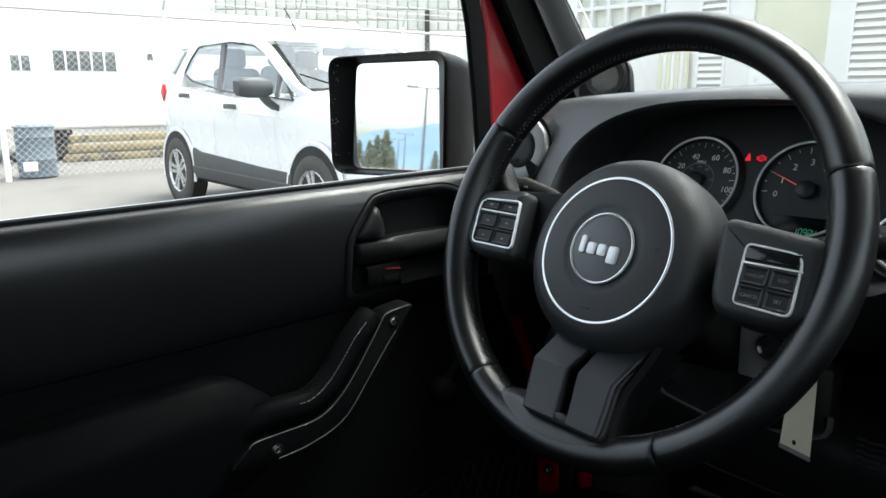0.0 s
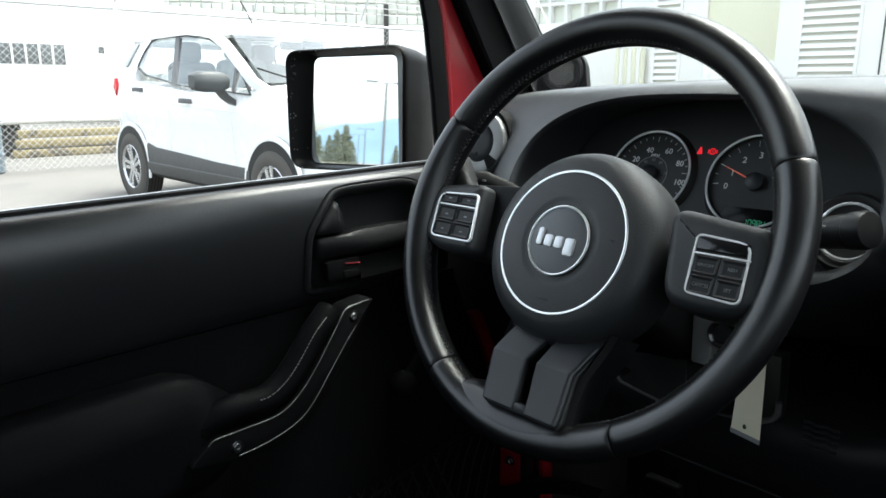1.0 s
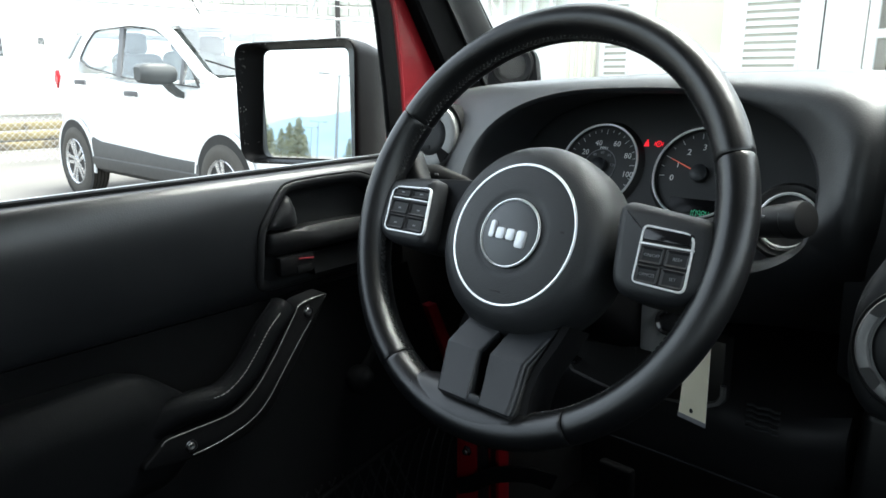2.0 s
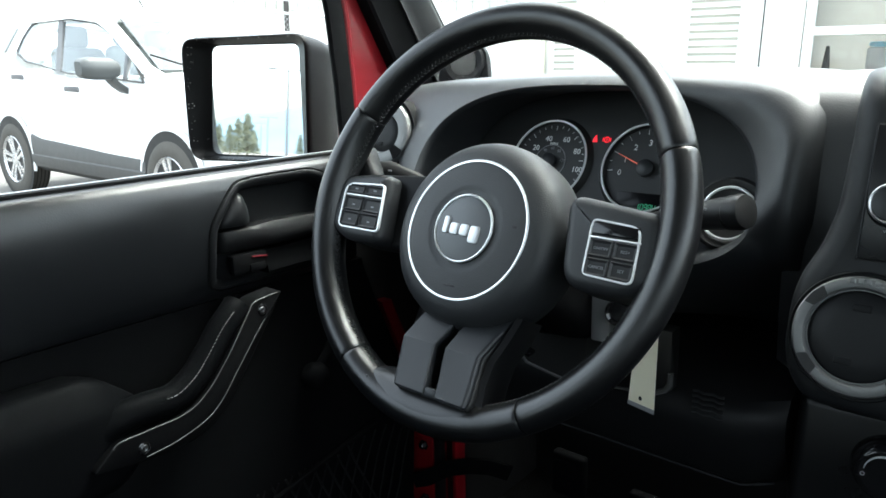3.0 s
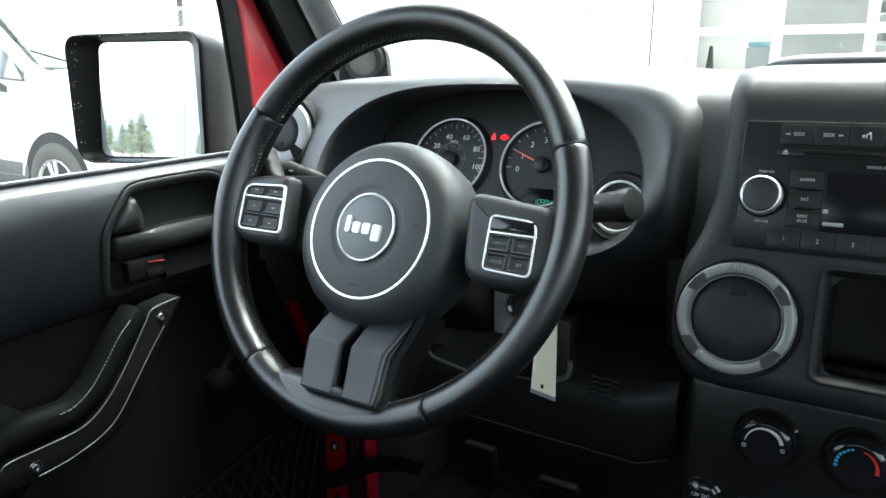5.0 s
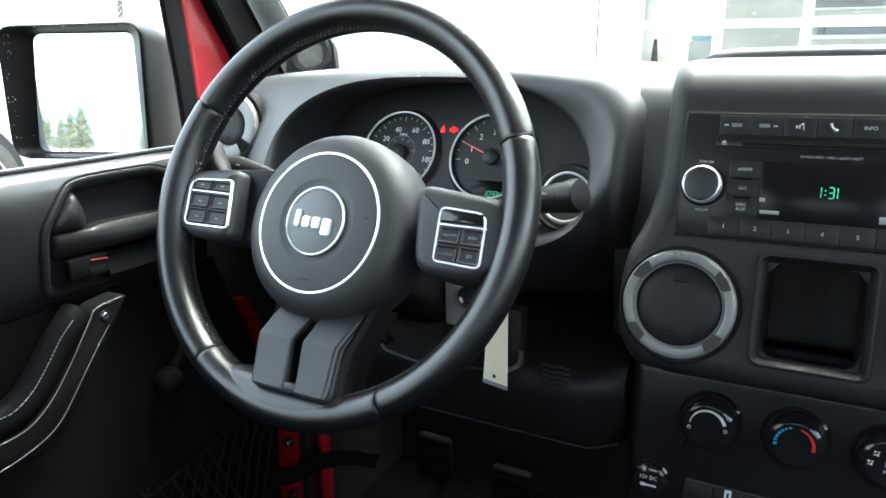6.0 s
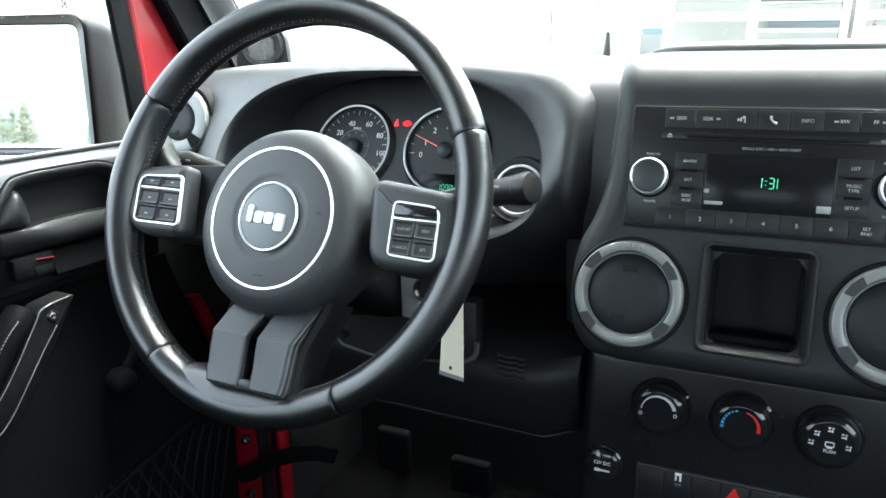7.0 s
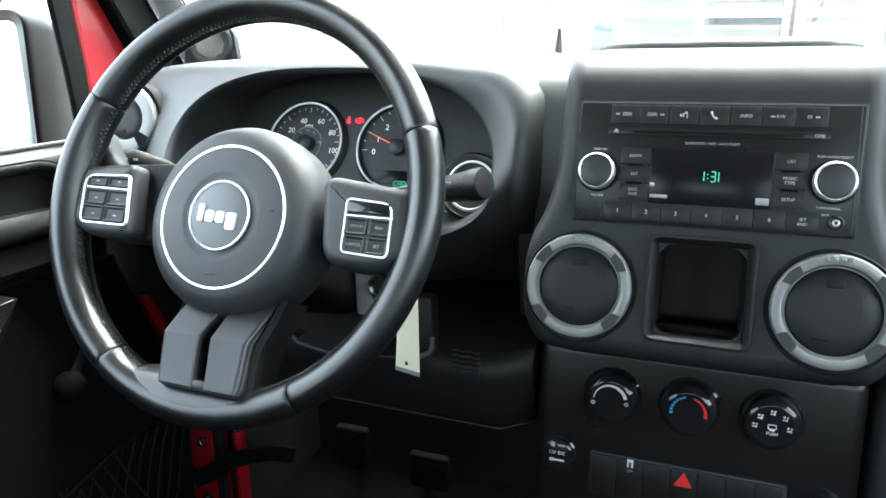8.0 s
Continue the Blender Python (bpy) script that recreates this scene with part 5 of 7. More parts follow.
# ---- driver's door ----
def door():
    root = thing("driver_door", "closed driver door with black padded trim and the window lowered", "car door")
    upper = [(-0.440, 0.004), (-0.3875, 0.004), (-0.384, 0.0085), (-0.379, 0.0085), (-0.3725, 0.0060), (-0.3678, -0.001), (-0.3638, -0.012), (-0.3612, -0.025), (-0.3604, -0.038), (-0.3616, -0.056), (-0.3650, -0.080), (-0.3702, -0.103), (-0.3778, -0.126), (-0.3875, -0.145), (-0.398, -0.155), (-0.440, -0.155)]
    lower = [(-0.440, -0.150), (-0.390, -0.150), (-0.394, -0.17), (-0.397, -0.24), (-0.397, -0.33), (-0.397, -0.48), (-0.397, -0.66), (-0.440, -0.66), (-0.440, -0.48), (-0.440, -0.33)]

    shape = [(0.1240, -0.0025), (0.0600, -0.0022), (0.0260, -0.0030), (0.0060, -0.0060), (-0.0080, -0.0180), (-0.0240, -0.0370), (-0.0335, -0.0530), (-0.0360, -0.0750), (-0.0350, -0.1130), (-0.0310, -0.1290), (-0.0150, -0.1365), (0.0600, -0.1370), (0.1400, -0.1360), (0.1720, -0.1240), (0.1820, -0.0880), (0.1700, -0.0420), (0.1480, -0.0120)]
    outer = round_poly(shape, 0.012, 4)
    m = Matrix(((0, 0, 1, -0.389), (1, 0, 0, 0), (0, 1, 0, 0), (0, 0, 0, 1)))

    def front(z):
        knots = ((-0.66, 0.112), (-0.48, 0.122), (-0.33, 0.090), (-0.24, 0.052), (-0.12, 0.0), (0.1, 0.0))
        for (a, p), (b, q) in zip(knots, knots[1:]):
            if a <= z <= b:
                return p + (q - p) * (z - a) / (b - a)
        return 0.0

    for nm, prof, mtl, lab in (("trim_panel", upper, DOOR_PAD, "smooth padded black upper door trim"), ("lower_panel", lower, LOWER, "hard lower door panel, shade put into its black")):
        rings = []
        for y in (-0.78, -0.5, -0.25, -0.05, 0.10, 0.18, 0.215):
            shift = 0.0 if y < 0.15 else 0.002 if y < 0.2 else 0.010
            shift = shift if nm == "trim_panel" else 0
            rings.append([(x - (shift if x > -0.43 else 0), y + (front(z) if y > 0.2 else 0), z) for x, z in prof])
        bm = bmesh.new()
        loft(bm, rings)
        if nm == "trim_panel":
            pocket = bmesh.new()
            prism(pocket, inset(outer, 0.003), 0.001, 0.08, m)
            bm = carve(bm, pocket)
        part(nm, bm, mtl, root, lab, sharp=45)
    bm = bmesh.new()
    sweep(bm, [(-0.386, -0.78, 0.0105), (-0.386, 0.215, 0.0105)], [(-0.0035, -0.004), (0.0035, -0.004), (0.0035, 0.0015), (0.001, 0.003), (-0.002, 0.003), (-0.0035, 0.001)])
    part("weatherstrip", bm, RUBBER, root, "black rubber window seal")
    bm = bmesh.new()
    sweep(bm, [(-0.400, -0.78, 0.0086), (-0.400, 0.215, 0.0086)], [(-0.008, -0.004), (0.008, -0.004), (0.008, 0.003), (-0.008, 0.003)])
    part("outer_sill", bm, KNOB_RIM, root, "bright outer window sill strip")
    # window frame, front upright
    bm = bmesh.new()
    rings = []
    for z, y in ((0.0, 0.212), (0.10, 0.206), (0.20, 0.196), (0.30, 0.176), (0.42, 0.130), (0.56, 0.05)):
        rings.append([(x, y + o, z) for x, o in ((-0.411, 0.006), (-0.404, 0.002), (-0.400, 0.005), (-0.400, 0.030), (-0.403, 0.034), (-0.411, 0.034))])
    loft(bm, rings)
    part("window_frame", bm, LOWER, root, "black rubber-lined window upright")
    # handle bezel: a D-shaped frame let into the trim behind a narrow groove
    def trim_h(z):
        """How far the padded trim stands out at a height."""
        for (x0, z0), (x1, z1) in zip(upper[4:], upper[5:]):
            if z1 <= z <= z0:
                return 0.389 + x0 + (x1 - x0) * (z0 - z) / (z0 - z1)
        return 0.014

    bm = bmesh.new()
    rings = []
    for d, h in ((0.0, -0.020), (0.0, 0.0004), (0.0010, 0.0014), (0.0055, 0.0012), (0.0095, -0.0010), (0.0130, -0.0060), (0.0150, -0.0130), (0.0158, -0.0220)):
        rings.append([(x, y, trim_h(y0) + h) for (x, y), (x0, y0) in zip(inset(outer, d), outer)])
    loft(bm, rings, True, False, False, m)
    part("handle_bezel", bm, BEZEL, root, "black bezel round the door handle", sharp=50)
    bm = bmesh.new()
    loop = [Vector((x, y, trim_h(y) + 0.0003)) for x, y in inset(outer, -0.0012)]
    sweep(bm, loop, circle(0.0013, 6), up=(0, 0, 1), closed=True, m=m)
    part("bezel_groove", bm, SLOT, root, "dark groove round the bezel")
    bm = bmesh.new()
    prism(bm, inset(outer, 0.008), -0.004, 0.0035, m)
    part("handle_pan", bm, BEZEL, root)
    # lens-shaped cheek behind the pull bar
    bm = bmesh.new()
    rings = []
    for y, zt, d in ((-0.0165, -0.0545, 0.014), (-0.0130, -0.0480, 0.0205), (-0.0070, -0.0385, 0.0240), (0.0010, -0.0280, 0.0262), (0.0080, -0.0212, 0.0268), (0.0130, -0.0192, 0.0262), (0.0185, -0.0235, 0.0238), (0.0240, -0.0330, 0.0195), (0.0285, -0.0440, 0.0145), (0.0318, -0.0545, 0.0085)):
        zb = -0.0585
        rings.append([(y, zt, 0.003), (y, zt - 0.0006, d - 0.006), (y, zt - 0.20 * (zt - zb), d - 0.0015), (y, zt - 0.55 * (zt - zb), d), (y, zb + 0.0008, d - 0.0006), (y, zb, d - 0.002), (y, zb, 0.003)])
    loft(bm, rings, True, True, True, m)
    part("scoop_cheek", bm, BEZEL, root, sharp=70)
    # pull bar: a bevelled top edge that starts at a point, and a plain front
    bm = bmesh.new()
    rings = []
    for y, zt, ze, he, hf in ((-0.0170, -0.0640, -0.0645, 0.0170, 0.0175), (-0.0120, -0.0630, -0.0636, 0.0230, 0.0236), (0.0200, -0.0630, -0.0638, 0.0255, 0.0262), (0.0360, -0.0612, -0.0668, 0.0240, 0.0285), (0.0520, -0.0606, -0.0704, 0.0230, 0.0300), (0.0900, -0.0612, -0.0702, 0.0235, 0.0305), (0.1250, -0.0624, -0.0704, 0.0235, 0.0300), (0.1750, -0.0650, -0.0730, 0.0200, 0.0260)):
        rings.append([(y, zt, 0.003), (y, zt, he), (y, ze, hf), (y, ze - 0.010, hf + 0.0005), (y, -0.0880, hf - 0.0030), (y, -0.0910, hf - 0.008), (y, -0.0910, 0.003)])
    loft(bm, rings, True, True, True, m)
    part("pull_bar", bm, TRIM, root, "black pull bar with a bevelled top edge", sharp=50)
    bm = bmesh.new()
    loft(bm, [[(y, -0.0965, 0.003), (y, -0.0965, 0.0175), (y, -0.1235, 0.0235), (y, -0.1262, 0.0225), (y, -0.1262, 0.003)] for y in (0.044, 0.07, 0.12, 0.168)], True, True, True, m)
    part("lower_pan", bm, LOWER, root, sharp=30)
    bm = bmesh.new()
    rbox(bm, (0.0500, 0.0250, 0.012), (0.0170, -0.1060, 0.0200), 0.003, m)
    lk = part("lock_lever", bm, LOWER, root, "black lock lever with a red flag")
    bm = bmesh.new()
    rbox(bm, (0.0230, 0.0105, 0.004), (0.0265, -0.1130, 0.0258), 0.0025, m)
    part("thumb_pad", bm, LOWER, lk)
    bm = bmesh.new()
    rbox(bm, (0.0230, 0.0018, 0.004), (0.0300, -0.0998, 0.0252), 0.0007, m @ pose(0, 0, 0, 0, 0, -7) @ Matrix.Translation((0.0122, 0.0040, 0)))
    part("red_flag", bm, FLAG, lk)
    # grab handle: padded leather roll with a hard strip in front, two screws
    def smooth(pts, n=30):
        out = []
        for k in range(n + 1):
            s = k / n * (len(pts) - 1)
            i = min(int(s), len(pts) - 2)
            f = s - i
            p0, p1, p2, p3 = (Vector(pts[max(0, min(len(pts) - 1, q))]) for q in (i - 1, i, i + 1, i + 2))
            out.append(0.5 * ((2 * p1) + (p2 - p0) * f + (2 * p0 - 5 * p1 + 4 * p2 - p3) * f * f + (3 * p1 - p0 - 3 * p2 + p3) * f ** 3))
        return out

    def sheet(y, z, h=0.0):
        return (-0.3255 - 0.0724 * y + h, y, z)

    padp = smooth([sheet(-0.022, -0.1475, -0.020), sheet(-0.034, -0.1555, -0.017), sheet(-0.050, -0.168, -0.016), sheet(-0.072, -0.192, -0.015), sheet(-0.095, -0.2125, -0.014), sheet(-0.123, -0.2248, -0.014), sheet(-0.158, -0.2225, -0.015), sheet(-0.186, -0.2270, -0.020), sheet(-0.212, -0.2440, -0.030)])
    bm = bmesh.new()
    sweep(bm, padp, lambda k, n: [(0.0170 * c, 0.0165 * s) for c, s in circle(1.0, 16)], up=(1, 0, 0))
    hnd = part("grab_handle", bm, ARM, root, "padded grab handle with pale stitching", sharp=70)
    bm = bmesh.new()
    for k in range(34):
        s = 0.12 + 0.55 * k / 33
        i = s * (len(padp) - 1)
        p = padp[int(i)].lerp(padp[min(int(i) + 1, len(padp) - 1)], i - int(i))
        t = (padp[min(int(i) + 1, len(padp) - 1)] - padp[int(i)]).normalized()
        nrm = t.cross(Vector((1, 0, 0))).normalized()
        c = p + Vector((0.0148, 0, 0)) + nrm * 0.0090
        up_ = Vector((1, 0, 0))
        rot_m = Matrix((t, nrm, up_)).transposed().to_4x4()
        rbox(bm, (0.0030, 0.0008, 0.0008), (0, 0, 0), 0.0003, Matrix.Translation(c) @ rot_m @ pose(0, 0, 0, 0, 0, 14), 1)
    tagged(part("stitching", bm, mat("pale_grey_thread", (0.16, 0.16, 0.16), 0.7, bump=0), hnd, "row of pale grey stitches"), kind="stuff")
    up_line = [(-0.2005, -0.2450), (-0.1922, -0.2405), (-0.1623, -0.2412), (-0.1142, -0.2411), (-0.0832, -0.2257), (-0.0539, -0.1963), (-0.0219, -0.1563), (-0.0088, -0.1426), (0.0258, -0.1398)]
    low_line = [(-0.1668, -0.2693), (-0.1317, -0.2683), (-0.0935, -0.2605), (-0.0686, -0.2460), (-0.0405, -0.2154), (-0.0149, -0.1866), (0.0043, -0.1671)]
    rim = [(0.0345, -0.1402), (0.0197, -0.1600), (-0.0315, -0.2241), (-0.0632, -0.2604), (-0.1010, -0.2774), (-0.1443, -0.2776), (-0.1805, -0.2720), (-0.2270, -0.2634)]
    outline = round_poly(up_line + rim, 0.012, 4)
    bm = bmesh.new()
    core = inset(outline, 0.0022)
    loft(bm, [[sheet(y, z, h) for y, z in o] for o, h in ((outline, -0.030), (outline, -0.0022), (inset(outline, 0.0007), -0.0006), (core, 0.0))])
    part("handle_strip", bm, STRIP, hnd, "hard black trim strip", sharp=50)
    # bright edges along the strip
    for line in (up_line, low_line):
        bm = bmesh.new()
        sweep(bm, smooth([sheet(y, z, 0.0002) for y, z in line], 40), circle(0.00065, 6), up=(1, 0, 0))
        part("strip_edge", bm, PALE_EDGE, hnd)
    for p in (sheet(0.001, -0.155, 0.0), sheet(-0.168, -0.2585, 0.0)):
        c = Matrix.Translation(p) @ pose(0, 0, 0, 0, 90, 0)
        bm = bmesh.new()
        lathe(bm, [(0.0070, -0.004), (0.0070, 0.0006), (0.0056, 0.0014), (0.0050, 0.0004), (0.0048, -0.001)], 28, c)
        part("screw_cup", bm, GLOSSY, hnd)
        bm = bmesh.new()
        lathe(bm, [(0.0046, -0.002), (0.0042, 0.0006), (0.0030, 0.0016), (0.0020, 0.0012), (0.0018, 0.0000), (0, 0.0)], 24, c)
        part("screw", bm, STEEL, hnd, "zinc button-head screw")
    # armrest
    bm = bmesh.new()
    rings = []
    for y, xt, zt, zb in ((-0.78, -0.300, -0.176, -0.31), (-0.45, -0.302, -0.172, -0.31), (-0.31, -0.308, -0.170, -0.31), (-0.245, -0.316, -0.1705, -0.31), (-0.212, -0.3195, -0.172, -0.31), (-0.192, -0.321, -0.179, -0.31), (-0.178, -0.323, -0.190, -0.305), (-0.163, -0.327, -0.203, -0.295), (-0.150, -0.334, -0.215, -0.29), (-0.144, -0.350, -0.240, -0.285)):
        sec = round_poly([(-0.40, zt - 0.012), (xt - 0.024, zt), (xt, zt - 0.034), (xt, zb + 0.02), (xt - 0.02, zb), (-0.40, zb)], 0.012, 3)
        rings.append([(x, y, z) for x, z in sec])
    loft(bm, rings)
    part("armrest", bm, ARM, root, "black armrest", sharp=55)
    # window crank below the trim
    bm = bmesh.new()
    lathe(bm, [(0, 0.024), (0.011, 0.022), (0.0180, 0.016), (0.0205, 0.008), (0.0180, -0.004), (0, -0.010)], 28, Matrix.Translation((-0.385, 0.117, -0.297)) @ pose(0, 0, 0, 0, 90, 0))
    crank = part("window_crank", bm, LOWER, root, "black window crank knob")
    bm = bmesh.new()
    sweep(bm, [(-0.380, 0.117, -0.297), (-0.382, 0.137, -0.278), (-0.388, 0.160, -0.262)], lambda k, n: [(x, y * 0.6) for x, y in circle((0.011, 0.0085, 0.010)[k], 12)], up=(1, 0, 0))
    part("crank_arm", bm, LOWER, crank)
    # map net in the lower door
    bm = bmesh.new()
    for k in range(16):
        for s in (-1, 1):
            y0 = -0.10 + 0.024 * k
            path = [(-0.392 + 0.004 * math.sin(q), y0 + s * 0.013 * q, -0.62 + 0.030 * q) for q in range(7)]
            sweep(bm, path, circle(0.0016, 5), up=(1, 0, 0))
    tagged(part("map_net", bm, RUBBER, root, "black elastic map net"), kind="stuff")
    bm = bmesh.new()
    sweep(bm, [(-0.388, -0.15, -0.50), (-0.388, 0.05, -0.455), (-0.388, 0.24, -0.42)], circle(0.004, 8), up=(1, 0, 0))
    part("net_hem", bm, LOWER, root)


door()


# ---- red door post with hinge strap ----
def door_post():
    root = thing("door_post", "red painted inner door post with bolts and a black check strap", "door post")
    bm = bmesh.new()
    loft(bm, [[(-0.445, y, z), (x - 0.002, y, z), (x, y + 0.003, z), (x, y + d, z), (-0.445, y + d, z)] for y, z, d, x in ((0.284, -0.238, 0.02, -0.406), (0.316, -0.3275, 0.02, -0.398), (0.352, -0.45, 0.05, -0.374), (0.356, -0.50, 0.08, -0.372), (0.358, -0.71, 0.08, -0.372))])
    part("post", bm, RED_PAINT, root)
    bm = bmesh.new()
    rbox(bm, (0.010, 0.028, 0.24), (-0.341, 0.388, -0.580), 0.004)
    part("post_flange", bm, RED_PAINT, root)
    bm = bmesh.new()
    rbox(bm, (0.085, 0.012, 0.020), (-0.252, 0.384, -0.470), 0.004, pose(0, 0, 0, 0, 12, 0))
    part("hinge_plate", bm, RED_PAINT, root)
    bm = bmesh.new()
    rbox(bm, (0.016, 0.016, 0.30), (-0.362, 0.362, -0.56), 0.004)
    part("seal", bm, RUBBER, root)
    bm = bmesh.new()
    rbox(bm, (0.05, 0.26, 0.75), (-0.366, 0.524, -0.33), 0.01)
    part("kick_panel", bm, DARK, root)
    for y, z in ((0.354, -0.515), (0.376, -0.490), (0.354, -0.62)):
        bm = bmesh.new()
        c = Matrix.Translation((-0.390 if y < 0.36 else -0.335, y, z)) @ pose(0, 0, 0, 90, 0, 0)
        lathe(bm, [(0.0095, 0), (0.0095, 0.0015), (0.0065, 0.002), (0.0065, 0.008), (0.004, 0.010), (0, 0.010)], 6, c)
        part("bolt", bm, GLOSSY, root)
    bm = bmesh.new()
    sweep(bm, [(-0.395, 0.330, -0.575), (-0.370, 0.338, -0.565), (-0.330, 0.345, -0.535), (-0.290, 0.350, -0.518), (-0.255, 0.36, -0.512), (-0.235, 0.39, -0.53)], [(-0.003, -0.013), (0.003, -0.013), (0.003, 0.013), (-0.003, 0.013)])
    part("check_strap", bm, LOWER, root, "black webbing check strap")
    bm = bmesh.new()
    sweep(bm, [(-0.335, 0.400, -0.49), (-0.315, 0.425, -0.470), (-0.27, 0.45, -0.455), (-0.20, 0.46, -0.44)], circle(0.007, 8))
    part("cable", bm, RUBBER, root)


door_post()


def pedals():
    for nm, x, z, w, h in (("clutch_pedal", -0.156, -0.532, 0.060, 0.078), ("brake_pedal", -0.016, -0.548, 0.068, 0.062)):
        root = thing(nm, "black ribbed rubber pedal on a steel arm", "pedal")
        bm = bmesh.new()
        rbox(bm, (w, 0.018, h), (x, 0.45, z), 0.006, None, 3)
        part("pad", bm, LOWER, root)
        for k in range(4):
            bm = bmesh.new()
            rbox(bm, (w * 0.8, 0.004, 0.004), (x, 0.4405, z - h * 0.3 + k * h * 0.2), 0.0015)
            part("rib", bm, LOWER, root)
        bm = bmesh.new()
        sweep(bm, [(x, 0.455, z), (x - 0.035, 0.54, z - 0.060), (x - 0.066, 0.615, z - 0.112)], circle(0.009, 8), up=(1, 0, 0))
        part("arm", bm, CARPET, root)


pedals()


# ---- wing mirror ----
def wing_mirror():
    n = Vector((0.30, -0.95, 0.08)).normalized()
    xr = Vector((0, 0, 1)).cross(n).normalized()
    up = n.cross(xr)
    m = Matrix((xr, up, n)).transposed().to_4x4()
    m = Matrix.Translation((-0.65, 0.25, 0.076)) @ m
    root = thing("wing_mirror", "black plastic wing mirror with rounded housing, outside the driver window", "wing mirror", CARM @ m)
    front = round_poly([(-0.113, -0.100), (0.124, -0.100), (0.124, 0.101), (-0.122, 0.101)], [0.030, 0.018, 0.026, 0.026], 6)
    glass_o = round_poly([(-0.0930, -0.090), (0.0935, -0.090), (0.0880, 0.0885), (-0.0830, 0.0905)], [0.020, 0.010, 0.012, 0.016], 6)
    bm = bmesh.new()
    rings = []
    for s, z in ((0.55, -0.110), (0.80, -0.100), (0.93, -0.070), (0.985, -0.02), (1.0, 0.020), (1.0, 0.028), (0.990, 0.033), (0.975, 0.034)):
        rings.append([(x * s, y * s, z) for x, y in front])
    rings.append([(x * 0.95 + 0.002, y * 0.955, 0.030) for x, y in front])
    rings.append([(x * 1.03, y * 1.03, 0.004) for x, y in glass_o])
    rings.append([(x * 1.01, y * 1.01, -0.002) for x, y in glass_o])
    loft(bm, rings, True, True, False)
    part("housing", bm, HOUSING, root, "dusty moulded black housing", sharp=50)
    bm = bmesh.new()
    prism(bm, glass_o, -0.006, 0.0)
    part("mirror_glass", bm, MIRROR, root, "flat mirror reflecting sky, trees and hills")
    inv = (CARM @ m).inverted() @ CARM
    bm = bmesh.new()
    sweep(bm, [inv @ Vector(p) for p in ((-0.60, 0.30, -0.065), (-0.51, 0.31, -0.12), (-0.43, 0.30, -0.14))], round_poly([(-0.03, -0.025), (0.03, -0.025), (0.03, 0.025), (-0.03, 0.025)], 0.012, 3))
    part("arm", bm, HOUSING, root)
    random.seed(11)
    bm = bmesh.new()
    for k in range(60):
        e = random.choice((0, 0, 0, 1, 2))
        x, y = ((-0.105 + random.uniform(-0.010, 0.008), random.uniform(-0.08, 0.09)) if e == 0 else (random.uniform(-0.09, 0.1), -0.096) if e == 1 else (random.uniform(-0.09, 0.1), 0.097))
        s = random.uniform(0.0005, 0.0016)
        rbox(bm, (s, s * random.uniform(0.6, 1.6), 0.0006), (x, y, 0.0325 if e else 0.0318), 0.0002, None, 1)
    tagged(part("dust_specks", bm, mat("pale_dust", (0.4, 0.39, 0.36), 0.9, bump=0), root), kind="stuff")


wing_mirror()

# ==== outdoors ====
ASPHALT = mat("sun_bleached_asphalt", (0.140, 0.134, 0.124), 0.9, big=0.35, grain=60, bump=0.5, depth=0.01, vary=0.2, wear=(0.12, 0.115, 0.11), wear_at=0.58, wear_scale=1.2)
WHITE_PAINT = mat("white_painted_masonry", (0.86, 0.835, 0.795), 0.75, big=0.5, grain=40, bump=0.25, depth=0.006, vary=0.06, wear=(0.62, 0.60, 0.56), wear_at=0.66, wear_scale=2.5)
WHITE_METAL = mat("white_enamelled_sheet", (0.88, 0.865, 0.84), 0.35, big=1.0, grain=30, bump=0.05, vary=0.04)
BEIGE = mat("pale_yellow_stucco", (0.76, 0.735, 0.57), 0.8, big=0.8, grain=50, bump=0.3, depth=0.006, vary=0.1)
BLOCK = mat("frosted_glass_block", (0.73, 0.74, 0.66), 0.45, big=2.0, grain=25, bump=0.5, depth=0.01, vary=0.12, tint=0.10, spec=0.3)
DARKTRIM = mat("dark_brown_trim", (0.05, 0.045, 0.04), 0.6, big=2.0, grain=60, bump=0.2)
GALV = mat("galvanised_wire", (0.55, 0.56, 0.56), 0.5, 0.15, bump=0, vary=0.1)
MIRROR_CAP = mat("dark_grey_mirror_plastic", (0.056, 0.060, 0.060), 0.5, big=4, grain=200, bump=0.2)
POLE = mat("dull_grey_lamp_pole", (0.10, 0.10, 0.105), 0.6, bump=0)
SCREEN_GLASS = mat("dusty_trailer_glass", (0.155, 0.165, 0.165), 0.06, big=0.8, bump=0, rvary=0.02, vary=0.5, spec=0.14)
KERB = mat("pale_kerb_concrete", (0.40, 0.39, 0.37), 0.85, big=2, grain=40, bump=0.5, depth=0.01, vary=0.2)
YELLOW = mat("faded_yellow_paint", (0.24, 0.195, 0.10), 0.6, big=2, grain=30, bump=0.3, vary=0.3, wear=(0.12, 0.10, 0.07), wear_at=0.52, wear_scale=5)
DRUM = mat("weathered_blue_plastic", (0.15, 0.19, 0.22), 0.55, big=3, grain=40, bump=0.2, vary=0.15)
CAR_WHITE = mat("white_car_paint", (0.84, 0.845, 0.845), 0.28, big=1.0, bump=0, coat=0.6, vary=0.03)
CLADDING = mat("grey_plastic_cladding", (0.062, 0.061, 0.059), 0.6, big=4, grain=200, bump=0.3)
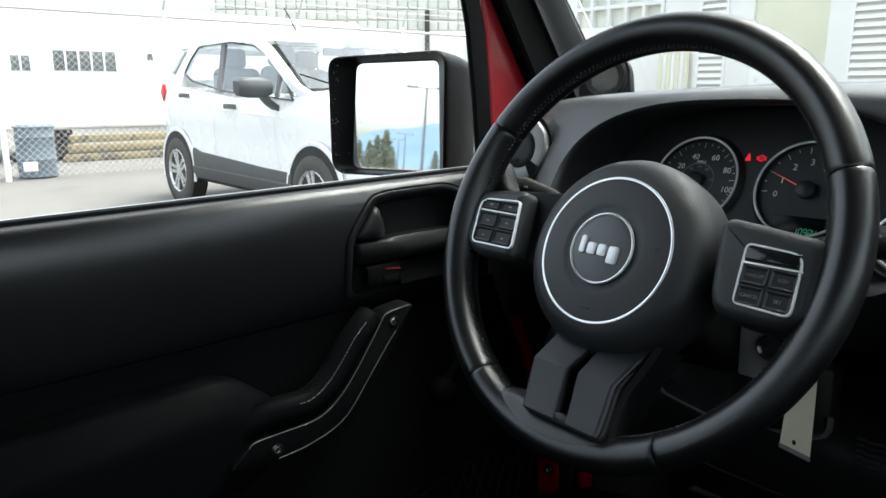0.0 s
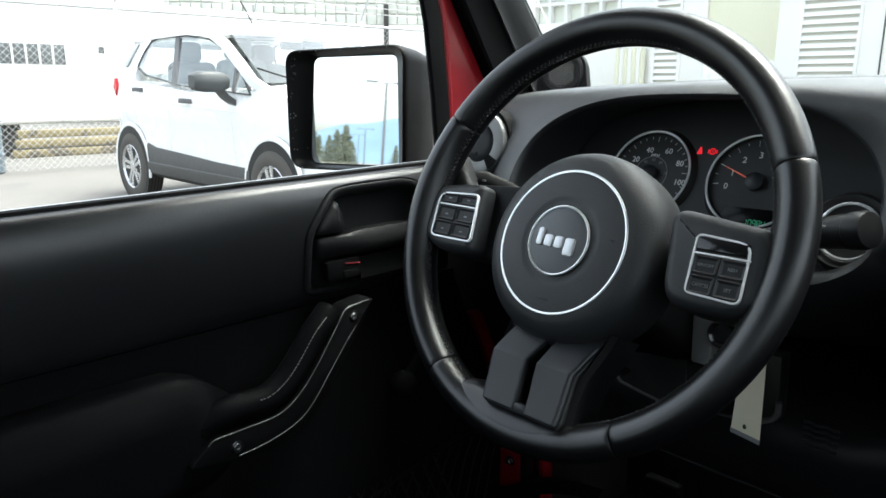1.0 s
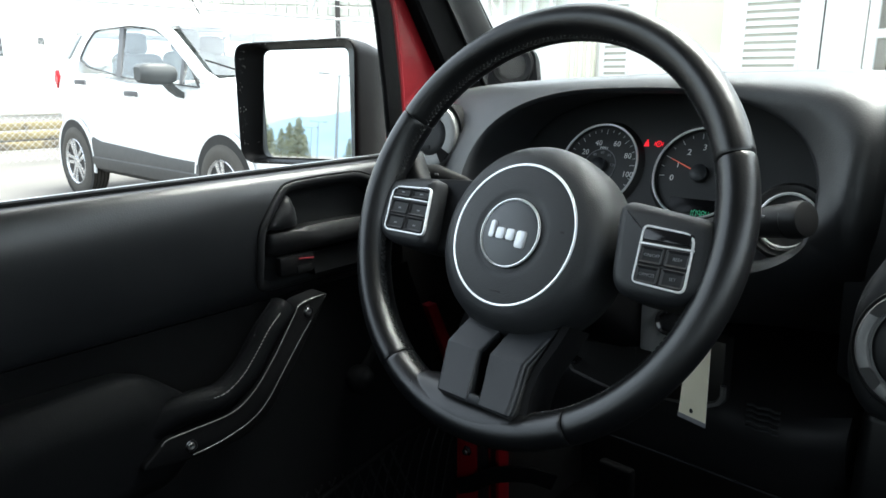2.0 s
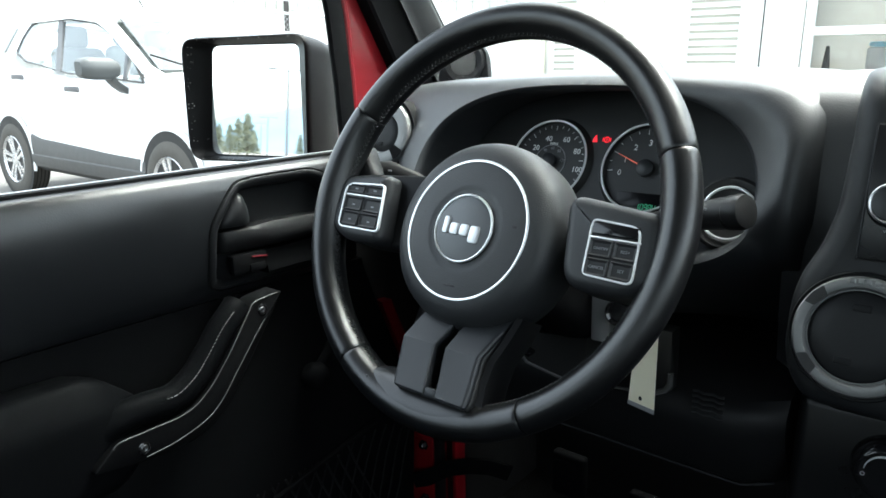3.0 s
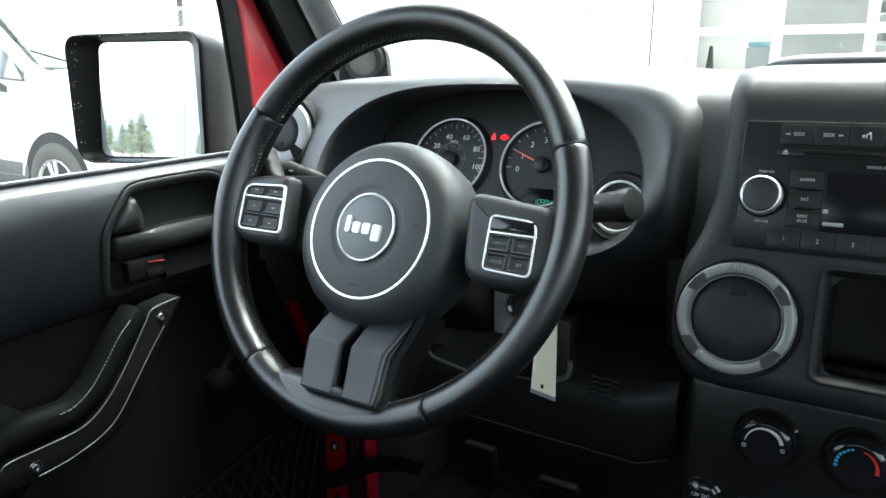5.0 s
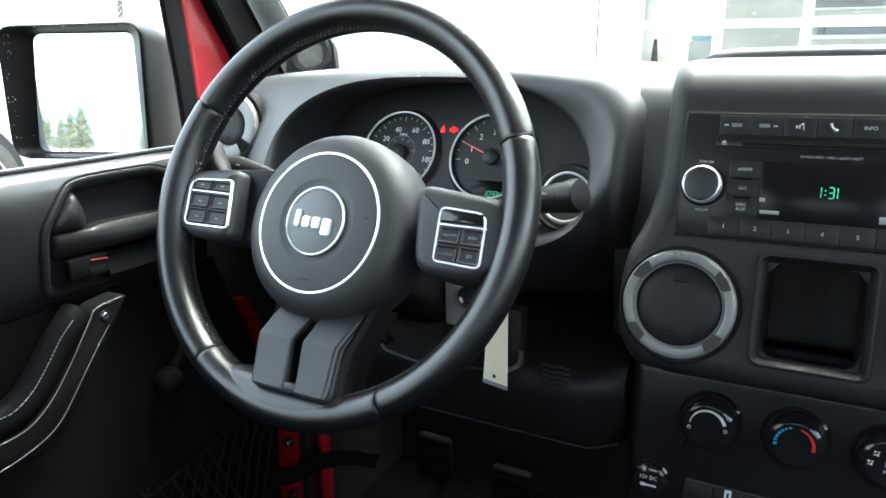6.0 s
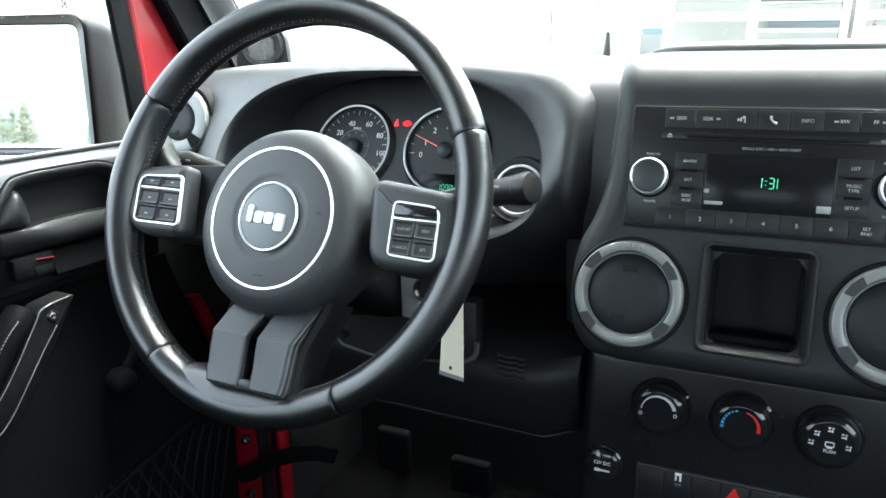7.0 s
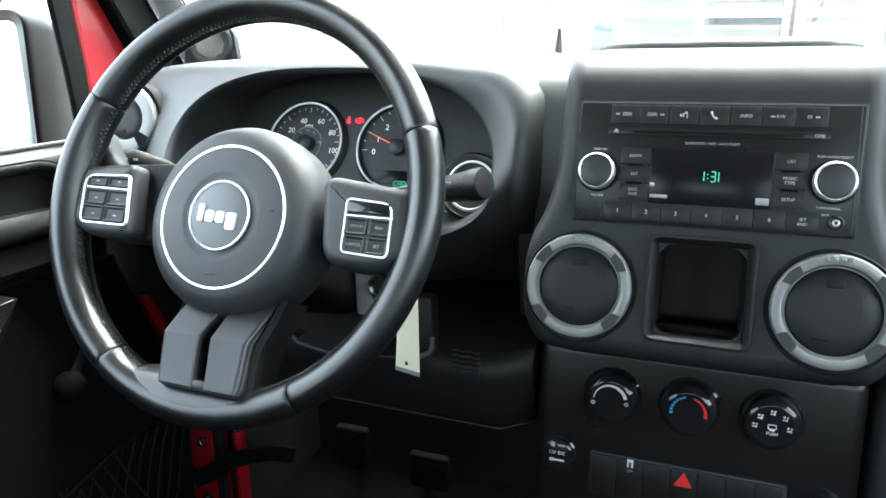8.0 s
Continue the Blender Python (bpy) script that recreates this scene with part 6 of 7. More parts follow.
CARGLASS = mat("tinted_car_glass", (0.32, 0.34, 0.34), 0.05, big=1.2, bump=0, rvary=0.02, vary=0.45, spec=0.35)
CAR_PANE = glass("faintly_tinted_car_glass", (0.90, 0.945, 0.935))
LOUVRE_BACK = mat("dusty_cream_louvre_back", (0.56, 0.54, 0.47), 0.7, big=1.5, grain=40, bump=0.2, vary=0.1)
SHOP_GREY = mat("pale_grey_shop_enamel", (0.42, 0.42, 0.41), 0.5, big=2, bump=0.1, grain=60, vary=0.12)
HANDLE_GREY = mat("mid_grey_handle_plastic", (0.11, 0.11, 0.112), 0.5, bump=0.1, grain=300)
SEAT = mat("grey_seat_cloth", (0.12, 0.13, 0.128), 0.9, big=4, grain=200, bump=0.3)
SEAM = mat("grey_panel_gap", (0.48, 0.48, 0.48), 0.7, bump=0)
TYRE = mat("dusty_tyre_rubber", (0.075, 0.070, 0.062), 0.85, big=6, grain=200, bump=0.4, depth=0.002)
ALLOY = mat("bright_alloy", (0.62, 0.62, 0.63), 0.28, 0.85, bump=0)
LAMP_LENS = mat("red_lamp_lens", (0.55, 0.02, 0.03), 0.15, bump=0)
BARK = mat("conifer_bark", (0.10, 0.07, 0.05), 0.9, big=3, grain=30, bump=0.5)
NEEDLES = mat("dark_conifer_foliage", (0.115, 0.125, 0.082), 0.8, big=0.8, bump=0, vary=0.45)
# Blue base carries the haze of distance over the woods.
HILL = mat("distant_wooded_hill", (0.10, 0.16, 0.22), 1.0, big=0.004, grain=0.02, bump=0.2, vary=0.2)


def ground():
    bm = bmesh.new()
    xs = [-4000, -1200, -400, -150, -60, -25, -12, -6, 0, 6, 12, 25, 60, 150, 400, 1200, 4000]
    vs = [[bm.verts.new((x, y, 0)) for x in xs] for y in xs]
    for a, b in zip(vs, vs[1:]):
        for k in range(len(xs) - 1):
            bm.faces.new((a[k], a[k + 1], b[k + 1], b[k]))
    solo("ground", bm, ASPHALT, "pale worn asphalt of a car lot", "ground", I4(), kind="structure")


ground()


def wheel(parent, x, y, side, R=0.326):
    """A road wheel; side is -1 for the car's right."""
    c = Matrix.Translation((x, y, R)) @ pose(0, 0, 0, 90 * side * -1, 0, 0)
    bm = bmesh.new()
    lathe(bm, [(0.212, -0.19), (R - 0.04, -0.195), (R - 0.010, -0.18), (R, -0.15), (R, -0.045), (R - 0.010, -0.015), (R - 0.04, 0.0), (0.225, 0.002), (0.212, -0.006), (0.205, -0.03)], 56)
    w = part("wheel", bm, TYRE, parent, "alloy wheel with a dusty tyre", c)
    bm = bmesh.new()
    for k in range(5):
        tube_ring(bm, R + 0.0005, 0.003, 48, 4, Matrix.Translation((0, 0, -0.035 - 0.031 * k)))
    part("tread", bm, RUBBER, w)
    bm = bmesh.new()
    lathe(bm, [(0.213, -0.004), (0.208, 0.002), (0.198, -0.006), (0.190, -0.03), (0.185, -0.10)], 48)
    part("rim", bm, ALLOY, w)
    # dark disc added for the shade behind the spokes
    bm = bmesh.new()
    lathe(bm, [(0.19, -0.085), (0, -0.085)], 32)
    part("brake_shadow_plate", bm, DARK, w)
    for k in range(5):
        a = 72 * k + 30
        bm = bmesh.new()
        for s in (-1, 1):
            loft(bm, [[(0.040, s * 0.018 - 0.018, -0.035), (0.040, s * 0.018 + 0.018, -0.035), (0.040, s * 0.018 + 0.014, -0.014), (0.040, s * 0.018 - 0.014, -0.014)],
                      [(0.198, s * 0.036 - 0.024, -0.03), (0.198, s * 0.036 + 0.024, -0.03), (0.198, s * 0.036 + 0.019, -0.006), (0.198, s * 0.036 - 0.019, -0.006)]])
        part("spoke", bm, ALLOY, w, "", pose(0, 0, 0, 0, 0, a))
    bm = bmesh.new()
    lathe(bm, [(0.055, -0.04), (0.052, -0.012), (0.03, -0.008), (0, -0.008)], 24)
    part("hub_cap", bm, ALLOY, w)


def hw(z):
    """Half width of the cabin glass at height z."""
    return 0.860 - 0.42 * (z - 1.04)


def suv(m, paint, label):
    """A compact SUV, nose to +x: body, pillars and roof with see-through glass and seats inside."""
    root = thing("parked_suv", label, "car", m)
    st = [(2.06, 0.50, 0.46, 0.74, 0.50), (2.00, 0.74, 0.36, 0.90, 0.60), (1.80, 0.845, 0.30, 0.985, 0.70), (1.26, 0.882, 0.30, 1.052, 0.74), (1.05, 0.884, 0.30, 1.080, 0.76), (0.85, 0.885, 0.30, 1.072, 0.78), (0.0, 0.885, 0.30, 1.060, 0.80), (-0.80, 0.885, 0.32, 1.100, 0.80), (-1.26, 0.876, 0.34, 1.120, 0.80), (-1.60, 0.845, 0.37, 1.13, 0.77), (-1.82, 0.785, 0.40, 1.11, 0.72), (-1.95, 0.68, 0.48, 1.04, 0.60)]
    rings = []
    for x, w, z0, z1, wt in st:
        half = [(w * 0.90, z0), (w * 0.985, z0 + 0.06), (w * 0.998, z0 + 0.20), (w * 0.985, z0 + 0.40 * (z1 - z0)), (w * 0.990, z0 + 0.62 * (z1 - z0)), (w, z0 + 0.78 * (z1 - z0)), (w * 0.985, z1 - 0.085), (w * 0.960, z1 - 0.02), (wt, z1 + 0.010), (wt * 0.5, z1 + (0.045 if x > 0.9 else 0.0))]
        rings.append([(x, -y, z) for y, z in half] + [(x, y, z) for y, z in reversed(half)])
    bm = bmesh.new()
    loft(bm, rings)
    part("body", bm, paint, root, sharp=40)
    # roof: a shallow rounded cap over the pillars
    rings = []
    for z, xa, xb, w, rr in ((1.505, -1.80, 0.19, hw(1.505), 0.26), (1.545, -1.77, 0.13, hw(1.545), 0.26), (1.585, -1.70, 0.02, hw(1.575) - 0.02, 0.26), (1.615, -1.60, -0.12, 0.55, 0.24), (1.635, -1.40, -0.35, 0.45, 0.2)):
        rings.append([(x, y, z) for x, y in round_poly([(xa, -w), (xb, -w), (xb + 0.12, 0), (xb, w), (xa, w)], [rr * 0.6, rr * 0.4, 0.5, rr * 0.4, rr * 0.6], 5)])
    bm = bmesh.new()
    loft(bm, rings)
    part("roof", bm, paint, root, "", sharp=40)
    # rear body above the belt line: curved corner panels, tailgate with its own glass
    def rear_x(z):
        return -1.93 + 0.14 * (max(0, z - 1.12) / 0.41) ** 1.6

    def rear_row(z, pts):
        """Plan points (from -1 at the back to 0 at the door, share of the half width) at height z."""
        w = hw(z) if z > 1.1 else 0.82
        xf = -1.268 + (0.27 * max(0, z - 1.27) if z < 1.40 else 0.035 + 0.8 * (z - 1.40))
        xa = rear_x(z)
        return [(xf + (xa - xf) * -f, w * v, z) for f, v in pts]

    for s in (-1, 1):
        bm = bmesh.new()
        shape = [(0, 1.0), (-0.35, 0.985), (-0.65, 0.95), (-0.84, 0.90), (-0.95, 0.83), (-1.0, 0.74), (-0.96, 0.72), (-0.86, 0.80), (-0.62, 0.88), (-0.3, 0.92), (0, 0.93)]
        loft(bm, [[(x, s * y, z) for x, y, z in rear_row(z, shape)] for z in (1.07, 1.18, 1.27, 1.34, 1.40, 1.46, 1.53)])
        part("rear_quarter", bm, paint, root, "", sharp=40)
    bm = bmesh.new()
    for za, zb in ((1.07, 1.21), (1.47, 1.545)):
        loft(bm, [rear_row(z, [(-1.0, -0.745), (-1.03, 0.0), (-1.0, 0.745), (-0.95, 0.745), (-0.98, 0.0), (-0.95, -0.745)]) for z in (za, (za + zb) / 2, zb)])
    gate = part("tailgate", bm, paint, root, "", sharp=40)
    bm = bmesh.new()
    loft(bm, [rear_row(z, [(-0.995, -0.745), (-1.02, 0.0), (-0.995, 0.745), (-0.988, 0.745), (-1.012, 0.0), (-0.988, -0.745)]) for z in (1.212, 1.34, 1.468)])
    part("rear_glass", bm, CAR_PANE, gate, "clear tailgate glass").visible_shadow = False
    # interior: dark floor line, seats with headrests, steering wheel
    bm = bmesh.new()
    rbox(bm, (2.3, 1.46, 0.04), (-0.10, 0, 1.055), 0.01)
    part("cabin_lining", bm, SEAT, root, "grey cabin lining")
    for x, y in ((0.05, -0.38), (0.05, 0.38), (-0.85, -0.40), (-0.85, 0.40)):
        bm = bmesh.new()
        rbox(bm, (0.16, 0.46, 0.36), (x - 0.04, y, 1.13), 0.07, pose(0, 0, 0), 3)
        rbox(bm, (0.11, 0.25, 0.19), (x - 0.10, y, 1.40), 0.05, None, 3)
        rbox(bm, (0.02, 0.10, 0.14), (x - 0.09, y, 1.31), 0.006, None, 1)
        part("seat", bm, SEAT, root, "grey cloth seat with a headrest")
    bm = bmesh.new()
    tube_ring(bm, 0.18, 0.016, 28, 8, Matrix.Translation((0.52, 0.36, 1.05)) @ pose(0, 0, 0, 0, -65, 0))
    part("steering_wheel", bm, RUBBER, root)
    for s in (-1, 1):
        # black-framed glass band with body-coloured front pillar
        bm = bmesh.new()
        sweep(bm, [(1.16, s * 0.800, 1.035), (0.96, s * (hw(1.115) + 0.006), 1.125), (0.75, s * (hw(1.22) + 0.012), 1.235), (0.36, s * (hw(1.41) + 0.012), 1.415), (0.06, s * (hw(1.50) + 0.006), 1.515), (-0.40, s * (hw(1.545) + 0.002), 1.553), (-1.15, s * (hw(1.53) + 0.002), 1.540)], [(-0.030, -0.030), (0.030, -0.030), (0.038, 0.0), (0.030, 0.030), (-0.030, 0.030)], up=(0, s, 0))
        part("pillar", bm, paint, root)
        band = [(0.98, 1.025), (0.56, 1.050), (-0.20, 1.086), (-1.02, 1.180), (-1.272, 1.258), (-1.232, 1.390), (-1.145, 1.497), (-1.00, 1.520), (-0.42, 1.522), (0.035, 1.474), (0.335, 1.392), (0.71, 1.215)]
        band = round_poly(band, 0.03, 3)
        bm = bmesh.new()
        rim = inset(band, 0.009)
        loft(bm, [[(x, s * (hw(z) - 0.02), z) for x, z in band], [(x, s * (hw(z) + 0.006), z) for x, z in band], [(x, s * (hw(z) + 0.006), z) for x, z in rim], [(x, s * (hw(z) - 0.02), z) for x, z in rim]], True, False, False)
        part("window_surround", bm, CLADDING, root, "dark surround of the side windows")
        for x0, x1, z0 in ((-0.36, -0.58, 1.10), (0.70, 0.62, 1.05)):
            top = 1.515 if x0 < 0 else 1.26
            bm = bmesh.new()
            loft(bm, [[(x + dx, s * (hw(z) + o), z) for dx, o in ((-0.040, -0.02), (0.040, -0.02), (0.040, 0.007), (-0.040, 0.007))] if x0 < 0 else [(x + dx, s * (hw(z) + o), z) for dx, o in ((-0.020, -0.02), (0.020, -0.02), (0.020, 0.007), (-0.020, 0.007))] for x, z in ((x0, z0), ((x0 + x1) / 2, (z0 + top) / 2), (x1, top))])
            part("window_post", bm, HANDLE_GREY, root, "grey post between the side windows")
        for nm, poly in (("front_window", [(0.66, 1.055), (-0.31, 1.098), (-0.50, 1.510), (-0.20, 1.500), (0.035, 1.460), (0.330, 1.376), (0.60, 1.262)]), ("rear_window", [(-0.40, 1.115), (-1.02, 1.190), (-1.26, 1.265), (-1.225, 1.388), (-1.140, 1.485), (-1.00, 1.508), (-0.64, 1.512), (-0.60, 1.50)]), ("sail_window", [(0.72, 1.058), (0.95, 1.035), (0.72, 1.190)])):
            out = round_poly(poly, 0.03 if "sail" not in nm else 0.01, 3)
            bm = bmesh.new()
            loft(bm, [[(x, s * (hw(z) - 0.006), z) for x, z in out], [(x, s * (hw(z) - 0.001), z) for x, z in out]])
            part(nm, bm, CAR_PANE, root, "pale side glass").visible_shadow = False
        out = round_poly([(-1.40, 1.480), (-1.52, 1.275), (-1.60, 1.262), (-1.49, 1.43)], 0.01, 3)
        bm = bmesh.new()
        loft(bm, [[(x, s * (hw(z) - 0.03), z) for x, z in out], [(x, s * (hw(z) + 0.004), z) for x, z in out]])
        part("quarter_window", bm, CARGLASS, root, "small reflecting quarter window")
        # sill cladding, arches, seams
        bm = bmesh.new()
        loft(bm, [[(x, s * y, z) for y, z in ((0.80, 0.25), (0.885, 0.30), (0.903, 0.36), (0.903, 0.395), (0.893, 0.405), (0.893, t - 0.02), (0.880, t), (0.80, t))] for x, t in ((-0.90, 0.575), (-0.72, 0.545), (-0.3, 0.530), (0.5, 0.500), (0.93, 0.490))])
        part("sill_cladding", bm, CLADDING, root, "dark grey plastic sill")
        for ax in (-1.28, 1.25):
            bm = bmesh.new()
            lathe(bm, [(0.368, 0.0015), (0.388, 0.006), (0.400, 0.003), (0.404, -0.012)], 44, Matrix.Translation((ax, s * 0.8895, 0.345)) @ pose(0, 0, 0, -90 * s, 0, 0), -14 if s < 0 else 166, 194 if s < 0 else 374)
            part("arch_trim", bm, paint, root)
            # flat dark disc on the uncut flank, painting the well's shade
            bm = bmesh.new()
            lathe(bm, [(0, 0.0005), (0.372, 0.0005)], 32, Matrix.Translation((ax, s * 0.8895, 0.345)) @ pose(0, 0, 0, -90 * s, 0, 0))
            part("wheel_well", bm, DARK, root)
        for x0, x1, z0, z1 in ((0.74, 0.66, 0.50, 1.07), (-0.40, -0.40, 0.53, 1.10), (-0.98, -1.36, 0.66, 1.12)):
            bm = bmesh.new()
            sweep(bm, [(x0, s * 0.8855, z0), (x0 + 0.6 * (x1 - x0), s * 0.8850, (z0 + z1) / 2 + 0.05), (x1, s * 0.866, z1 - 0.035)], circle(0.0012, 6), up=(1, 0, 0))
            part("door_seam", bm, SEAM, root)
        bm = bmesh.new()
        sweep(bm, [(0.85, s * 0.8835, 0.90), (-0.2, s * 0.886, 0.935), (-1.30, s * 0.874, 1.035)], circle(0.005, 6), up=(0, 0, 1))
        part("body_crease", bm, paint, root)
        for hx, hz in ((-0.055, 0.968), (-1.005, 1.052)):
            bm = bmesh.new()
            sweep(bm, [(hx - 0.10, s * 0.890, hz), (hx - 0.05, s * 0.915, hz + 0.004), (hx + 0.05, s * 0.915, hz + 0.004), (hx + 0.10, s * 0.890, hz)], [(-0.010, -0.020), (0.010, -0.020), (0.012, 0.0), (0.008, 0.020), (-0.010, 0.020)])
            part("door_handle", bm, HANDLE_GREY, root, "grey door handle")
        # door mirror on a slanting foot
        bm = bmesh.new()
        loft(bm, [[(x + dx, s * y, z + dz) for dx, dz in ((-0.065, -0.016), (0.055, -0.028), (0.065, 0.016), (-0.055, 0.028))] for x, y, z in ((0.715, 0.880, 0.975), (0.70, 0.93, 1.015), (0.69, 0.975, 1.07))])
        mir = part("door_mirror", bm, MIRROR_CAP, root, "dark grey door mirror")
        bm = bmesh.new()
        rings = []
        for k, f in ((-0.145, 0.55), (-0.125, 0.86), (-0.06, 1.0), (0.05, 1.0), (0.115, 0.88), (0.140, 0.60)):
            rings.append([(0.70 + 0.085 * f * px, s * (1.045 + k), 1.125 + (0.078 * f - 0.012 * (k < -0.1)) * pz) for px, pz in round_poly([(-1, -0.85), (0.75, -1), (1, 0.1), (0.7, 0.95), (-1, 1)], 0.35, 4)])
        loft(bm, rings)
        part("mirror_cap", bm, MIRROR_CAP, mir)
        bm = bmesh.new()
        loft(bm, [[(x + dx, s * y, 1.075 + dz) for dx, dz in ((-0.05, 0.0), (0.0, -0.085), (0.03, 0.0), (0.0, 0.085))] for x, y in ((-1.80, 0.76), (-1.77, 0.806))])
        part("tail_lamp", bm, LAMP_LENS, root, "red tail lamp")
        bm = bmesh.new()
        rbox(bm, (0.34, 0.12, 0.13), (1.80, s * 0.72, 0.86), 0.05, pose(0, 0, 0, 0, 0, 0))
        part("head_lamp", bm, CARGLASS, root, "clear head lamp")
        for ax in (-1.28, 1.25):
            wheel(root, ax, s * 0.906, s)
    # windscreen
    bm = bmesh.new()
    rows = []
    for z, x, w in ((1.115, 0.960, 0.74), (1.30, 0.610, 0.67), (1.515, 0.200, 0.585)):
        rows.append([(x + 0.10 * (1 - (y / w) ** 2), y, z) for y in [w * (k / 5 - 1) for k in range(11)]])
    rows = [r + [(x - 0.006, y, z - 0.005) for x, y, z in reversed(r)] for r in rows]
    loft(bm, [[(x + 0.010, y, z + 0.004) for x, y, z in r] for r in rows])
    ws = part("windscreen", bm, CAR_PANE, root, "pale reflecting windscreen")
    ws.visible_shadow = False
    bm = bmesh.new()
    rbox(bm, (0.40, 1.36, 0.05), (0.80, 0, 1.045), 0.02)
    part("dash_top", bm, SEAT, root)
    bm = bmesh.new()
    rbox(bm, (0.04, 0.22, 0.07), (0.20, 0, 1.43), 0.015)
    part("rear_view_mirror", bm, CLADDING, root)
    for y in (-0.35, 0.15):
        bm = bmesh.new()
        sweep(bm, [(1.09, y, 1.115), (1.00, y - 0.25, 1.165), (0.88, y - 0.40, 1.225)], circle(0.007, 6))
        part("wiper", bm, RUBBER, ws)
    bm = bmesh.new()
    sweep(bm, [(-0.1, -0.2, 1.63), (-0.2, -0.2, 1.75), (-0.28, -0.2, 1.83)], circle(0.006, 6))
    part("aerial", bm, RUBBER, root)
    for x, z, h in ((2.045, 0.60, 0.16), (1.99, 0.80, 0.10)):
        bm = bmesh.new()
        rbox(bm, (0.06, 0.95, h), (x, 0, z), 0.02)
        part("grille", bm, CLADDING, root)
    return root


head = radians(1.8)
SUV_M = Matrix.Translation((-5.496, 2.07, 0)) @ pose(0, 0, 0, 0, 0, math.degrees(head)) @ Matrix.Translation((0, 0.893, 0))
suv(SUV_M, CAR_WHITE, "white compact SUV with grey sills parked beyond the door")


def fence():
    root = thing("chain_link_fence", "galvanised chain-link fence with round posts and a top rail", "fence", Matrix.Translation((-9.75, 0, 0)))
    ys = [-5.0, -3.0, -1.0, 1.0, 3.03, 5.03, 7.0, 9.0, 11.0]
    for y in ys:
        bm = bmesh.new()
        lathe(bm, [(0.035, -0.05), (0.035, 2.08), (0.045, 2.085), (0.03, 2.13), (0, 2.14)], 14, Matrix.Translation((0, y, 0)))
        # white enamel puts the glare on the posts into their colour
        p = part("post", bm, WHITE_METAL, root)
        bm = bmesh.new()
        sweep(bm, [(0, y, 2.11), (0.10, y, 2.28), (0.22, y, 2.46)], circle(0.014, 6), up=(0, 1, 0))
        part("outrigger", bm, GALV, p)
    bm = bmesh.new()
    sweep(bm, [(0, ys[0], 2.06), (0, ys[-1], 2.06)], circle(0.022, 10))
    part("top_rail", bm, GALV, root)
    for k in range(3):
        bm = bmesh.new()
        sweep(bm, [(0.09 + 0.05 * k, ys[0] + (ys[-1] - ys[0]) * q / 30, 2.26 + 0.09 * k - 0.015 * (q % 4 == 2)) for q in range(31)], circle(0.005, 5))
        part("barbed_wire", bm, GALV, root)
    y0, y1, z0, z1 = ys[0], ys[-1], 0.04, 2.06
    verts, faces = [], []
    w = 0.0022
    pitch = 0.084
    h = z1 - z0
    k = int((y0 - h) / pitch)
    while k * pitch < y1 + h:
        for s in (-1, 1):
            a = k * pitch
            # a wire climbing one metre for each metre along, clipped to the fence
            pts = []
            for t in (0.0, h):
                pts.append((a + s * t, z0 + t))
            (ya, za), (yb, zb) = pts
            lo, hi = 0.0, 1.0
            for lim, sg in ((y0, 1), (y1, -1)):
                da, db = sg * (ya - lim), sg * (yb - lim)
                if da < 0 and db < 0:
                    lo, hi = 1.0, 0.0
                elif da < 0:
                    lo = max(lo, da / (da - db))
                elif db < 0:
                    hi = min(hi, da / (da - db))
            if hi - lo > 0.01:
                p = Vector((0.004 * s, ya + lo * (yb - ya), za + lo * (zb - za)))
                q = Vector((0.004 * s, ya + hi * (yb - ya), za + hi * (zb - za)))
                nrm = Vector((0, -(q - p).z, (q - p).y)).normalized() * w
                i = len(verts)
                for c in (p, q):
                    verts += [tuple(c + nrm), tuple(c + Vector((w, 0, 0))), tuple(c - nrm), tuple(c - Vector((w, 0, 0)))]
                for j in range(4):
                    faces.append((i + j, i + (j + 1) % 4, i + 4 + (j + 1) % 4, i + 4 + j))
        k += 1
    me = bpy.data.meshes.new("wire_mesh")
    me.from_pydata(verts, [], faces)
    me.materials.append(GALV)
    ob = new("wire_mesh", me)
    ob.parent = root
    tagged(ob, "diamond wire mesh", kind="stuff")


fence()


def barrel():
    root = thing("plastic_drum", "faded blue plastic drum standing behind the fence", "drum", Matrix.Translation((-10.05, 1.385, 0)))
    bm = bmesh.new()
    R = 0.225
    lathe(bm, [(0, 0), (R - 0.02, 0), (R, 0.02), (R, 0.22), (R + 0.012, 0.24), (R, 0.26), (R, 0.50), (R + 0.012, 0.52), (R, 0.54), (R - 0.005, 0.65), (R - 0.03, 0.67), (0, 0.66)], 36)
    part("drum", bm, DRUM, root)
    bm = bmesh.new()
    tube_ring(bm, R + 0.004, 0.012, 36, 8, Matrix.Translation((0, 0, 0.645)))
    part("lid_band", bm, DRUM, root)
    bm = bmesh.new()
    rbox(bm, (0.02, 0.16, 0.12), (R, -0.12, 0.16), 0.004)
    part("paper_label", bm, WHITE_PAINT, root)


barrel()


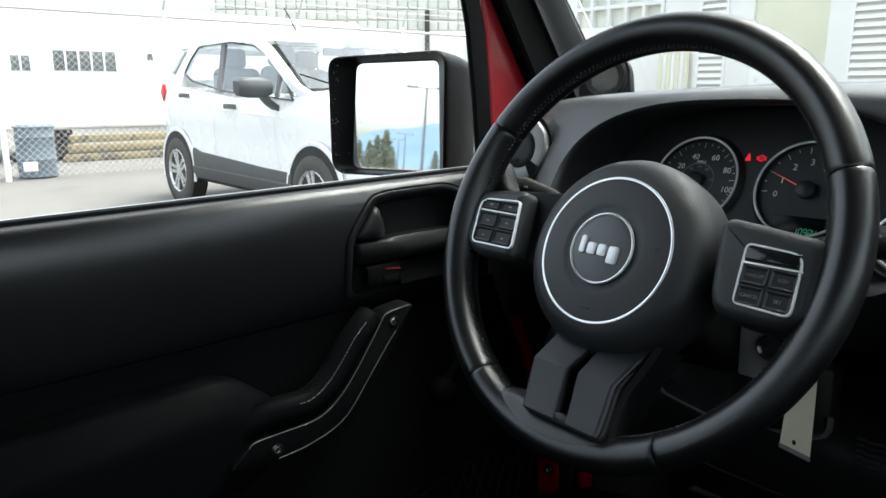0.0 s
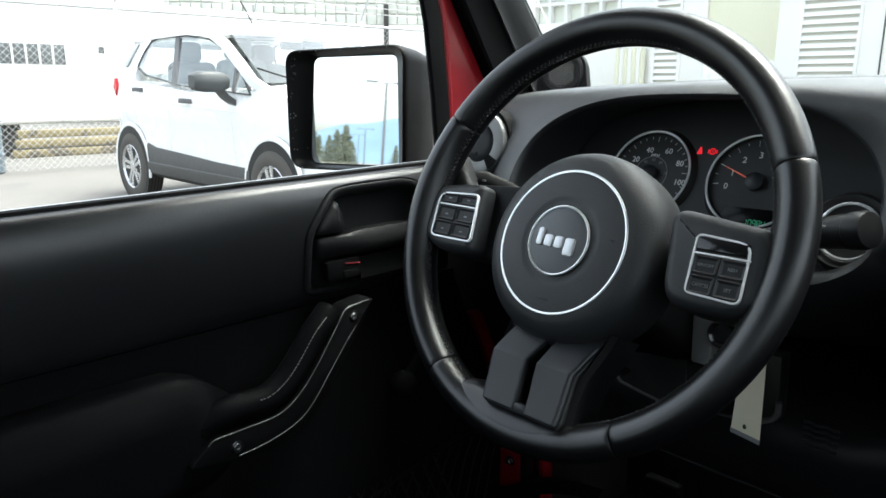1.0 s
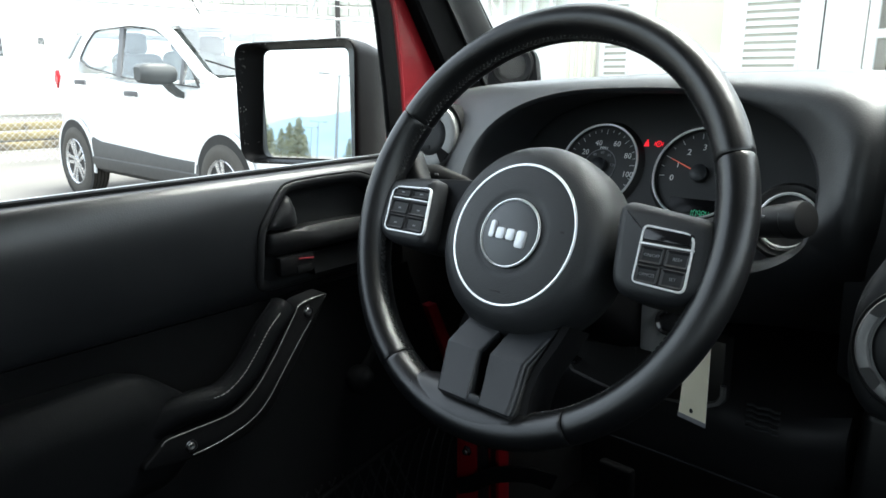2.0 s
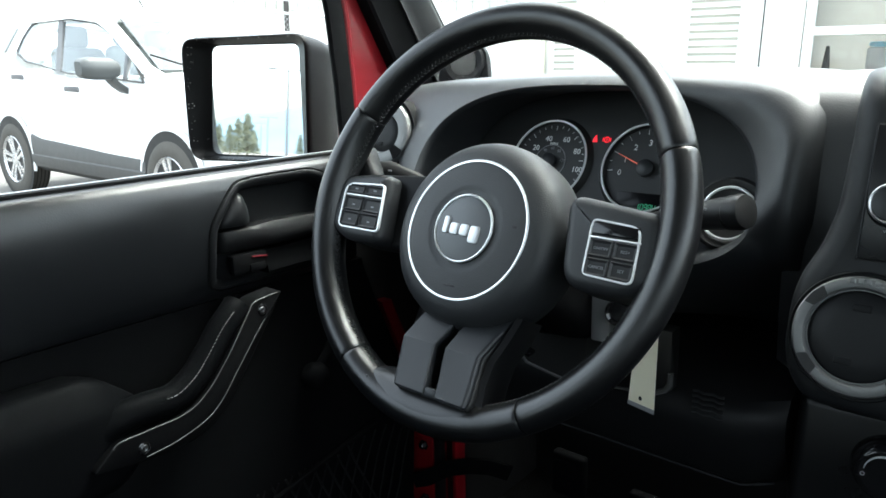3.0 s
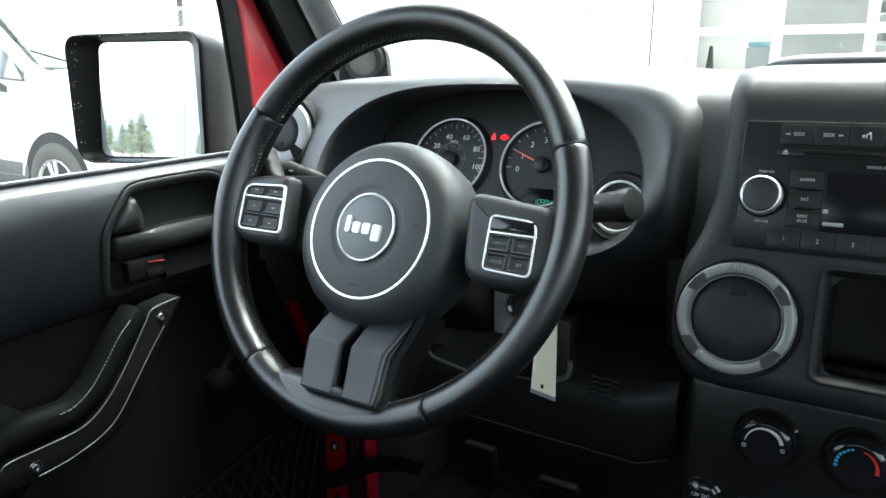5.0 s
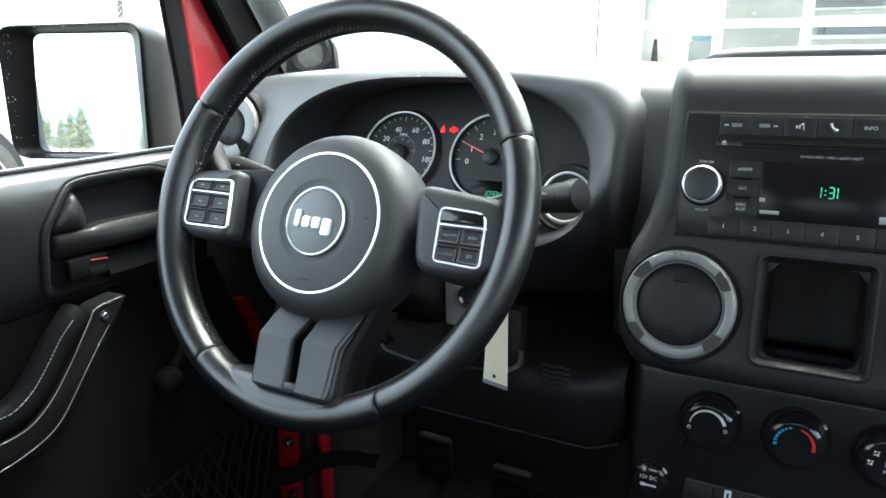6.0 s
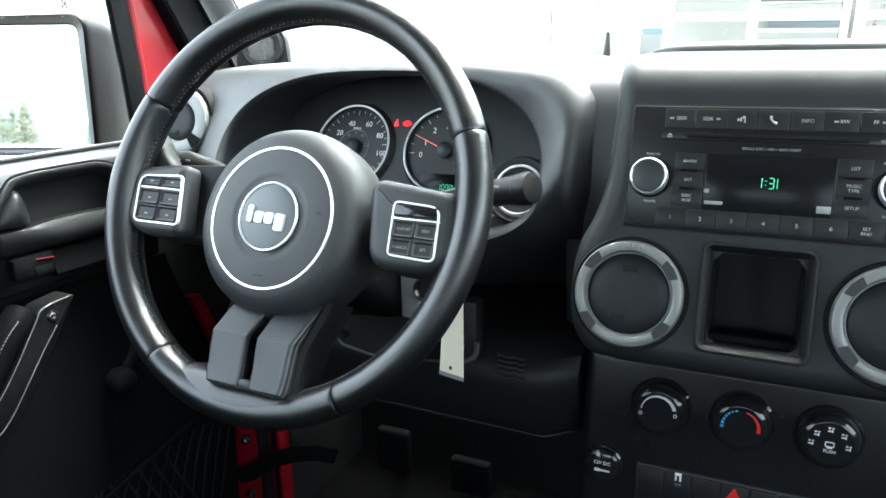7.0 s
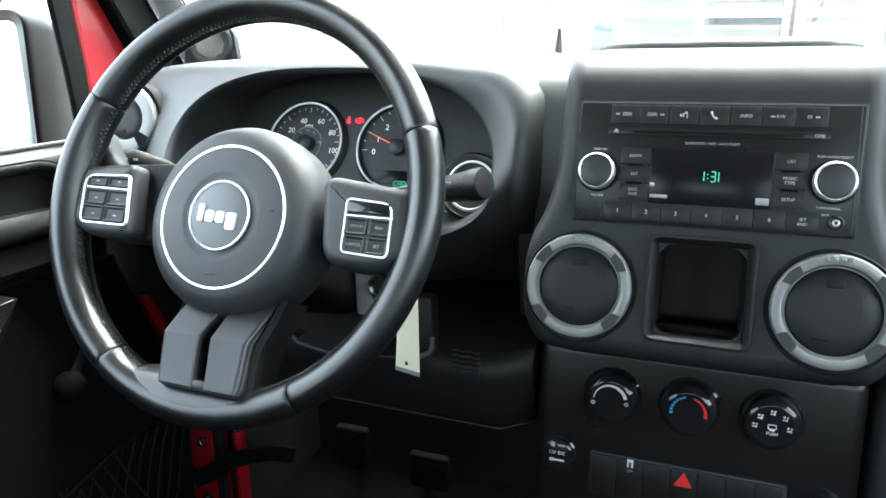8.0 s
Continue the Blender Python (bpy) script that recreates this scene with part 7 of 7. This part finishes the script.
def trailer():
    root = thing("white_trailer", "long white enclosed trailer with small barred windows behind the fence", "trailer", Matrix.Translation((-12.1, 2.9, 0)))
    bm = bmesh.new()
    rbox(bm, (2.4, 9.0, 1.90), (-1.2, 0.3, 1.44), 0.06, None, 3)
    part("body", bm, WHITE_METAL, root)
    for y0, y1, z0, z1, n in ((-0.79, 0.14, 1.39, 1.69, 5), (-1.36, -1.08, 1.38, 1.60, 2), (0.61, 0.73, 1.58, 1.68, 1)):
        bm = bmesh.new()
        rbox(bm, (0.03, y1 - y0, z1 - z0), (0.0, (y0 + y1) / 2, (z0 + z1) / 2), 0.008)
        win = part("window", bm, SCREEN_GLASS, root, "small dark barred window")
        for k in range(n + 1):
            bm = bmesh.new()
            rbox(bm, (0.03, 0.028, z1 - z0 + 0.03), (0.018, y0 + (y1 - y0) * k / n, (z0 + z1) / 2), 0.006)
            part("mullion", bm, WHITE_METAL, win)
    for y in (-2.2, -0.9, 2.8):
        bm = bmesh.new()
        lathe(bm, [(0, -0.1), (0.33, -0.1), (0.36, -0.07), (0.36, 0.07), (0.33, 0.1), (0.2, 0.1), (0.18, 0.06), (0, 0.06)], 32, Matrix.Translation((-0.35, y, 0.36)) @ pose(0, 0, 0, 0, 90, 0))
        part("trailer_wheel", bm, TYRE, root)
    bm = bmesh.new()
    for k in range(3):
        rbox(bm, (0.10, 1.9, 0.12), (0.20 - 0.03 * k, 0.15 + 0.05 * k, 0.06 + 0.145 * k), 0.02)
    part("bumper_beam", bm, YELLOW, root, "stacked faded yellow beams")


trailer()


def glass_wall():
    """The workshop wall with its band of glass blocks."""
    m = Matrix.Translation((-16.5, 13.7, -0.10)) @ pose(0, 0, 0, 0, 0, 50.0)
    root = thing("workshop_wall", "long white workshop wall with bands of glass blocks", "building", m)
    bm = bmesh.new()
    rbox(bm, (19.0, 0.30, 2.92), (-1.5, 0.25, 1.46), 0.02)
    rbox(bm, (19.0, 0.30, 1.4), (-1.5, 0.25, 4.82), 0.02)
    for a, b in ((-11.0, -6.9), (1.2, 8.0)):
        rbox(bm, (b - a, 0.30, 1.26), ((a + b) / 2, 0.25, 3.52), 0.02)
    part("wall", bm, WHITE_PAINT, root)
    bm = bmesh.new()
    rbox(bm, (19.4, 1.2, 0.15), (-1.5, 0.15, 5.55), 0.03)
    part("roof_edge", bm, DARKTRIM, root)
    src = None
    a, n = -6.9, 27
    for i in range(n):
        for j in range(4):
            c = Matrix.Translation((a + 0.15 + 0.30 * i, 0.20, 3.07 + 0.30 * j))
            if src is None:
                bm = bmesh.new()
                rbox(bm, (0.27, 0.10, 0.27), (0, 0, 0), 0.02)
                src = part("glass_block", bm, BLOCK, root, "", c)
            else:
                again(src, root, c)
    bm = bmesh.new()
    rbox(bm, (0.30 * n, 0.06, 1.24), (a + 0.15 * n, 0.26, 3.52), 0.01)
    part("mortar_bed", bm, WHITE_PAINT, root)
    bm = bmesh.new()
    rbox(bm, (0.14, 0.10, 1.15), (-0.62, 0.05, 2.92), 0.02)
    part("downpipe", bm, DARKTRIM, root, "dark brown downpipe")
    bm = bmesh.new()
    rbox(bm, (1.3, 0.35, 0.05), (1.2, -0.05, 2.60), 0.01)
    part("ledge", bm, DARKTRIM, root)
    bm = bmesh.new()
    loft(bm, [[(-9.6, 0.1, 3.00), (-9.6, -0.5, 2.96), (-9.6, -0.5, 3.06), (-9.6, 0.1, 3.22)], [(-6.9, 0.1, 3.05), (-6.9, -0.5, 3.0), (-6.9, -0.5, 3.08), (-6.9, 0.1, 3.28)]])
    part("eave", bm, HANDLE_GREY, root, "grey lean-to eave beside the glass blocks")


glass_wall()


def showroom():
    """The nearer building across the lot: louvred doors, pale panel and glazed bay doors."""
    root = thing("service_building", "white service building with louvred panels and glazed bay doors", "building", Matrix.Translation((0, 13.6, -0.10)))
    Y = 0.0
    bm = bmesh.new()
    for x0, x1, z0, z1 in ((-8.30, -7.05, 0, 4.2), (-7.05, -5.62, 0, 1.68), (-7.05, -5.62, 3.6, 4.2), (-5.62, -3.15, 0, 4.2), (-3.15, 9.0, 3.35, 4.2), (-3.15, 9.0, 0, 0.25)):
        rbox(bm, (x1 - x0, 0.30, z1 - z0), ((x0 + x1) / 2, Y + 0.15, (z0 + z1) / 2), 0.01)
    rbox(bm, (0.3, 6.0, 4.2), (-8.15, Y + 3.2, 2.1), 0.01)
    rbox(bm, (17.0, 0.3, 4.2), (0.5, Y + 7.0, 2.1), 0.01)
    rbox(bm, (0.3, 7.0, 4.2), (9.0, Y + 3.4, 2.1), 0.01)
    part("wall", bm, WHITE_PAINT, root)
    # unseen slab, added to hold the sky's light off the bay interior
    bm = bmesh.new()
    rbox(bm, (21.6, 5.1, 0.2), (-1.6, Y + 2.25, 4.3), 0.03)
    part("roof", bm, DARKTRIM, root)
    bm = bmesh.new()
    rbox(bm, (1.42, 0.2, 1.92), (-6.335, Y + 0.16, 2.64), 0.01)
    part("stucco_panel", bm, BEIGE, root, "pale yellow recessed panel")
    # fluted corner pier
    for k in range(7):
        bm = bmesh.new()
        lathe(bm, [(0.055, 0), (0.055, 1.95), (0.045, 2.0), (0, 2.0)], 12, Matrix.Translation((-9.05 + 0.105 * k, Y - 0.05, 0)))
        part("flute", bm, BEIGE if k % 2 == 0 else WHITE_PAINT, root)
    bm = bmesh.new()
    rbox(bm, (0.80, 0.30, 4.2), (-8.70, Y + 0.20, 2.1), 0.01)
    part("corner_pier", bm, WHITE_PAINT, root)
    # wall with a grid of square glass blocks beside the pier
    bm = bmesh.new()
    for x0, x1, z0, z1 in ((-12.25, -9.10, 0, 2.58), (-12.25, -9.10, 3.60, 4.2), (-12.25, -11.63, 2.58, 3.60)):
        rbox(bm, (x1 - x0, 0.30, z1 - z0), ((x0 + x1) / 2, Y + 0.15, (z0 + z1) / 2), 0.01)
    part("block_wall", bm, WHITE_PAINT, root)
    bm = bmesh.new()
    for k in range(6):
        rbox(bm, (0.085, 0.16, 1.02), (-11.59 + 0.487 * k, Y + 0.10, 3.09), 0.006)
    for z in (2.61, 3.09, 3.57):
        rbox(bm, (2.5, 0.15, 0.085), (-10.37, Y + 0.10, z), 0.006)
    grid = part("block_grid", bm, WHITE_METAL, root, "white mortar grid")
    first = None
    for k in range(5):
        for z in (2.85, 3.33):
            c = Matrix.Translation((-11.345 + 0.487 * k, Y + 0.20, z))
            if first is None:
                bm = bmesh.new()
                rbox(bm, (0.40, 0.06, 0.39), (0, 0, 0), 0.02)
                first = part("glass_block", bm, BLOCK, grid, "", c)
            else:
                again(first, grid, c)
    # louvres
    for x0, x1, tag in ((-8.15, -7.62, "a"), (-5.16, -4.22, "b")):
        w = x1 - x0
        bm = bmesh.new()
        fr = [(x0, 0.2), (x1, 0.2), (x1, 3.5), (x0, 3.5)]
        frame_plate(bm, [(x - 0.05 if x == x0 else x + 0.05, z - 0.05 if z < 1 else z + 0.05) for x, z in fr], fr, 0.0, 0.05, Matrix.Translation((0, Y, 0)) @ pose(0, 0, 0, 90, 0, 0))
        lv = part("louvre", bm, WHITE_METAL, root, "white louvred panel")
        bm = bmesh.new()
        rbox(bm, (w, 0.02, 3.3), ((x0 + x1) / 2, Y - 0.006, 1.85), 0.002)
        part("louvre_back", bm, LOUVRE_BACK, lv)
        first = None
        for k in range(24):
            c = Matrix.Translation(((x0 + x1) / 2, Y - 0.03, 0.28 + 0.138 * k))
            if first is None:
                bm = bmesh.new()
                rbox(bm, (w, 0.012, 0.128), (0, 0, 0), 0.003, pose(0, 0, 0, -34, 0, 0))
                first = part("slat", bm, WHITE_METAL, lv, "", c)
            else:
                again(first, lv, c)
    bm = bmesh.new()
    rbox(bm, (0.025, 0.02, 4.1), (-3.82, Y - 0.006, 2.08), 0.004)
    part("wall_joint", bm, DARKTRIM, root)
    # glazed bay doors
    for i, (x0, x1) in enumerate(((-3.05, 1.22), (1.44, 5.0), (5.2, 8.8))):
        bm = bmesh.new()
        rbox(bm, (0.16, 0.16, 3.2), (x0, Y + 0.10, 1.78), 0.02)
        door_ = part("bay_door", bm, WHITE_METAL, root, "white framed glazed bay door")
        for z in (0.55, 1.20, 1.955, 2.70, 3.25):
            bm = bmesh.new()
            rbox(bm, (x1 - x0, 0.10, 0.15), ((x0 + x1) / 2, Y + 0.10, z), 0.02)
            part("bay_rail", bm, WHITE_METAL, door_)
        n = 3
        for k in range(n + 1):
            bm = bmesh.new()
            rbox(bm, (0.12 if k in (0, n) else 0.17, 0.09, 2.75), (x0 + (x1 - x0) * k / n, Y + 0.10, 1.90), 0.02)
            part("bay_stile", bm, WHITE_METAL, door_)
        for k in range(n):
            bm = bmesh.new()
            rbox(bm, ((x1 - x0) / n - 0.15, 0.012, 2.7), (x0 + (x1 - x0) * (k + 0.5) / n, Y + 0.10, 1.90), 0.003)
            p = part("bay_pane", bm, PANE, door_)
            p.visible_shadow = False
    bm = bmesh.new()
    rbox(bm, (12.2, 6.6, 0.05), (2.9, Y + 3.5, 0.03), 0.01)
    part("shop_floor", bm, KERB, root)
    bm = bmesh.new()
    rbox(bm, (12.0, 0.06, 4.1), (2.85, Y + 6.8, 2.08), 0.01)
    rbox(bm, (0.06, 6.4, 4.1), (-3.20, Y + 3.55, 2.08), 0.01)
    part("inner_wall", bm, mat("cream_shop_wall", (0.34, 0.325, 0.285), 0.8, big=0.8, bump=0.1, grain=30), root, "dull cream painted inner wall")


showroom()


def shop_things():
    root = thing("tool_chest", "tall pale grey tool chest with a blue lid inside the bay", "tool chest", Matrix.Translation((-2.45, 16.2, -0.045)))
    bm = bmesh.new()
    rbox(bm, (0.42, 0.5, 1.74), (0, 0, 0.89), 0.03)
    part("body", bm, SHOP_GREY, root)
    bm = bmesh.new()
    rbox(bm, (0.40, 0.5, 0.08), (0, 0, 1.80), 0.03)
    part("lid", bm, mat("pale_blue_enamel", (0.10, 0.36, 0.50), 0.4, bump=0), root, "pale blue lid")
    for k in range(5):
        bm = bmesh.new()
        rbox(bm, (0.38, 0.02, 0.28), (0, -0.255, 0.30 + 0.32 * k), 0.008)
        part("drawer", bm, SHOP_GREY, root)
    root = thing("shelf_unit", "tall grey steel shelf unit inside the glazed bay", "shelf unit", Matrix.Translation((0.2, 19.6, -0.045)))
    for x in (-1.2, 1.2):
        bm = bmesh.new()
        rbox(bm, (0.06, 0.5, 2.6), (x, 0, 1.3), 0.01)
        part("upright", bm, SHOP_GREY, root)
    for z in (0.4, 1.0, 1.6, 2.2):
        bm = bmesh.new()
        rbox(bm, (2.46, 0.5, 0.05), (0, 0, z), 0.01)
        part("shelf", bm, SHOP_GREY, root)
    suv(Matrix.Translation((2.85, 17.95, -0.045)) @ pose(0, 0, 0, 0, 0, -95) @ Matrix.Scale(1.22, 4), mat("deep_red_car_paint", (0.13, 0.008, 0.012), 0.25, bump=0, coat=0.8), "dark red SUV standing inside the glazed bay")
    root = thing("storage_rack", "open pale grey storage rack inside the glazed bay", "storage rack", Matrix.Translation((0.35, 16.9, -0.045)))
    for x in (-0.50, 0.50):
        for y in (-0.22, 0.22):
            bm = bmesh.new()
            rbox(bm, (0.04, 0.04, 2.45), (x, y, 1.225), 0.006)
            part("upright", bm, WHITE_METAL, root)
    for z in (0.60, 1.20, 1.85, 2.22):
        bm = bmesh.new()
        rbox(bm, (1.0, 0.48, 0.03), (0, 0, z), 0.006)
        part("shelf", bm, WHITE_METAL, root)
    for x, z, w, h in ((0.10, 1.865, 0.30, 0.12), (0.58, 1.865, 0.44, 0.13), (0.38, 2.235, 0.84, 0.15)):
        bin_box = thing("storage_bin", "flat grey plastic bin on the storage rack", "bin", Matrix.Translation((x, 16.9, z - 0.045)), group="bins on the storage rack")
        bm = bmesh.new()
        rbox(bm, (w, 0.42, h), (0, 0, h / 2), 0.012)
        part("tub", bm, CLADDING, bin_box)
        bm = bmesh.new()
        rbox(bm, (w + 0.012, 0.432, 0.015), (0, 0, h - 0.006), 0.004)
        part("rim", bm, CLADDING, bin_box)
    root = thing("lift_post", "dark steel vehicle lift post inside the glazed bay", "vehicle lift", Matrix.Translation((1.28, 16.9, -0.045)))
    bm = bmesh.new()
    rbox(bm, (0.17, 0.22, 2.9), (0, 0, 1.45), 0.02)
    rbox(bm, (0.5, 0.5, 0.03), (0, 0, 0.015), 0.005)
    part("post", bm, RUBBER, root)
    root = thing("bollard", "slim black tapered bollard in front of the bay door", "bollard", Matrix.Translation((-2.55, 12.9, 0)))
    bm = bmesh.new()
    lathe(bm, [(0.16, 0), (0.16, 0.04), (0.10, 0.06), (0.085, 1.0), (0.03, 1.57), (0, 1.58)], 16)
    part("post", bm, RUBBER, root)


shop_things()


def street_lamp(m):
    root = thing("street_lamp", "tall pale steel lot lamp with a flat twin head", "street lamp", m, group="lot lamps")
    bm = bmesh.new()
    lathe(bm, [(0.22, 0), (0.22, 0.5), (0.14, 0.55), (0.10, 8.0), (0, 8.0)], 14)
    part("pole", bm, POLE, root)
    for s in (-1, 1):
        bm = bmesh.new()
        sweep(bm, [(0, 0, 7.9), (s * 0.5, 0, 8.0), (s * 0.8, 0, 8.0)], circle(0.05, 8), up=(0, 1, 0))
        part("arm", bm, POLE, root)
        bm = bmesh.new()
        rbox(bm, (1.0, 0.45, 0.16), (s * 1.3, 0, 8.0), 0.05)
        part("lamp_head", bm, POLE, root)
    return root


def behind(az, d):
    """A place seen in the wing mirror: degrees from straight back towards the driver's side."""
    return Vector((-0.65 - d * math.sin(radians(az)), 0.25 - d * math.cos(radians(az)), 0))


l1 = street_lamp(Matrix.Translation(behind(16.9, 62)) @ pose(0, 0, 0, 0, 0, -20))
copy_thing(l1, Matrix.Translation(behind(18.4, 150)) @ pose(0, 0, 0, 0, 0, -20))
copy_thing(l1, Matrix.Translation(behind(18.9, 185)) @ pose(0, 0, 0, 0, 0, -20))


def conifer(m, height, seed):
    root = thing("conifer_tree", "dark green ragged conifer beyond the lot", "tree", m, group="conifers beyond the lot")
    rnd = random.Random(seed)
    bm = bmesh.new()
    lathe(bm, [(0.03 * height * 0.8, 0), (0.018 * height, 0.4 * height), (0.004 * height, 0.97 * height), (0, height)], 8)
    part("trunk", bm, BARK, root)
    verts, faces = [], []
    for k in range(1500):
        h = rnd.uniform(0.10, 1.0) ** 0.9
        reach = 0.41 * height * (1 - h) ** 0.75 * (0.72 + 0.28 * math.sin(h * 37 + seed) * math.cos(seed * 2.3)) + 0.02 * height
        a = rnd.uniform(0, 2 * math.pi)
        r = reach * rnd.uniform(0.15, 1.05)
        c = Vector((r * math.cos(a), r * math.sin(a), h * height - 0.25 * r))
        s = height * rnd.uniform(0.018, 0.042)
        u = Vector((rnd.uniform(-1, 1), rnd.uniform(-1, 1), rnd.uniform(-0.5, 0.3))).normalized() * s
        v = u.cross(Vector((rnd.uniform(-1, 1), rnd.uniform(-1, 1), 1))).normalized() * s * 0.6
        i = len(verts)
        verts += [tuple(c + u), tuple(c + v), tuple(c - u), tuple(c - v), tuple(c + Vector((0, 0, s * 0.5)))]
        faces += [(i, i + 1, i + 4), (i + 1, i + 2, i + 4), (i + 2, i + 3, i + 4), (i + 3, i, i + 4)]
    me = bpy.data.meshes.new("crown")
    me.from_pydata(verts, [], faces)
    me.materials.append(NEEDLES)
    ob = new("crown", me)
    ob.parent = root
    return root


for az, d, h, sd in ((22.6, 150, 8.4, 1), (22.0, 165, 6.6, 2), (21.2, 140, 5.8, 3), (20.6, 150, 7.4, 4), (19.9, 140, 8.0, 5), (19.4, 160, 5.6, 6), (15.9, 210, 6.6, 7), (23.5, 150, 8.0, 8)):
    conifer(Matrix.Translation(behind(az, d)), h, sd)


def hills():
    rnd = random.Random(5)
    bm = bmesh.new()
    rows = []
    for r, f in ((2400, 0.0), (2700, 0.55), (3100, 1.0), (3500, 0.8)):
        row = []
        for k in range(121):
            a = -70 + 150 * k / 120
            h = 150 + 38 * math.sin(a * 0.16) + 22 * math.sin(a * 0.41 + 1) + 9 * math.sin(a * 1.3)
            p = behind(a, r)
            row.append((p.x, p.y, max(0.0, h * f)))
        rows.append(row)
    loft(bm, rows, False, False, False)
    solo("backdrop_hills", bm, HILL, "distant wooded hills, haze put into their blue colour", "hills", I4(), kind="structure", sharp=80)


hills()
